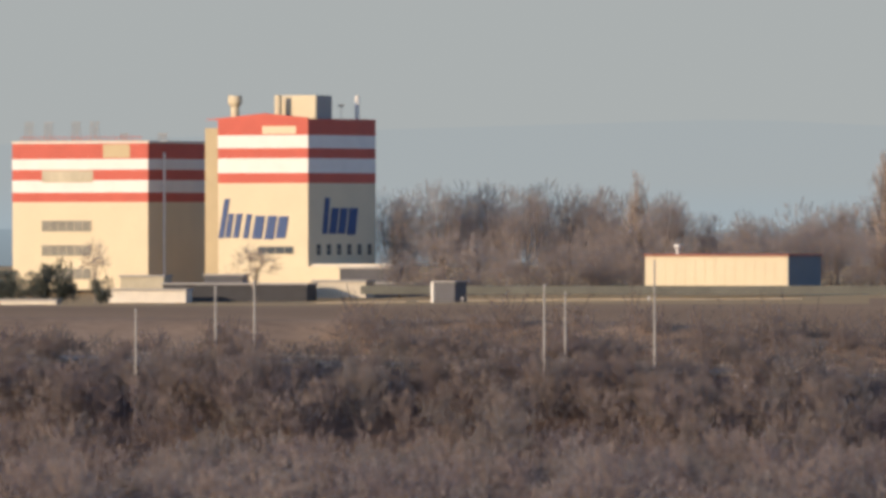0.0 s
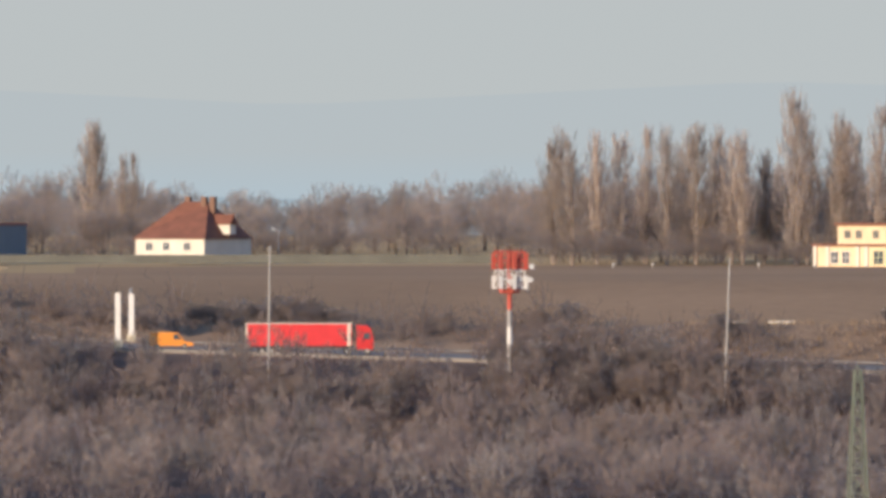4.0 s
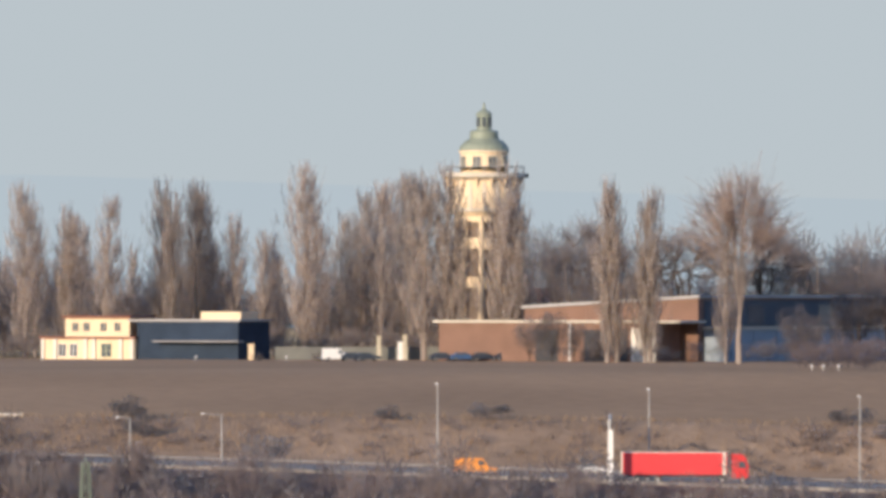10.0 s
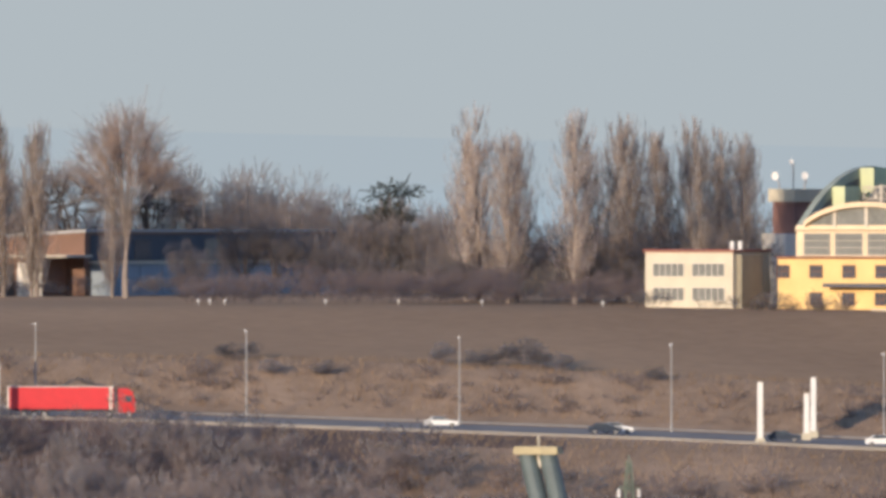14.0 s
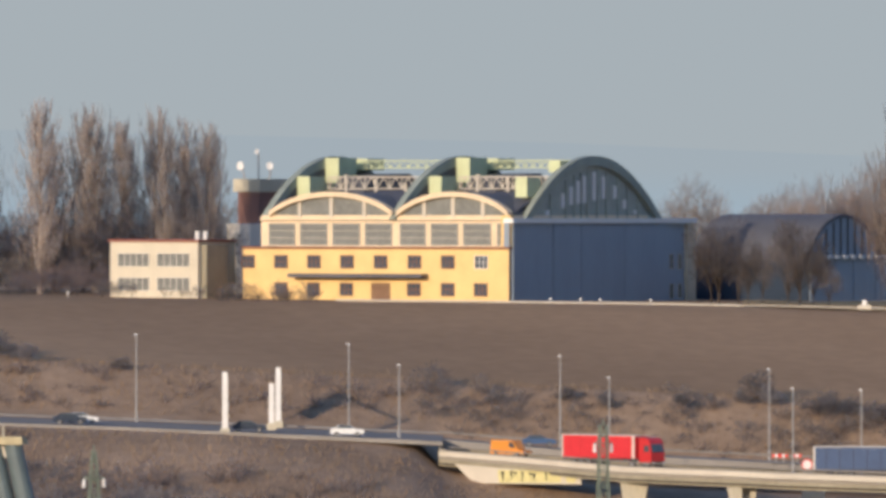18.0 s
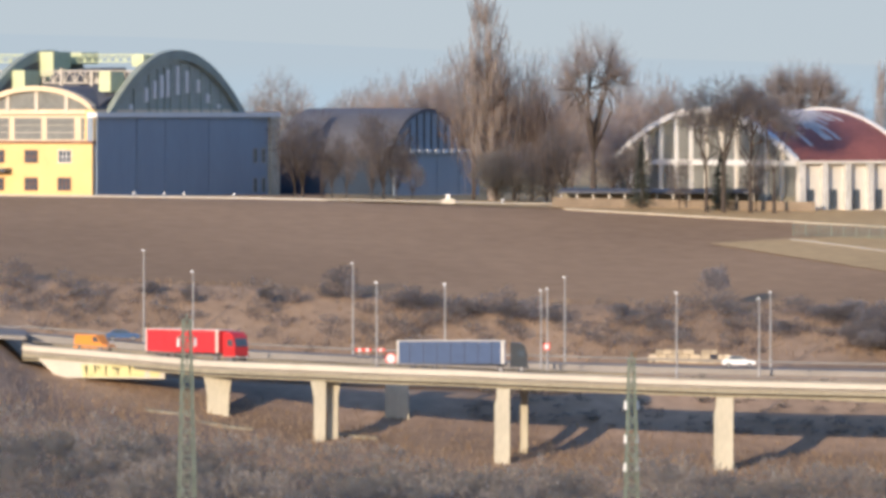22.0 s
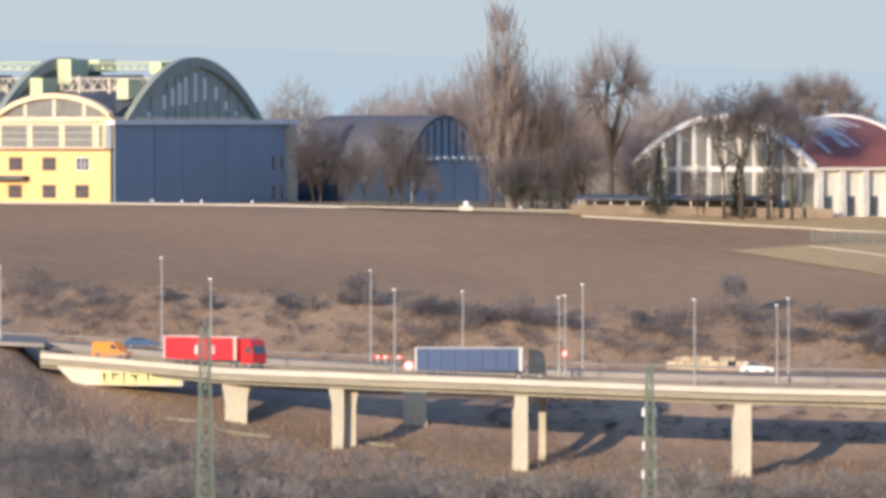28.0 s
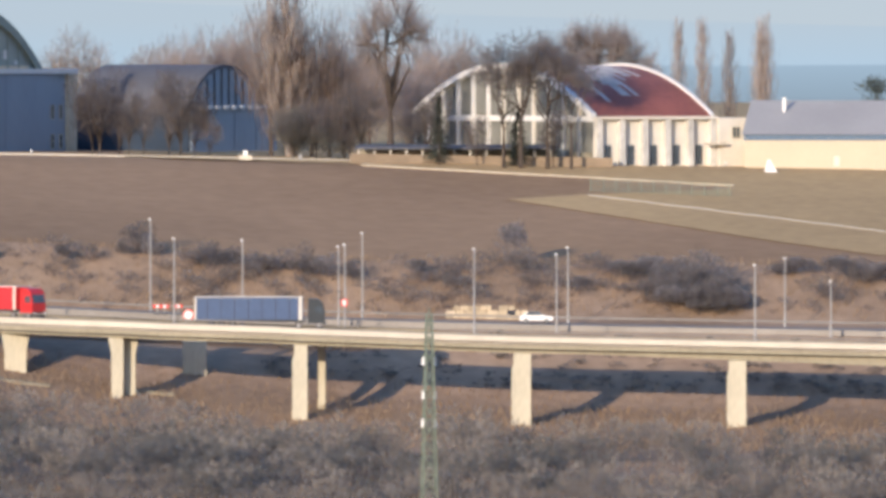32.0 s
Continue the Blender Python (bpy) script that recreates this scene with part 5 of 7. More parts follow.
    # the glazed gable in the end rib
    part("gable", G().prism(felt(27.2, 21.2, 8.0), -0.35, -0.1, "x"), mat("dark_gable_glass", (0.25, 0.29, 0.26), 0.3, 0.25, 0.4, 2, bump=0), ob, "glazed gable under the end arch")
    # solid white strips stand for bright sky glimpsed through the gable
    for k, (y, a, b) in enumerate(((10, .1, .3), (15, .25, .62), (17.7, .3, .7), (20, .3, .78), (22, .3, .86), (25.3, .35, .92), (28.4, .4, .86), (32.2, .45, .75), (35.4, .25, .5), (39, .15, .3))):
        y += 2.6
        top = 12.4 + 7.4 * (1 - ((y - 27.2) / 20.8) ** 2)
        part("gable_pane", G().box(-0.1, 0.06, y - 0.5, y + 0.5, 12.4 + (top - 12.4) * a, 12.4 + (top - 12.4) * b), WHITE, ob, "white strip painted for sky seen through the gable")
        part("mullion", G().box(-0.1, 0.1, y + 0.75, y + 0.95, 12.4, top - 0.3), GREENG, ob)
    # the door wall
    L = 61.2
    part("door_wall", G().box(-0.9, 0.0, 0.1, L, -1, Z(339)), GREYB, ob, "blue-grey sliding door wall")
    part("door_rail", G().box(-0.9, 0.7, 0.0, L + 0.3, Z(346), Z(337)), WHITE, ob, "pale rail above the doors")
    for y0, y1 in ((1.0, 13.7), (13.9, 22.8), (23.0, 37.3), (37.5, 52.0)):
        part("sliding_door", G().box(0.0, 0.25 if y0 < 12 else 0.4, y0, y1, -0.6, Z(349)), GREYB, ob, "blue-grey steel door leaf")
    for y in (2.2, 53.9, 56.7):
        for z in (Z(416), Z(470)):
            window(ob, pose(0.02, y, z, 0, 0, 90), 0.9, 2.0, 1, 2, CONC)
    part("corner_pier", G().box(-0.9, 0.5, L - 2.8, L + 0.2, -1, Z(347)), CONC, ob)


yellow_hangar()

# pale farm track along the far edge of the field
track = knots([-5260, -5040, -4900, -4720, -4400], [22, 18, 12, 11, 5])
strip("track", list(range(-5260, -4390, 20)), lambda u: range_at(u, track(u)) - 2, lambda u: range_at(u, track(u)) + 2, lambda u, r: land(u, r) + 0.2, mat("pale_earth", (0.42, 0.34, 0.24), 0.95, 0.45, 0.02, 0.4), 0.3, "pale earth track along the field", "track")

for a, b in ((-3125, -3085), (-3055, -3005)):
    strip("kerb", list(range(a, b + 1, 5)), 1356, 1357.2, lambda u, r: land(u, r) + 0.35, CONCP, 0.5, "pale concrete slabs at the field edge", "kerb")
street_lamp(-3920, 1850, -52, "street lamp behind the field", 0.8, base=land(-3920, 1850))

# ---- factory with red and white bands ----


def factory(name, u, r, turn, w, d, h, bands, label, k):
    """A tall block: bands of (top, bottom, material) below the roof edge on the front and side faces."""
    ob = thing(name, spot(u, r, turn, z=-0.2), label, "factory building")
    part("body", G().box(-w, 0, 0, d, -1, h - 0.3), CREAM, ob, "cream metal cladding")
    for a, b, m in bands:
        part("band", G().box(-w - 0.05, 0.05, -0.06, d, h - b, h - a), m, ob, "red cladding band" if m is RED else "white cladding band")
    return ob


def big_factory():
    k = 2150 / UNIT
    H = (503 - 208) * k
    bands = [(0.0, 29 * k, RED), (29 * k, 52 * k, WHITE), (52 * k, 70 * k, RED), (70 * k, 96 * k, WHITE), (96 * k, 114 * k, RED)]
    ob = factory("factory", -5273, 2150, -33, 22.8, 26.5, H, bands, "tall cream factory tower with red and white bands and blue lettering", k)
    part("corner_tower", G().box(-26.5, -22.8, 0.5, 20, -1, H - 16 * k), mat("beige_cladding", (0.45, 0.36, 0.22), 0.7, 0.08, 0.2, 2), ob, "beige stair tower")
    part("gable", G().prism([(-26, H - 0.2), (0, H - 0.2), (0, H + 0.2), (-11, H + 1.2), (-26, H - 0.1)], 0, 0.6), RED, ob)
    part("roof", G().box(-22.7, 0, 0.1, 26.4, H - 0.3, H), ROOFG, ob)
    part("sign_panel", G().box(-11.5, -3.0, -0.15, 0.0, H - 27 * k, H - 13 * k), CREAM, ob)
    # lettering stands as plain blue bars
    X = lambda q: (q - 545) * k / 0.839
    Y = lambda q: (q - 545) * k / 0.545
    Z = lambda q: (503 - q) * k
    for x0, x1, y0, y1 in ((386, 395, 350, 420), (398, 407, 376, 419), (412, 422, 376, 419), (430, 439, 377, 420), (446, 463, 380, 421), (468, 484, 380, 422), (488, 505, 381, 420)):
        lean = (y1 - y0) * 0.16
        part("sign_bar", G().prism([(X(x0), Z(y1)), (X(x1), Z(y1)), (X(x1 + lean), Z(y0)), (X(x0 + lean), Z(y0))], -0.2, 0.0), SIGN, ob, "leaning blue sign bar")
    for x0, x1, y0, y1 in ((570, 578, 348, 412), (582, 594, 366, 412), (598, 610, 366, 412), (614, 628, 366, 414)):
        part("sign_bar", G().prism([(Y(x0), Z(y1)), (Y(x1), Z(y1)), (Y(x1 + 5), Z(y0)), (Y(x0 + 5), Z(y0))], 0.0, 0.2, "x"), SIGN, ob, "leaning blue sign bar")
    window(ob, pose((488 - 545) * k / 0.839, -0.05, (503 - 441) * k), 9, 1.5, 4, 1, CONC)
    for y in (4, 8, 12, 16, 20, 24):
        window(ob, pose(0.02, y, (503 - 440) * k, 0, 0, 90), 1.6, 2.2, 1, 2, CONC)
    part("plant_house", G().box(-11.4, -2.0, 6, 12.4, H, H + 5.0), CREAM, ob, "cream rooftop plant room")
    # a thin grey sheet over the right side stands for its shade
    part("plant_house", G().box(-1.98, -1.85, 6.2, 12.2, H, H + 4.9), ROOFG, ob)
    part("chimney", G().lathe([(0.9, H - 0.5), (0.9, H + 2.5), (1.5, H + 3.5), (1.5, H + 5.0)], 12), CREAM, ob, "flared cream chimney", at=pose(-20.5, 3, 0))
    part("chimney", G().tube((-9.5, 3, H), (-9.5, 3, H + 5), 0.8, n=10), CREAM, ob)
    part("chimney", G().tube((-0.5, 20, H - 1), (-0.5, 20, H + 5), 0.5, n=10), WHITE, ob, "slim white chimney")
    part("dish", G().lathe([(0.1, 0), (0.6, 0.2), (0.8, 0.5)], 10), WHITE, ob, at=pose(-1, 14.5, H + 2.6))
    part("dish_pole", G().tube((-1, 14.5, H - 0.2), (-1, 14.5, H + 2.7), 0.08), GALV, ob)
    part("annex", G().box(-18, 16, -2.5, 1, -1, 4.0), CREAM, ob, "low cream annex")
    part("annex_roof", G().box(-4, 20, 1.2, 22, 4.0, 4.5), WALLW, ob)
    H2 = (503 - 250) * k
    bands = [(0, 28 * k, RED), (28 * k, 47 * k, WHITE), (47 * k, 66 * k, RED), (66 * k, 88 * k, WHITE), (88 * k, 105 * k, RED)]
    ob = factory("factory", -5556, 2170, -33, 34.8, 25, H2, bands, "wide cream factory block with red and white bands beside the tower", k)
    X = lambda q: (q - 262) * k / 0.839
    for y in (398, 442, 484):
        window(ob, pose(X(116), -0.08, (503 - y) * k), 12.5, 2.2, 6, 1, CONC, glass=mat("dusty_glass", (0.2, 0.19, 0.16), 0.35, 0.3, 0.5, 3, bump=0))
    part("louvre", G().box(X(72), X(164), -0.15, 0, (503 - 320) * k, (503 - 298) * k), CONC, ob, "grey louvre panel")
    part("louvre", G().box(X(182), X(230), -0.15, 0, (503 - 276) * k, (503 - 252) * k), mat("beige_panel", (0.5, 0.4, 0.24), 0.7, 0.08, 0.3, 2), ob, "beige panel")
    part("roof", G().box(-34.9, 0.3, -0.2, 25, H2 - 0.02, H2 + 0.5), WALLW, ob)
    part("downpipe", G().tube((0.25, 6, 0), (0.25, 6, H2 - 2), 0.3, n=8), WHITE, ob, "pale vertical pipe")
    for x in (40, 75, 125, 158, 212, 280):
        part("roof_aerial", truss(G(), X(x) - 1.2, X(x) + 1.2, 2, H2 + 0.4, H2 + (4.5 if x < 200 else 2), 2, 0.1), GALV, ob)
    part("railing", truss(G(), X(30), X(250), 0.6, H2 + 0.5, H2 + 1.4, 14, 0.05), RED, ob)
    # yard buildings in front
    def shed(x0, x1, y0, y1, m, r, d, lab, roof=ROOFG, name="shed"):
        kk = r / UNIT
        s = thing(name, spot((x0 + x1) / 2 - 5818, r, -12, z=height(y1 - 513, r) - 0.6), lab, "shed")
        w, h = (x1 - x0) * kk, (y1 - y0) * kk + 0.6
        part("wall", G().box(-w / 2, w / 2, 0, d, 0, h), m, s)
        part("roof", G().box(-w / 2 - 0.3, w / 2 + 0.3, -0.4, d + 0.3, h, h + 0.35), roof, s)
        return s
    shed(212, 290, 490, 514, CONC, 2030, 8, "low beige concrete shed")
    shed(190, 330, 514, 542, WALLW, 2010, 6, "low white wall building")
    shed(285, 545, 504, 536, DARK, 2020, 10, "long dark open shelter with a flat roof", ROOFG, "shelter")
    shed(360, 430, 488, 500, ROOF, 2040, 6, "small dark flat-roofed yard cabin")
    shed(552, 648, 499, 522, CONCP, 2030, 8, "low beige concrete yard building")
    shed(649, 790, 503, 524, ROOF, 2045, 8, "long low dark yard shed")
    shed(600, 700, 476, 500, ROOF, 2110, 8, "dark lean-to roof beside the factory tower")
    shed(0, 100, 532, 545, WALLW, 1930, 5, "long white steel yard container")


big_factory()


def small_sheds():
    # long cream shed on the plateau
    k = 1900 / UNIT
    ob = thing("warehouse", spot(-4424, 1900, -20, z=height(500 - 513, 1900)), "long cream metal shed with a blue-grey end wall", "shed")
    w, h = 254 * k / 0.94, 46 * k
    g = G().box(-w, 0, 0, 18, -2, h)
    part("wall", g, CREAM, ob)
    part("end_wall", G().box(-0.02, 0.12, 0.0, 18, -2, h), mat("blue_grey_cladding", (0.1, 0.14, 0.18), 0.6, 0.1, 0.3, 2), ob, "blue-grey end wall")
    part("roof", G().box(-w - 0.2, 0.3, -0.3, 18.2, h, h + 0.4), RUST, ob)
    for x in np.arange(-w + 2, 0, 2.0):
        part("panel_rib", G().box(x - 0.06, x + 0.06, -0.08, 0, -1, h), CREAM, ob)
    part("vent", G().tube((-w + 5, 4, h), (-w + 5, 4, h + 1.5), 0.3), WHITE, ob)
    part("vent_cap", G().lathe([(0.3, 0), (0.7, 0.3), (0.6, 0.8)], 10), WHITE, ob, at=pose(-w + 5, 4, h + 1.4))
    # low grey fence along the far field edge
    strip("fence", list(range(-5180, -3480, 30)), 1800, 1800.4, lambda u, r: height(-7, 1800), mat("fence_panels", (0.13, 0.13, 0.11), 0.8, 0.25, 0.2, 2), 1.5, "low grey-green fence along the far edge of the field", "fence", "structure")
    # gatehouse
    ob = thing("gatehouse", spot(-5030, 1700, -30, z=height(37, 1700)), "small dark hut with a white corner post", "hut")
    k = 1700 / UNIT
    part("wall", G().box(-2.2, 1.8, 0, 4, -1, 50 * k), ROOF, ob)
    part("post", G().box(-2.7, -2.2, -0.2, 0.4, -1, 50 * k + 0.2), WHITE, ob)
    part("roof", G().box(-2.6, 2.1, -0.3, 4.3, 50 * k, 50 * k + 0.25), ROOFG, ob)
    # red-roofed house
    k = 1830 / UNIT
    ob = thing("house", spot(-4173 + 122, 1830, -30, z=height(450 - 458, 1830)), "white house with a steep red tiled hipped roof", "house")
    w, d, h = 122 * k / 0.866, 17.0, 27 * k
    part("wall", G().box(-w, 0, 0, d, -1, h), WALLW, ob, "white rendered wall")
    a, b, t = -w * 0.5, -w * 0.42, h + 66 * k
    g = G().add([(-w - .4, -.4, h), (.4, -.4, h), (.4, d + .4, h), (-w - .4, d + .4, h), (a - 1.5, d * .45, t), (b + 1.5, d * .55, t)], [(0, 1, 5, 4), (1, 2, 5), (2, 3, 4, 5), (3, 0, 4), (3, 2, 1, 0)])
    part("roof", g, TILE, ob, "red clay tile roof")
    for x in (a - 1, b + 1.2, b + 3):
        part("chimney", G().box(x - 0.5, x + 0.5, d * .5 - .5, d * .5 + .5, t - 2.2, t + 0.9), BRICK, ob)
    dm = part("dormer", G().box(-1.5, 1.2, d * .42, d * .42 + 2.2, h + 0.8, h + 2.6), WALLW, ob, "white dormer")
    part("dormer_roof", G().prism([(d * .42 - .4, h + 2.6), (d * .42 + 2.6, h + 2.6), (d * .42 + 1.1, h + 4.4)], -3.5, 1.5, "x"), TILE, dm)
    for x in (-w * 0.8, -w * 0.55, -w * 0.25):
        window(ob, pose(x, -0.03, h * 0.5), 1.3, 1.4, 2, 1, WHITE)


small_sheds()


def hidden_house():
    ob = thing("house", spot(-2083, 1835, -8), "small house with a red tiled gable roof behind the poplars", "house")
    e, t = height(-90, 1835) - land(-2083, 1835), height(-114, 1835) - land(-2083, 1835)
    part("wall", G().box(-3.4, 3.4, 0, 8, -0.5, e), WALLW, ob, "pale rendered wall")
    part("roof", G().prism([(-0.5, e - 0.1), (8.5, e - 0.1), (8.5, e + 0.15), (4, t), (-0.5, e + 0.15)], -3.7, 3.7, "x"), mat("bright_roof_tiles", (0.26, 0.095, 0.075), 0.85, 0.2, 0.5, 6), ob, "bright red tile roof")
    part("chimney", G().box(1.2, 2.0, 4.4, 5.2, t - 1.0, t + 0.7), BRICK, ob)
    for x in (-2.4, 0.0, 2.4):
        window(ob, pose(x, -0.03, e - 1.4), 1.1, 1.4, 2, 1, WHITE)


hidden_house()


def water_tower():
    ob = thing("water_tower", spot(-2190, 1735, 0, z=-0.3), "tall cream water tower with a green domed lantern top", "water tower")
    # the infill's brown includes the shade that falls between the legs
    part("core", G().lathe([(4.3, 0), (4.0, 24.5)], 20), mat("shaded_infill", (0.16, 0.12, 0.09), 0.9, 0.2, 0.4, 3), ob, "brown infill between the legs, darkened for shade")
    for i in range(10):
        a = (i + 0.35) * math.pi / 5
        part("leg", G().tube((5.7 * math.cos(a), 5.7 * math.sin(a), -0.5), (4.7 * math.cos(a), 4.7 * math.sin(a), 25), 0.5, 0.42, 8), YELLOW2, ob, "cream concrete leg")
    for z, r, h in ((5.5, 5.35, 1.6), (12.6, 5.15, 1.8), (19.2, 4.95, 1.9), (23.8, 4.85, 1.2)):
        part("ring_beam", G().lathe([(4.2, z), (r, z), (r, z + h), (4.2, z + h)], 24), YELLOW2, ob)
    part("tank", G().lathe([(4.6, 24.6), (5.4, 25.2), (5.9, 26.5), (6.0, 31.0), (5.8, 31.2)], 28), YELLOW2, ob, "cream rendered tank")
    for i in range(16):
        a = i * math.pi / 8
        part("pilaster", G().box(-0.28, 0.28, -0.12, 0.2, 25.6, 30.6, 0.02), CONCP, ob, at=pose(5.98 * math.cos(a), 5.98 * math.sin(a), 0, 0, 0, math.degrees(a) + 90))
        part("bracket", G().prism([(-0.1, 29.6), (0.25, 29.6), (1.05, 31.3), (-0.1, 31.3)], -0.14, 0.14), YELLOW2, ob, at=pose(5.9 * math.cos(a + 0.2), 5.9 * math.sin(a + 0.2), 0, 0, 0, math.degrees(a + 0.2)))
    part("hoop", G().lathe([(5.9, 25.5), (6.15, 25.6), (6.15, 26.0), (5.9, 26.1)], 28), CONCP, ob)
    part("gallery", G().lathe([(5.9, 30.8), (6.9, 31.4), (7.1, 31.5), (7.1, 32.2), (4.0, 32.2)], 28), CONCP, ob, "projecting gallery")
    for i in range(20):
        a = i * math.pi / 10
        part("railing_post", G().tube((6.9 * math.cos(a), 6.9 * math.sin(a), 32.1), (6.9 * math.cos(a), 6.9 * math.sin(a), 33.3), 0.07, n=5), GALV, ob)
    part("railing", G().lathe([(6.85, 33.2), (6.97, 33.2), (6.97, 33.32), (6.85, 33.32)], 24), GALV, ob)
    part("drum", G().lathe([(4.05, 32.2), (4.05, 35.6), (4.35, 35.7), (4.3, 36.0)], 24), YELLOW2, ob, "cream upper drum")
    for a in (-108, -70, -150, -30):
        window(ob, pose(4.03 * math.cos(radians(a)), 4.03 * math.sin(radians(a)), 33.9, 0, 0, a + 90), 1.3, 2.1, 2, 2, CONC)
    copper = mat("green_copper", (0.24, 0.27, 0.2), 0.6, 0.2, 0.6, 4)
    part("dome", G().lathe([(4.3, 36.0), (4.0, 36.9), (3.2, 37.7), (2.5, 38.1), (2.4, 39.2), (2.0, 39.5), (1.4, 39.6)], 24), copper, ob, "green copper dome")
    lan = part("lantern", G().lathe([(1.25, 39.5), (1.25, 42.0), (1.45, 42.1), (1.1, 42.6), (0.3, 43.1), (0.12, 44.2)], 16), copper, ob, "green lantern")
    for i in range(8):
        a = i * math.pi / 4
        part("lantern_pane", G().box(-0.3, 0.3, -0.04, 0.04, 40.1, 41.7), GLASS, lan, at=pose(1.26 * math.cos(a), 1.26 * math.sin(a), 0, 0, 0, math.degrees(a) + 90))
    part("side_lamp", G().box(7.0, 7.6, -0.4, 0.2, 31.4, 32.1), DARK, ob)


water_tower()


def brick_hall():
    k = 1690 / UNIT
    ob = thing("brick_hall", spot(-1811, 1690, -27, z=height(13, 1690) - 0.3), "long red-brick hall with flat roofs and grey-blue doors", "hall")
    h, h2 = 111 * k, 92 * k
    w, d = 310 * k / 0.891, 462 * k / 0.454
    part("wall", G().prism([(-w, -1), (0, -1), (0, h), (-w, h2)], 0, d), BRICK, ob, "red brick wall")
    part("roof", G().prism([(-w - .4, h2), (0.4, h), (0.4, h + 0.5), (-w - .4, h2 + 0.5)], -0.4, d + 0.4), ROOFG, ob)
    part("annex", G().box(-w * 1.35, -w * 0.1, -9, -0.02, -1, 67 * k), BRICK, ob, "lower brick annex")
    part("annex_roof", G().box(-w * 1.38, 1.5, -9.5, -0.05, 67 * k, 67 * k + 0.4), CONCP, ob)
    part("door", G().box(-w * 0.24, -w * 0.1, -9.15, -8.95, -0.5, 58 * k), WALLW, ob, "white door panel")
    part("downpipe", G().tube((-w * 0.59, -9.2, 0), (-w * 0.59, -9.2, 66 * k), 0.22), WHITE, ob)
    for x in (0.42, 0.47, 0.7, 0.75, 0.3):
        part("opening", G().box(-w * x - 1.3, -w * x + 1.3, -9.12, -8.95, -0.5, 55 * k), DARK, ob, "dark doorway")
    part("lower_wall", G().box(-0.02, 4.0, 2, d - 4, -1, 55 * k), GREYB, ob, "blue-grey lower door wall")
    part("ledge", G().box(-0.02, 4.4, 1.5, d - 3.5, 55 * k, 60 * k), CONCP, ob)
    for y in np.arange(4, d - 6, 8.5):
        part("door_leaf", G().box(4.0, 4.15, y, y + 7.6, -0.5, 52 * k), GREYB, ob)
    # dark sheet over the brick carries the shade on this face
    part("cladding", G().box(0.0, 0.1, 2, d - 2, 61 * k, h - 0.4), mat("shade_dark_cladding", (0.06, 0.07, 0.085), 0.8, 0.25, 0.2, 2), ob, "dark upper cladding with the face's shade in its colour")
    for y in (d * 0.22, d * 0.5, d * 0.78):
        part("upper_window", G().box(0.1, 0.2, y - 3, y + 3, 64 * k, h - 1.2), GLASS, ob)


brick_hall()


# slate grey for shaded walls, the shade put into the colour
SHADE_SLATE = mat("shade_darkened_slate", (0.035, 0.05, 0.075), 0.95, 0.25, 0.3, 3)
SHADE_SLATE.node_tree.nodes["Principled BSDF"].inputs["Specular IOR Level"].default_value = 0.1


def cream_house():
    k = 1735 / UNIT
    ob = thing("house", spot(-2808, 1735, -25, z=height(10, 1735) - 0.3), "cream flat-roofed house with porches and a long grey wing", "house")
    c = 0.906
    X = lambda q: (q - 396) * k / c
    part("wall", G().box(X(230), 0, 0, 12, -1, 35 * k), YELLOW2, ob, "cream rendered wall")
    part("cornice", G().box(X(228), 0.3, -0.4, 12.2, 35 * k, 39 * k), TILE, ob)
    part("upper_wall", G().box(X(262), X(376), 2.5, 12, 39 * k, 72 * k), YELLOW2, ob)
    part("roof", G().box(X(258), X(380), 2, 12.5, 72 * k, 76 * k), TILE, ob)
    for x in (268, 288):
        window(ob, pose(X(x), -0.03, 15 * k), 1.3, 2.0, 2, 2, WHITE)
    window(ob, pose(X(346), -0.03, 15 * k), 1.8, 2.2, 2, 2, PALEG)
    for x in (280, 300, 330, 355):
        window(ob, pose(X(x), 2.47, 56 * k), 1.0, 1.3, 2, 1, CONC)
    for x in (234, 256, 310, 325, 372, 392):
        part("pilaster", G().box(X(x) - 0.3, X(x) + 0.3, -0.35, 0, -0.8, 35 * k), WALLW, ob)
    part("wing", G().box(0.02, 19, 1, 14, -1, 66 * k), SHADE_SLATE, ob, "slate-grey wing, darkened for its shade")
    part("wing_roof", G().box(-1.5, 19.4, 0.6, 14.3, 66 * k, 70 * k), ROOFG, ob)
    part("wing_block", G().box(11.5, 19, 2, 9, 70 * k, 74 * k + 0.9), YELLOW2, ob, "cream roof block")
    part("ledge", G().box(4, 20, -1.5, 1, 30 * k, 32 * k), ROOFG, ob)
    # white gate posts and low walls by the tower
    for u, w, h, m in ((-2602, 1.0, 2.6, YELLOW2), (-2338, 0.9, 3.0, WHITE), (-2376, 0.8, 4.0, CONC), (-2330, 0.8, 4.2, CONC)):
        s = thing("gate_post", spot(u, 1725, 0), "pale square gate post at the edge of the field", "post", "gate posts")
        part("shaft", G().box(-w / 2, w / 2, -w / 2, w / 2, -0.2, h, 0.05), m, s)
        part("cap", G().box(-w / 2 - .1, w / 2 + .1, -w / 2 - .1, w / 2 + .1, h, h + 0.2), m, s)
    strip("wall", list(range(-2560, -2130, 15)), 1728, 1728.5, lambda u, r: land(u, r) + 2.2, mat("grey_wall", (0.16, 0.16, 0.14), 0.9, 0.25, 0.3, 3), 2.6, "low grey garden wall by the tower", "wall")


cream_house()


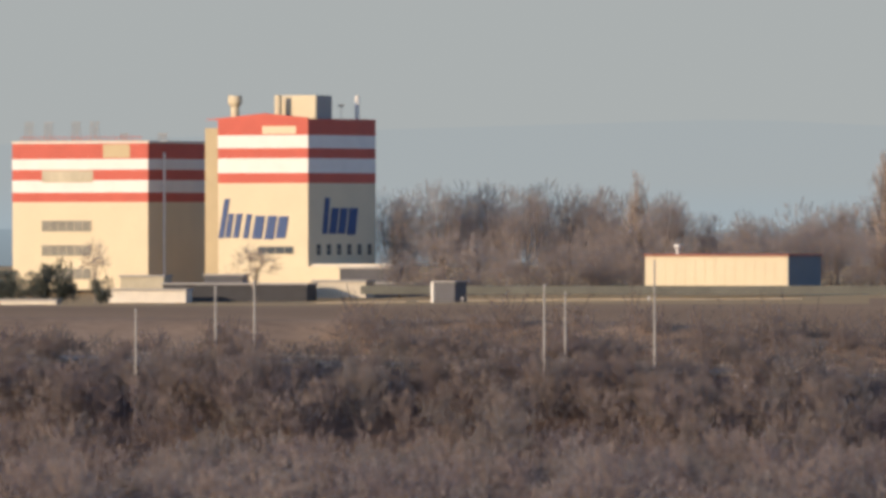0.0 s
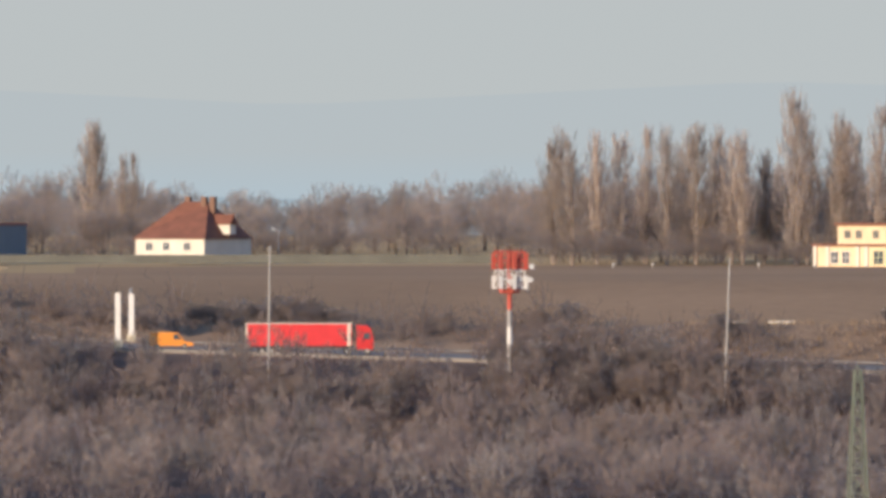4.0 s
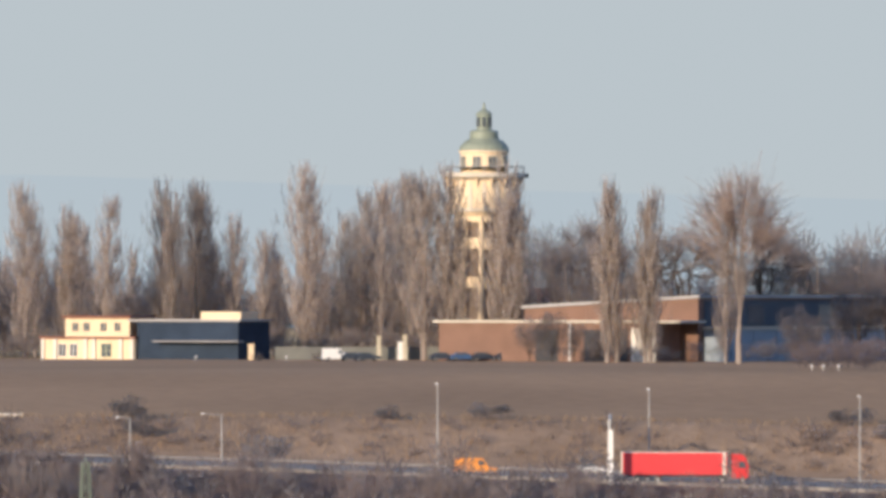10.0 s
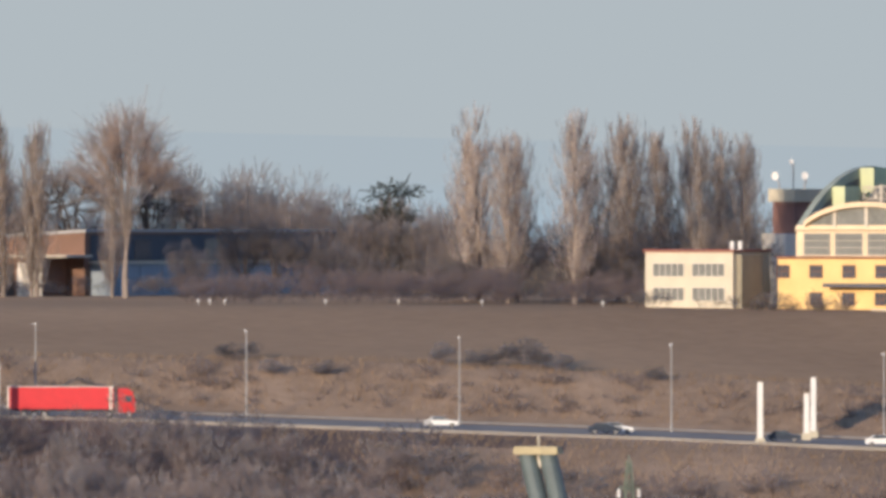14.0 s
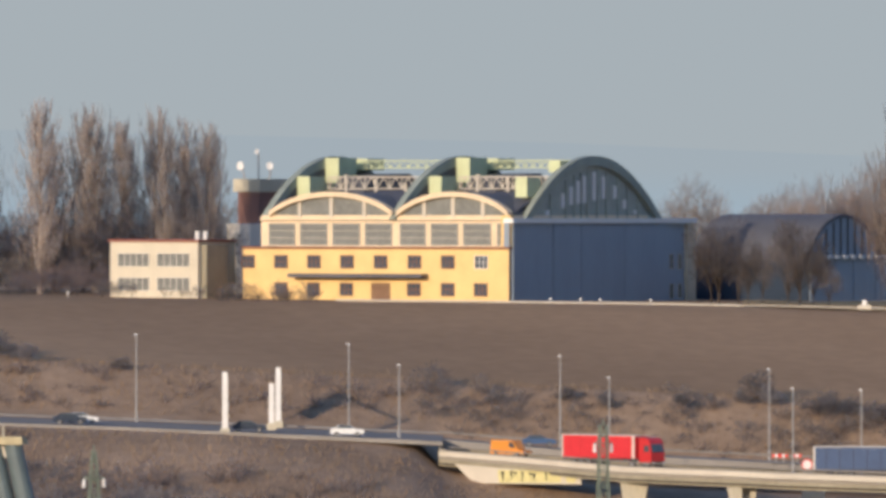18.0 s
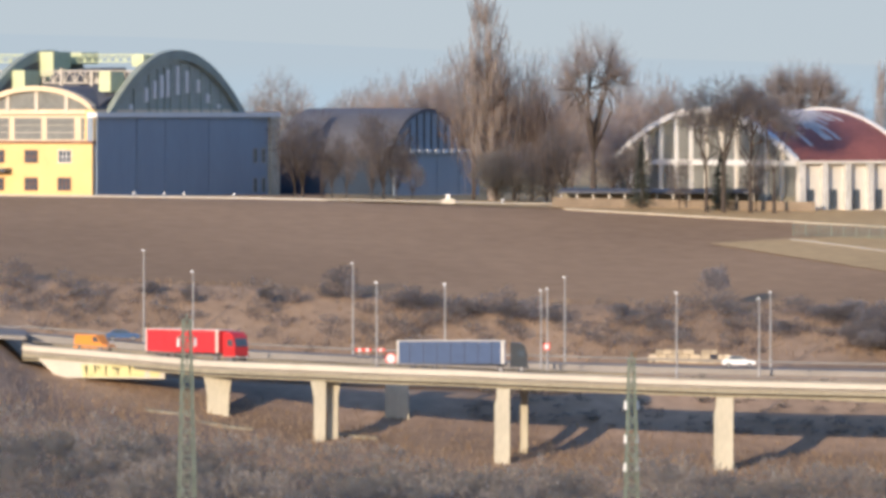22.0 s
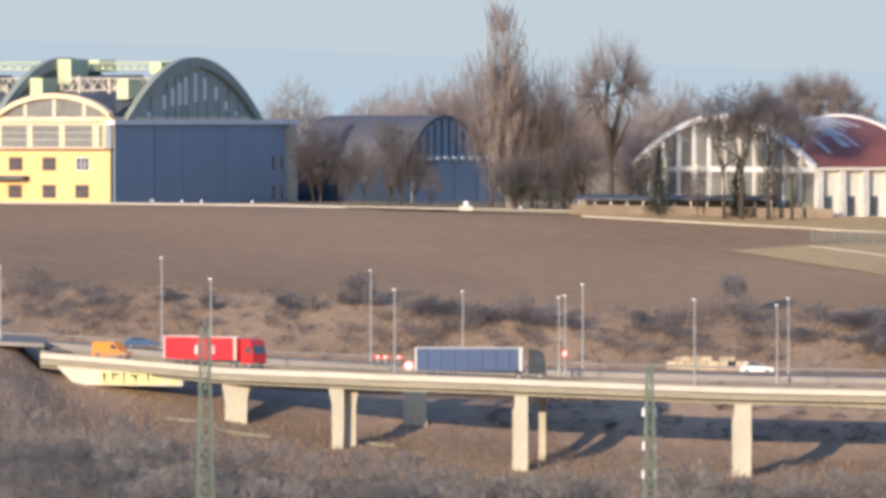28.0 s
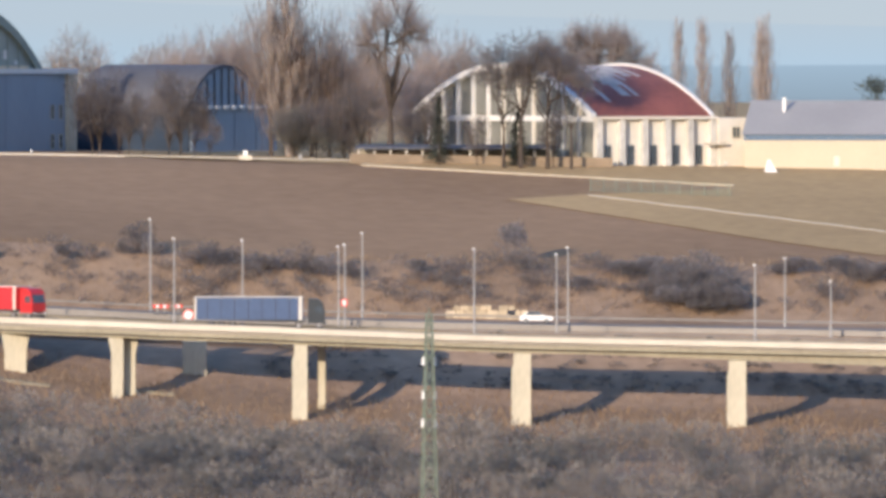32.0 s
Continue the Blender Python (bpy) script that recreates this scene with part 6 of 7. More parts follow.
def office_block():
    k = 1495 / UNIT
    ob = thing("office_block", spot(-664, 1495, -30, z=height(480 - 446.5, 1495) - 0.3), "two-storey cream office block with a flat roof", "building")
    c = 0.866
    w, h = 156 * k / c, 97 * k
    part("wall", G().box(-w, 0, 0, 11, -1, h), mat("cream_render", (0.6, 0.53, 0.4), 0.85, 0.12, 0.3, 3), ob, "cream rendered wall")
    part("roof", G().box(-w - .25, 0.25, -0.3, 11.2, h, h + 0.35), RUST, ob)
    # the wing is greyer than the front to show the side in shade
    part("wing", G().box(0.02, 0.9, 1, 7.5, -1, h - 0.4), OLDC, ob, "grey side wing, its shade put into the colour")
    X = lambda q: (q - 903) * k / c
    for x0, x1 in ((762, 816), (832, 888)):
        for z in (65, 22):
            window(ob, pose(X((x0 + x1) / 2), -0.03, z * k), (x1 - x0) * k / c, 22 * k, 5, 1, WALLW, glass=DUSTY)
    for x in (878, 892):
        part("flue", G().tube((X(x), 4, h), (X(x), 4, h + 1.6), 0.35), WHITE, ob)
    # brown block with dishes behind
    k = 1570 / UNIT
    ob = thing("radio_building", spot(-556, 1570, -35, z=-0.8), "red-brown block carrying white dishes behind the hangar", "building")
    h = (480 - 272) * k
    part("wall", G().box(-4.0, 0, 0, 8, -1, h - 2), mat("brown_brick", (0.2, 0.105, 0.085), 0.9, 0.2, 0.4, 4), ob)
    part("top_floor", G().box(-4.6, 0.4, -0.4, 8.4, h - 2, h), CONC, ob)
    part("annex", G().box(-4.0, 0.5, -3, 0, -1, h * 0.62), WALLW, ob)
    for x, z, s in ((-3.4, 2.0, 1), (2.2, 2.0, 0.9), (-0.3, 4.2, 0.6)):
        part("dish", G().lathe([(0.12, -0.15), (0.5 * s, 0.0), (0.68 * s, 0.25)], 12), WHITE, ob, "white dish", at=pose(x, 0, h + z, 90, 0, 0))
        part("mast", G().tube((x * 0.8, 0.2, h - 0.2), (x, 0.2, h + z), 0.12), GALV, ob)


office_block()


def grey_hangar():
    k = 1540 / UNIT
    ob = thing("hangar", spot(415, 1540, -27, z=height(62, 1540) - 0.3), "older blue-grey hangar with an arched roof among trees", "hangar")
    px, py = k / 0.891, k / 0.454
    L = 155 * py
    h = 101 * k
    # the neighbouring hangar's shadow on this wall is in its dark colour
    part("wall", G().box(-205 * px, 0, 0, L, -1, h), SHADE_SLATE, ob, "slate-grey wall, darkened for the shade on it")
    part("roof", G().arch(L * 0.41, L * 0.43, h - 1, 86 * k, 0.6, -205 * px, 0.2), ROOF, ob, "dark felt barrel roof")
    pts = [(L * .41 + L * .41 * math.sin(a) / math.sin(1.25), h - 1 + 82 * k * (math.cos(a) - math.cos(1.25)) / (1 - math.cos(1.25))) for a in np.linspace(-1.25, 1.25, 21)]
    part("gable", G().prism(pts, -0.3, 0.05, "x"), GREYB, ob)
    for i in range(1, 9):
        y = L * (.41 - .37 + .74 * i / 9)
        top = h - 1 + 79 * k * (1 - ((y - L * .41) / (L * .42)) ** 2)
        part("mullion", G().box(0.05, 0.2, y - 0.2, y + 0.2, h, top), DARK, ob)
    part("rail", G().box(-0.2, 0.6, 0, L, h - 0.4, h + 0.1), GREYB, ob)
    for i in range(9):
        part("bracket", G().box(0.6, 0.75, L * (0.08 + i * 0.095), L * (0.08 + i * 0.095) + 1.3, h - 0.5, h + 0.1), WHITE, ob, "white rail bracket")
    for y in np.arange(0.5, L - 3, L / 4):
        part("sliding_door", G().box(0.02, 0.2, y, y + L / 4 - 0.3, -0.5, h - 0.6), GREYB, ob)


grey_hangar()


STAINED = mat("stained_white_paint", (0.5, 0.48, 0.43), 0.8, 0.3, 0.5, 3, second=(0.64, 0.61, 0.55), streak=0.3)


def white_hangar():
    k = 1464 / UNIT
    ob = thing("hangar", spot(1131, 1464, -60, z=height(76, 1464) - 0.3), "white arched hangar with a red-oxide roof and glazed gable", "hangar")
    W, L = 330 * k / 0.5, 215 * k / 0.866
    h, top = 92 * k, 182 * k
    arc = lambda x, lift=0.0: h + lift + (top - h) * (1 - ((x + W / 2) / (W / 2)) ** 2)
    xs = np.linspace(-W, 0, 27)
    part("roof", G().curve([(a, arc(a) + 0.4) for a in xs], [(a, arc(a)) for a in xs], 0.3, L), RUST, ob, "red-oxide curved roof")
    worn = mat("worn_sheet_roof", (0.36, 0.32, 0.29), 0.7, 0.35, 0.15, 1.5, second=(0.5, 0.46, 0.43))
    rng = random.Random(11)
    for i in range(22):
        y0 = 0.02 + i * 0.036
        a, b = 4 + rng.randint(0, 3), int(np.interp(i, [0, 4, 6, 14, 21], [17, 19, 24, 23, 19])) + rng.randint(-2, 1)
        part("roof_patch", G().curve([(q, arc(q) + 0.46) for q in xs[a:b]], [(q, arc(q) + 0.41) for q in xs[a:b]], L * y0, L * (y0 + 0.032)), worn, ob, "pale worn sheet of the roof")
    for y in (0.0, L - 0.2):
        part("arch_rim", G().curve([(a, arc(a) + 0.8) for a in xs], [(a, arc(a) - 0.1) for a in xs], y - 0.3, y + (0.5 if y < 1 else 0.15)), WHITE, ob, "white arched rim")
    # the paler glazing here takes the haze into its colour
    part("gable", G().prism([(a, arc(a) - 0.1) for a in xs] + [(0, h * 0.35), (-W, h * 0.35)], 0.5, 0.8), DUSTY, ob, "glazed gable, glass paled for haze")
    part("gable_base", G().box(-W, 0, 0.2, 0.9, -1, h * 0.36), OLDC, ob)
    # mullions right of the middle are duller, to stand for the shade there
    for i, x in enumerate(np.linspace(-W, 0, 13)):
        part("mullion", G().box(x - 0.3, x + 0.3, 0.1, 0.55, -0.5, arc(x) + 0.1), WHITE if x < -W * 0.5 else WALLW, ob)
    part("transom", G().box(-W, 0, 0.05, 0.6, h * 0.95, h * 1.06), WHITE, ob)
    part("side_wall", G().box(-0.6, 0, 0.5, L, -1, h), WALLW, ob, "white side wall")
    for y in np.linspace(0.6, L - 0.6, 6):
        part("column", G().box(0.0, 0.9, y - 0.45, y + 0.45, -0.5, h), STAINED, ob, "stained white column")
    for y in np.linspace(0.6, L - 0.6, 6)[:-1]:
        part("bay_window", G().box(0.02, 0.15, y + 1.3, y + 2.3, h * 0.12, h * 0.5), GLASS, ob)
    part("eave", G().box(-0.4, 1.2, 0, L, h, h + 0.4), WALLW, ob)
    part("block", G().box(-6, 1.5, L, L + 5.2, -1, h + 0.2), WALLW, ob, "white end block")
    window(ob, pose(1.52, L + 2.8, h * 0.74, 0, 0, 90), 1.2, 1.5, 2, 1, CONC)
    part("balcony", G().box(1.2, 2.6, L - 2.5, L + 0.5, h * 0.5, h * 0.55), CONCP, ob)
    # long grey-roofed shed
    k = 1466 / UNIT
    ob = thing("warehouse", spot(1398, 1466, -6, z=height(303 - 224, 1466) - 0.3), "long cream shed with a grey roof and a blue eaves band", "shed")
    w, h = 520 * k, 58 * k
    part("wall", G().box(0, w, 0, 24, -2, h), mat("pale_cream_sheet", (0.5, 0.43, 0.31), 0.7, 0.06, 0.2, 2), ob, "cream wall")
    part("eaves_band", G().box(-0.1, w + .1, -0.15, 24, h, h + 10 * k), mat("blue_sheet", (0.045, 0.1, 0.18), 0.5, 0.1, 0.3, 2), ob, "blue eaves band")
    part("roof", G().prism([(-0.6, h + 10 * k), (12, h + 70 * k), (24.6, h + 10 * k)], -0.3, w + 0.3, "x"), ROOFG, ob, "grey sheet roof")
    part("chimney", G().tube((5, 8, h + 40 * k), (5, 8, h + 75 * k), 0.3), WHITE, ob)
    part("door", G().box(13, 13.8, -0.12, 0, 1.0, 2.4), WALLW, ob)


white_hangar()


# ---- vehicles ----


def wheel(parent, x, y, r=0.5):
    w = part("wheel", G().tube((0, -0.16, 0), (0, 0.16, 0), r, n=14), TYRE, parent, at=pose(x, y, r))
    part("rim", G().tube((0, -0.19, 0), (0, 0.19, 0), r * 0.55, n=10), GALV, w)


def lorry(u, r, turn, z, tarp, cab, label, trailer=13.4):
    ob = thing("lorry", spot(u, r, turn, z=z), label, "truck")
    part("box", G().box(-trailer, 0, -1.25, 1.25, 1.15, 3.95), tarp, ob, "red tarpaulin trailer" if tarp is TARPR else "blue tarpaulin trailer")
    part("trailer_frame", G().box(-trailer, 0.3, -1.1, 1.1, 0.85, 1.15), DARK, ob)
    part("top_rail", G().box(-trailer - .05, 0.05, -1.3, 1.3, 3.93, 4.03), WALLW, ob)
    part("end_frame", G().box(-trailer - .08, -trailer + .12, -1.28, 1.28, 1.1, 4.0), WALLW, ob)
    part("end_frame", G().box(-0.55, -0.15, -1.28, 1.28, 1.1, 4.0), WALLW, ob)
    for x in np.arange(-trailer + 1.5, -1, 1.7):
        part("strap", G().box(x - 0.04, x + 0.04, -1.27, 1.27, 1.0, 3.9), DARK if tarp is TARPB else tarp, ob)
    c = part("cab", G().prism([(0.6, 0.7), (2.75, 0.7), (2.75, 1.9), (2.45, 3.3), (1.9, 3.75), (0.6, 3.8)], -1.22, 1.22), cab, ob, "cab")
    part("windscreen", G().prism([(2.76, 1.95), (2.80, 1.95), (2.52, 3.0), (2.48, 3.0)], -1.05, 1.05), GLASS, c)
    part("side_window", G().box(1.5, 2.35, -1.25, -1.2, 2.0, 2.8), GLASS, c)
    part("bumper", G().box(2.6, 2.9, -1.22, 1.22, 0.35, 0.8), DARK, c)
    for y in (-0.9, 0.9):
        part("headlight", G().box(2.88, 2.93, y - 0.2, y + 0.2, 0.55, 0.75), WHITE, c)
    for x in (2.0, -0.6, -trailer + 2.0, -trailer + 3.3, -trailer + 4.6):
        for y in (-1.05, 1.05):
            wheel(ob, x, y)
    return ob


def car(u, r, turn, z, paint, label, van=False, length=4.3):
    ob = thing("van" if van else "car", spot(u, r, turn, z=z), label, "van" if van else "car")
    L = length / 2
    hh = 2.1 if van else 1.45
    part("body", G().prism([(-L, 0.35), (L, 0.35), (L, 0.85), (L * 0.55, 0.98), (-L, 1.0)], -0.88, 0.88), paint, ob)
    top = [(-L * 0.98, 0.98), (L * 0.62, 0.98), (L * 0.3, hh), (-L * 0.95, hh)] if van else [(-L * 0.85, 0.98), (L * 0.5, 0.98), (L * 0.12, hh), (-L * 0.55, hh)]
    cab = part("cabin", G().prism(top, -0.8, 0.8), paint, ob)
    g = [(p * 0.93 + 0.02, q * 0.93 + 0.09) for p, q in top]
    side = [(L * 0.12, 1.2), (L * 0.5, 1.2), (L * 0.3, hh - 0.25), (L * 0.12, hh - 0.25)] if van else [(p * 0.9, max(q, 1.05)) for p, q in g]
    part("window", G().prism(side, -0.815, 0.815), GLASS, cab)
    for x in (-L * 0.62, L * 0.62):
        for y in (-0.8, 0.8):
            wheel(ob, x, y, 0.32)
    for y in (-0.6, 0.6):
        part("headlight", G().box(L - 0.02, L + 0.03, y - 0.15, y + 0.15, 0.62, 0.78), WHITE, ob)
    return ob


CARW = mat("white_car_paint", (0.75, 0.74, 0.7), 0.3, 0.04, 1, 4, bump=0)
CARD = mat("dark_car_paint", (0.03, 0.04, 0.06), 0.3, 0.1, 1, 4, bump=0)
CARB = mat("blue_car_paint", (0.05, 0.1, 0.2), 0.3, 0.1, 1, 4, bump=0)
LORRY_RED = mat("red_cab_paint", (0.55, 0.03, 0.03), 0.35, 0.06, 1, 4, bump=0)
LORRY_DARK = mat("dark_cab_paint", (0.03, 0.035, 0.04), 0.35, 0.1, 1, 4, bump=0)
lorry(-1760, 1292.5, 0, road_z(-1760), TARPR, LORRY_RED, "red articulated lorry with a red tarpaulin trailer on the road")
lorry(-3790, 1292.5, 0, road_z(-3790), TARPR, LORRY_RED, "red articulated lorry half hidden by the scrub wood")
lorry(122, deck_r(122) + 5.5, -44, near_deck(122), TARPR, LORRY_RED, "red lorry with a pale stripe turning onto the bridge", 12.8)
lorry(617, deck_r(617) + 5.5, 0, near_deck(617), TARPB, LORRY_DARK, "lorry with a blue tarpaulin trailer and dark cab on the bridge")
for u in (-4110, -2205):
    car(u, 1293, 0, road_z(u), ORANGE, "orange works van following a red lorry", True, 5.6)
car(-110, deck_r(-110) + 5.5, -40, near_deck(-110), ORANGE, "orange van behind the red lorry", True, 5.6)
for u, r, p, lab in ((-400, 1293, CARW, "white car on the road"), (-574, 1293, CARD, "dark car on the road"), (-1180, 1300, CARW, "white car on the road"), (-870, 1300, CARW, "white car on the road"), (-890, 1296, CARD, "dark car on the road"), (-2000, 1318, CARW, "white car on the road"), (31, 1310, CARW, "white car on the far carriageway"), (1030, 1310, CARW, "white car on the far carriageway"), (-60, 1310, CARB, "blue car on the far carriageway")):
    car(u, r, 0, road_z(u), p, lab)
for u, p, lab in ((-2452, CARW, "white car parked behind the field"), (-2420, CARD, "dark car parked behind the field"), (-2398, CARD, "dark car parked behind the field"), (-2262, CARD, "dark car parked by the water tower"), (-2226, CARB, "blue car parked by the water tower"),
                  (-2190, CARD, "dark car parked by the water tower"), (-2150, CARD, "dark car parked by the water tower")):
    car(u, 1698, 12, land(u, 1698), p, lab, p is CARW, 4.6)

# ---- masts, gantries, pylons ----


def lattice(g, h, w0, w1, n, r=0.06, z0=0.0, faces=True):
    """A square lattice column."""
    for k in range(n):
        a, b = z0 + h * k / n, z0 + h * (k + 1) / n
        wa, wb = (w0 + (w1 - w0) * k / n) / 2, (w0 + (w1 - w0) * (k + 1) / n) / 2
        ca = [(-wa, -wa, a), (wa, -wa, a), (wa, wa, a), (-wa, wa, a)]
        cb = [(-wb, -wb, b), (wb, -wb, b), (wb, wb, b), (-wb, wb, b)]
        for i in range(4):
            g.tube(ca[i], cb[i], r, n=4).tube(ca[i], cb[(i + 1) % 4], r * 0.7, n=4).tube(ca[(i + 1) % 4], cb[i], r * 0.7, n=4).tube(cb[i], cb[(i + 1) % 4], r * 0.7, n=4)
    return g


def antenna_mast():
    u, r = -3511, 1268
    z0 = land(u, r)
    k = r / UNIT
    top = height(-15, r) - z0
    ob = thing("antenna_mast", spot(u, r, 20), "red and white antenna mast rising from the scrub", "antenna mast")
    lo = top - 74 * k
    for i in range(6):
        a, b = lo * i / 6, lo * (i + 1) / 6
        part("mast_section", G().tube((0, 0, a - (0.4 if i == 0 else 0)), (0, 0, b), 0.3, 0.3, 10), RED if i == 5 else WHITE if i % 2 else GALV, ob, "red section" if i == 5 else "")
    part("platform", G().lathe([(0.4, lo - 0.1), (1.3, lo), (1.5, lo + 0.5), (0.4, lo + 0.5)], 8), RED, ob, "red lower platform")
    h = 74 * k - 0.5
    part("cage", lattice(G(), h * 0.5, 2.9, 2.9, 2, 0.11, lo + 0.5), WHITE, ob, "white lattice cage")
    part("cage", lattice(G(), h * 0.5, 2.9, 2.9, 2, 0.12, lo + 0.5 + h * 0.5), RED, ob, "red lattice cage")
    for i, (x, y) in enumerate(((-1.7, -1.5), (1.7, -1.5), (0, -1.8), (1.8, 1.2), (-1.7, 1.2))):
        part("antenna_panel", G().box(x - 0.22, x + 0.22, y - 0.12, y + 0.12, lo + h * 0.62, lo + h * 1.05), RED, ob, "red antenna panel")
        part("antenna_panel", G().box(x - 0.2, x + 0.2, y - 0.12, y + 0.12, lo + h * 0.1, lo + h * 0.45), WHITE, ob, "white antenna panel")
    for x, z in ((2.3, 0.7), (2.1, 0.35), (-0.6, 0.3)):
        part("dish", G().lathe([(0.08, 0), (0.3, 0.08), (0.38, 0.2)], 10), WHITE, ob, "white dish", at=pose(x, -1.6, lo + h * z, 90, 0, 0))
    part("core", G().tube((0, 0, lo), (0, 0, lo + h + 0.4), 0.3, n=8), RED, ob)


antenna_mast()


def sign_post(u, r, v0, v1, w=0.75, d=0.5, label="pale steel gantry leg beside the road"):
    z0, z1 = height(v1, r), height(v0, r)
    ob = thing("gantry_leg", spot(u, r, 0, z=z0 - 0.5), label, "gantry", "sign gantries")
    part("leg", G().box(-w / 2, w / 2, -d / 2, d / 2, 0, z1 - z0 + 0.5, 0.04), WHITE, ob)
    part("foot", G().box(-w * 0.8, w * 0.8, -d, d, 0, 0.9), CONC, ob)
    return ob


def gantry(u, r0, r1, b0, b1, low, top):
    """A beam that runs away from the view over the road, with a sign board hung between the ranges b0 and b1."""
    z = road_z(u)
    p, q = place(u, r0, z + top), place(u, r1, z + top)
    ob = thing("sign_gantry", pose(*p), "galvanised gantry beam with a dark sign board over the road", "gantry", "sign gantries")
    l = (q - p).normalized()
    side = Vector((l.y, -l.x, 0)) * 0.1
    part("beam", G().tube((0, 0, -0.2), (q - p) + Vector((0, 0, -0.2)), 0.2, n=6), GALV, ob)
    part("far_leg", G().tube(q - p, (q - p) + Vector((0, 0, -top - 0.6)), 0.2, n=8), GALV, ob)
    vs = [l * (c - r0) + side * s + Vector((0, 0, z2)) for c in (b0, b1) for s in (-1, 1) for z2 in (low - top, 0.2)]
    part("sign_board", G().add(vs, [(0, 1, 3, 2), (4, 6, 7, 5), (0, 4, 5, 1), (2, 3, 7, 6), (0, 2, 6, 4), (1, 5, 7, 3)]), GALV, ob, "grey back of a sign board")
    for c in (b0 + 0.8, (b0 + b1) / 2, b1 - 0.8):
        part("hanger", G().tube(l * (c - r0) + Vector((0.2, 0, low - top)), l * (c - r0) + Vector((0.2, 0, 0.3)), 0.08, n=5), GALV, ob)


sign_post(-616, 1289.5, 170, 275)
sign_post(-534, 1289.5, 190, 266)
sign_post(-522, 1306, 162, 262)
gantry(-522, 1306, 1331, 1325.5, 1330.8, 2.8, 7.6)
sign_post(-4204, 1287, 60, 150)
sign_post(-4180, 1305, 62, 140)
gantry(-4182, 1305, 1334, 1326, 1333.5, 3.2, 7.0)
sign_post(-1966, 1288, 138, 284)
sign_post(-1968, 1327, 116, 270, 0.4)
gantry(-1967, 1288, 1327, 1311, 1321, 3.8, 7.8)


def pylon(u, r, v, w0, w1, arms, label, insul=True):
    z0 = land(u, r)
    h = height(v, r) - z0
    ob = thing("pylon", spot(u, r, 12), label, "pylon", "pylons in the valley")
    part("tower", lattice(G(), h, w0, w1, max(6, int(h / 1.8)), 0.075), PYLG, ob)
    part("peak", G().tube((0, 0, h), (0, 0, h + 0.6), 0.08, n=5), PYLG, ob)
    for z, l in arms:
        arm = part("crossarm", G().tube((-l, 0, z0 * 0 + h - z), (l, 0, h - z), 0.09, n=4).tube((-l, 0, h - z), (0, 0, h - z + 0.9), 0.06, n=4).tube((l, 0, h - z), (0, 0, h - z + 0.9), 0.06, n=4), PYLG, ob)
        for s in (-1, 1):
            part("insulator", G().tube((s * l * 0.9, 0, h - z - 0.9), (s * l * 0.9, 0, h - z), 0.2, 0.16, 6), WHITE, arm, "white insulator")
    return ob


pylon(-2895, 1082, 195, 2.4, 0.7, (), "slim green lattice pylon above the scrub")
pylon(-848, 1082, 308, 2.6, 0.4, ((3.0, 1.2), (6.2, 1.5)), "lattice pylon with short crossarms on the bank")
pylon(53, 1080, 262, 1.9, 0.8, ((2.0, 1.0),), "thin grey-green lattice pylon before the bridge")
pylon(840, 1080, 330, 1.7, 0.6, ((4.6, 0.7), (8.2, 0.7), (11.2, 0.75)), "green lattice pylon with white insulators before the bridge")


FLUE = mat("dark_grey_green_paint", (0.1, 0.13, 0.13), 0.5, 0.2, 0.4, 3)


def twin_flues():
    u, r = -1005, 1165
    z1 = height(295, r)
    z0 = land(u, r)
    h = z1 - z0
    ob = thing("twin_flue", spot(u, r, -15), "pair of dark green leaning pipes under a pale cap", "chimney")
    for x, dx in ((-1.5, 3.2), (0.9, 3.2)):
        part("pipe", G().tube((x + dx, 0, -0.5), (x, 0, h), 1.15, 1.05, 16), FLUE, ob, "dark grey-green pipe")
    part("cap", G().box(-2.9, 2.4, -1.3, 1.3, h - 0.1, h + 0.8, 0.1), mat("ochre_cap", (0.42, 0.35, 0.2), 0.7, 0.2, 0.8, 4), ob, "ochre cap")
    part("vent", G().tube((-0.2, 0, h + 0.7), (-0.2, 0, h + 2.0), 0.14), CONC, ob)
    part("brace", G().box(-1.6, 1.0, -0.2, 0.2, h - 1.6, h - 0.2), CONCP, ob)


twin_flues()


# ---- road works and small things ----


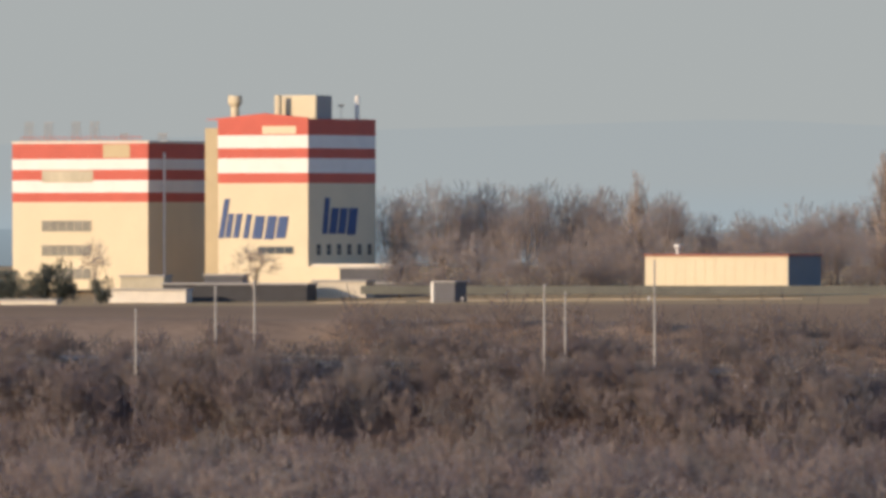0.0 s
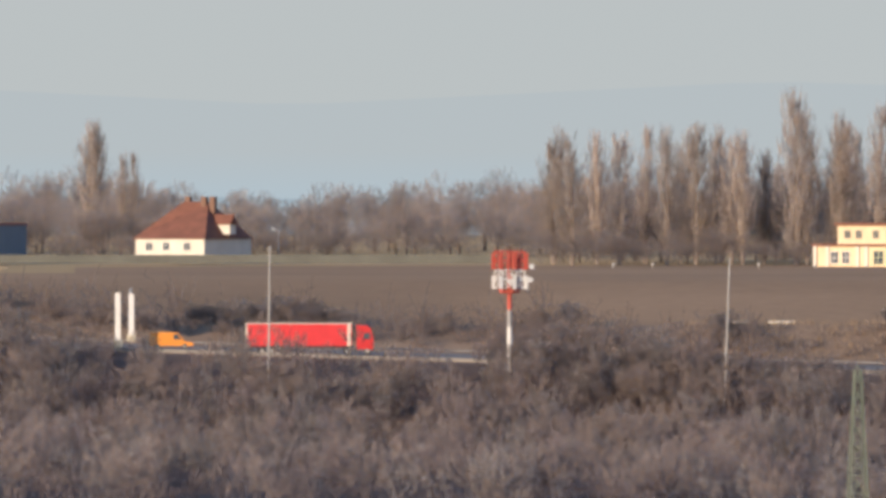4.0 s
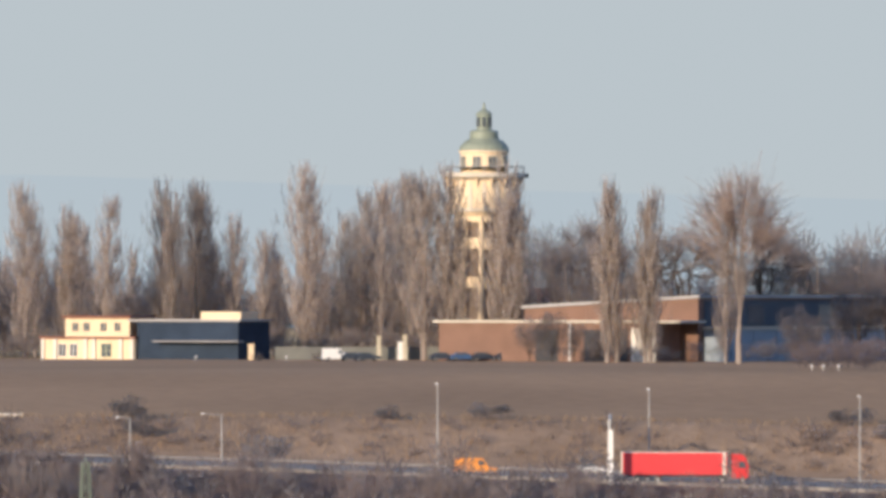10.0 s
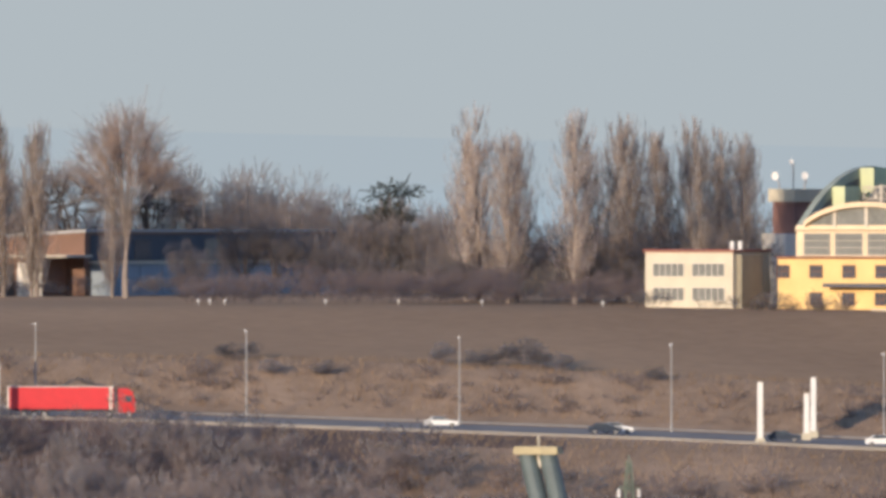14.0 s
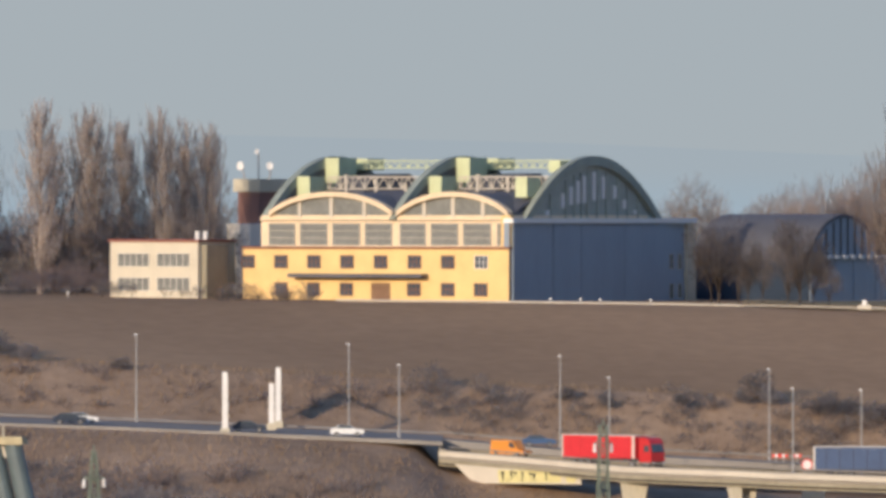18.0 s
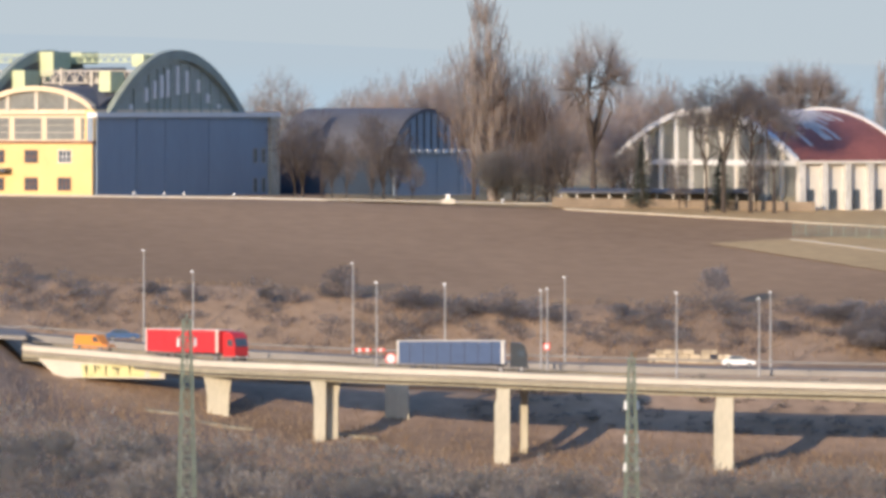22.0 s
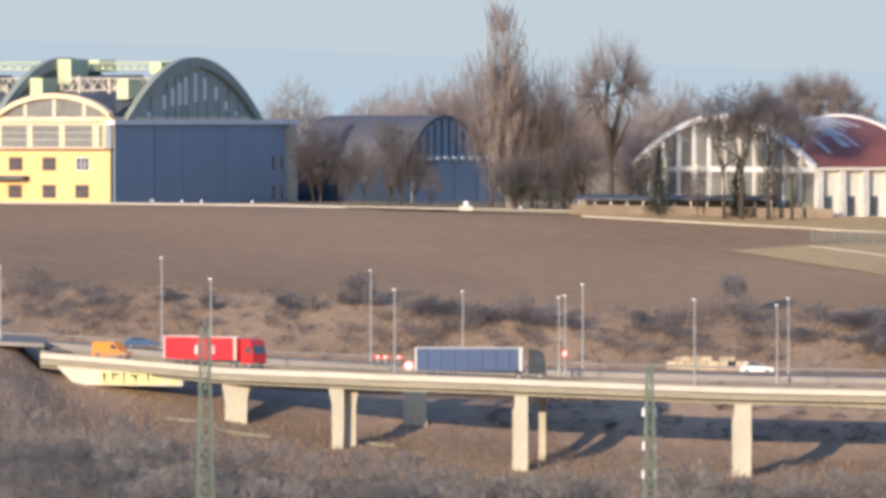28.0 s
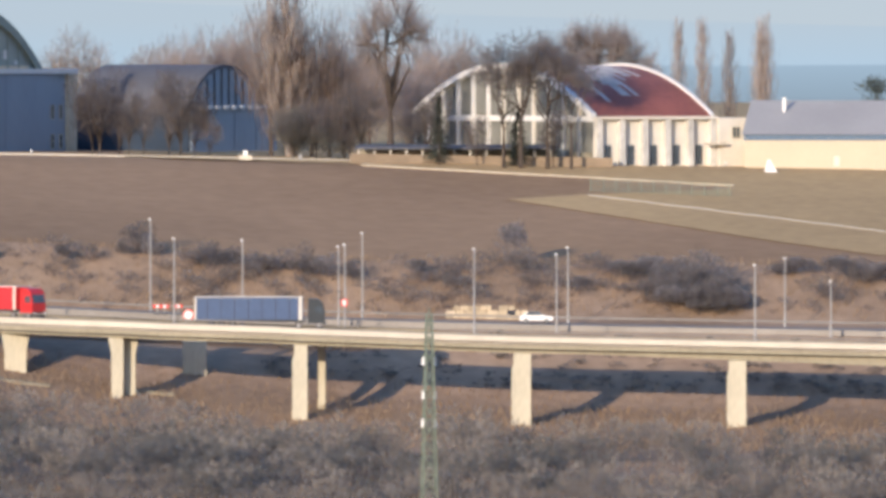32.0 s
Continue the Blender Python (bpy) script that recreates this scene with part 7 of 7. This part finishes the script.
def warning_trailer():
    u = 414
    r = 1298
    z = road_z(u)
    redlamp = mat("red_lamp", (0.8, 0.05, 0.03), 0.4, 0.05, 1, 3, bump=0)
    ob = thing("warning_sign", spot(u, deck_r(u) + 10.5, 0, z=near_deck(u)), "round white and red roadworks sign on a stand", "road sign")
    part("stand", G().tube((-0.4, 0, 0), (0, 0, 1.1), 0.06).tube((0.4, 0, 0), (0, 0, 1.1), 0.06), GALV, ob)
    part("disc", G().tube((0, -0.06, 1.1), (0, 0.0, 1.1), 0.55, n=20), WHITE, ob, "white disc")
    part("ring", G().tube((0, -0.04, 1.1), (0, 0.02, 1.1), 0.7, n=20), redlamp, ob, "red rim")
    for du, lab in ((-55, 1), (-42, 1), (-18, 1), (22, 1), (30, 1)):
        b = thing("road_barrier", spot(u + du, r + 2, 0, z=z), "red and white road barrier", "barrier", "roadworks barriers")
        part("board", G().box(-0.55, 0.55, -0.05, 0.05, 0.9, 1.3), redlamp, b)
        part("stripe", G().box(-0.2, 0.2, -0.07, 0.07, 0.92, 1.28), WHITE, b)
        part("post", G().box(-0.06, 0.06, -0.06, 0.06, 0, 1.0), GALV, b)
        part("foot", G().box(-0.4, 0.4, -0.25, 0.25, 0, 0.12), TYRE, b)
    b = thing("road_sign", spot(690, 1299, 0, z=road_z(690)), "small red and white road sign", "road sign")
    part("post", G().tube((0, 0, 0), (0, 0, 2.6), 0.06), GALV, b)
    part("plate", G().box(-0.4, 0.4, -0.05, 0.0, 1.8, 2.7), redlamp, b)
    part("panel", G().box(-0.25, 0.25, -0.07, -0.02, 1.95, 2.55), WHITE, b)


warning_trailer()

for u, v in ((-5000, -5), (-4670, -14), (-3327, 9), (-3258, 8), (-3070, 12), (-2970, 10), (-2700, 8), (-2540, 10), (-2420, 6), (-2063, 8), (-1610, 5), (-1590, 8), (-1563, 8), (-1385, 8), (-1256, 6), (-1108, 12), (-894, 16), (-640, 20)):
    r = 1500 if u > -1700 else 1700
    b = thing("field_marker", spot(u, r, 0), "small white marker light on the field edge", "marker", "field markers")
    part("post", G().tube((0, 0, -0.2), (0, 0, 0.7), 0.12, n=6), GALV, b)
    part("lamp", G().lathe([(0.14, 0.6), (0.24, 0.75), (0.16, 0.95)], 8), WHITE, b)
for u, v in ((-40, 38), (13, 42), (48, 42), (137, 38), (513, 50), (612, 50), (1140, 75), (1200, 90), (1365, 120), (1560, 130), (1130, 100)):
    b = thing("field_marker", spot(u, 1468, 0), "small white marker light before the hangars", "marker", "field markers")
    part("post", G().tube((0, 0, -0.2), (0, 0, 0.7), 0.1, n=6), GALV, b)
    part("lamp", G().lathe([(0.14, 0.6), (0.24, 0.75), (0.16, 0.95)], 8), WHITE, b)
b = thing("concrete_block", spot(515, 1466, 0), "pale concrete block at the field edge", "block")
part("slab", G().box(-1.0, 1.0, -0.5, 0.5, -0.2, 0.8, 0.05), CONCP, b)
part("cap", G().box(-0.35, 0.35, -0.3, 0.3, 0.8, 1.5, 0.05), WHITE, b)


def retaining_wall():
    ob = thing("retaining_wall", spot(940, 1329, 0, z=height(342, 1329)), "weathered cream stone wall in the bank", "wall")
    rng = random.Random(4)
    k = 1336 / UNIT
    for row in range(3):
        x = -70 * k
        while x < 70 * k:
            w = rng.uniform(0.7, 1.6)
            if rng.random() < 0.9 - 0.12 * row:
                z = row * 0.62
                part("stone", G().box(x, x + w - 0.06, rng.uniform(-0.12, 0.06), 1.4, z, z + 0.57, 0.04), mat_stone, ob)
            x += w


mat_stone = mat("cream_stone", (0.45, 0.36, 0.24), 0.9, 0.25, 0.6, 4, per_object=0.25)
retaining_wall()


def mesh_fence(u0, u1, r0, r1, h, label):
    ob = thing("fence", Matrix.Identity(4), label, "fence")
    n = max(2, int(abs(u1 - u0) / 22))
    top = []
    for i in range(n + 1):
        u, r = u0 + (u1 - u0) * i / n, r0 + (r1 - r0) * i / n
        z = land(u, r)
        part("post", G().tube((0, 0, -0.2), (0, 0, h), 0.07, n=5), PYLG, ob, at=pose(*place(u, r, z)))
        top.append(place(u, r, z))
    for j in range(6):
        g = G()
        for a, b in zip(top, top[1:]):
            g.tube(a + Vector((0, 0, h * (j + 0.8) / 6)), b + Vector((0, 0, h * (j + 0.8) / 6)), 0.045, n=4)
        part("rail", g, PYLG, ob)


mesh_fence(1126, 1372, 1432, 1428, 1.9, "grey steel fence on the grass by the white hangar")
strip("wall", list(range(700, 1170, 15)), 1462, 1462.5, lambda u, r: land(u, r) + 1.3, mat("brown_wall", (0.24, 0.18, 0.12), 0.9, 0.25, 0.3, 3), 1.8, "low brown wall before the white hangar", "wall")
strip("guard_rail", list(range(-6400, -235, 20)), 1306.5, 1306.75, lambda u, r: road_z(u) + 0.8, mat("dull_steel", (0.22, 0.21, 0.2), 0.6, 0.2, 0.2, 3), 0.2, "dull steel central guard rail", "guard rail")

# low shelter and a covered shape by the white hangar
ob = thing("shelter", spot(885, 1466, -8), "long low dark-roofed shelter with white stalls", "shelter")
part("roof", G().prism([(-0.6, 2.2), (4.6, 2.7), (4.6, 2.9), (-0.6, 2.45)], -14.5, 14.5, "x"), ROOF, ob, "dark flat roof")
for x in np.linspace(-14, 14, 13):
    part("post", G().box(x - 0.1, x + 0.1, 0, 0.2, -0.3, 2.3), WALLW, ob)
part("back_wall", G().box(-14.3, 14.3, 4.2, 4.4, -0.3, 2.6), OLDC, ob)
ob = thing("tarpaulin", spot(1445, 1458, 0), "white triangular tarpaulin cover on the grass", "cover")
part("sheet", G().add([(-1.1, -0.6, -0.3), (1.2, -0.5, -0.3), (1.1, 0.7, -0.3), (-1.0, 0.7, -0.3), (-0.5, 0, 1.9), (-0.2, 0.1, 2.0)], [(0, 1, 5, 4), (1, 2, 5), (2, 3, 4, 5), (3, 0, 4), (3, 2, 1, 0)]), WHITE, ob)
part("rope", G().tube((0.6, -0.6, 0.7), (1.6, -1.0, -0.3), 0.03, n=4), DARK, ob)
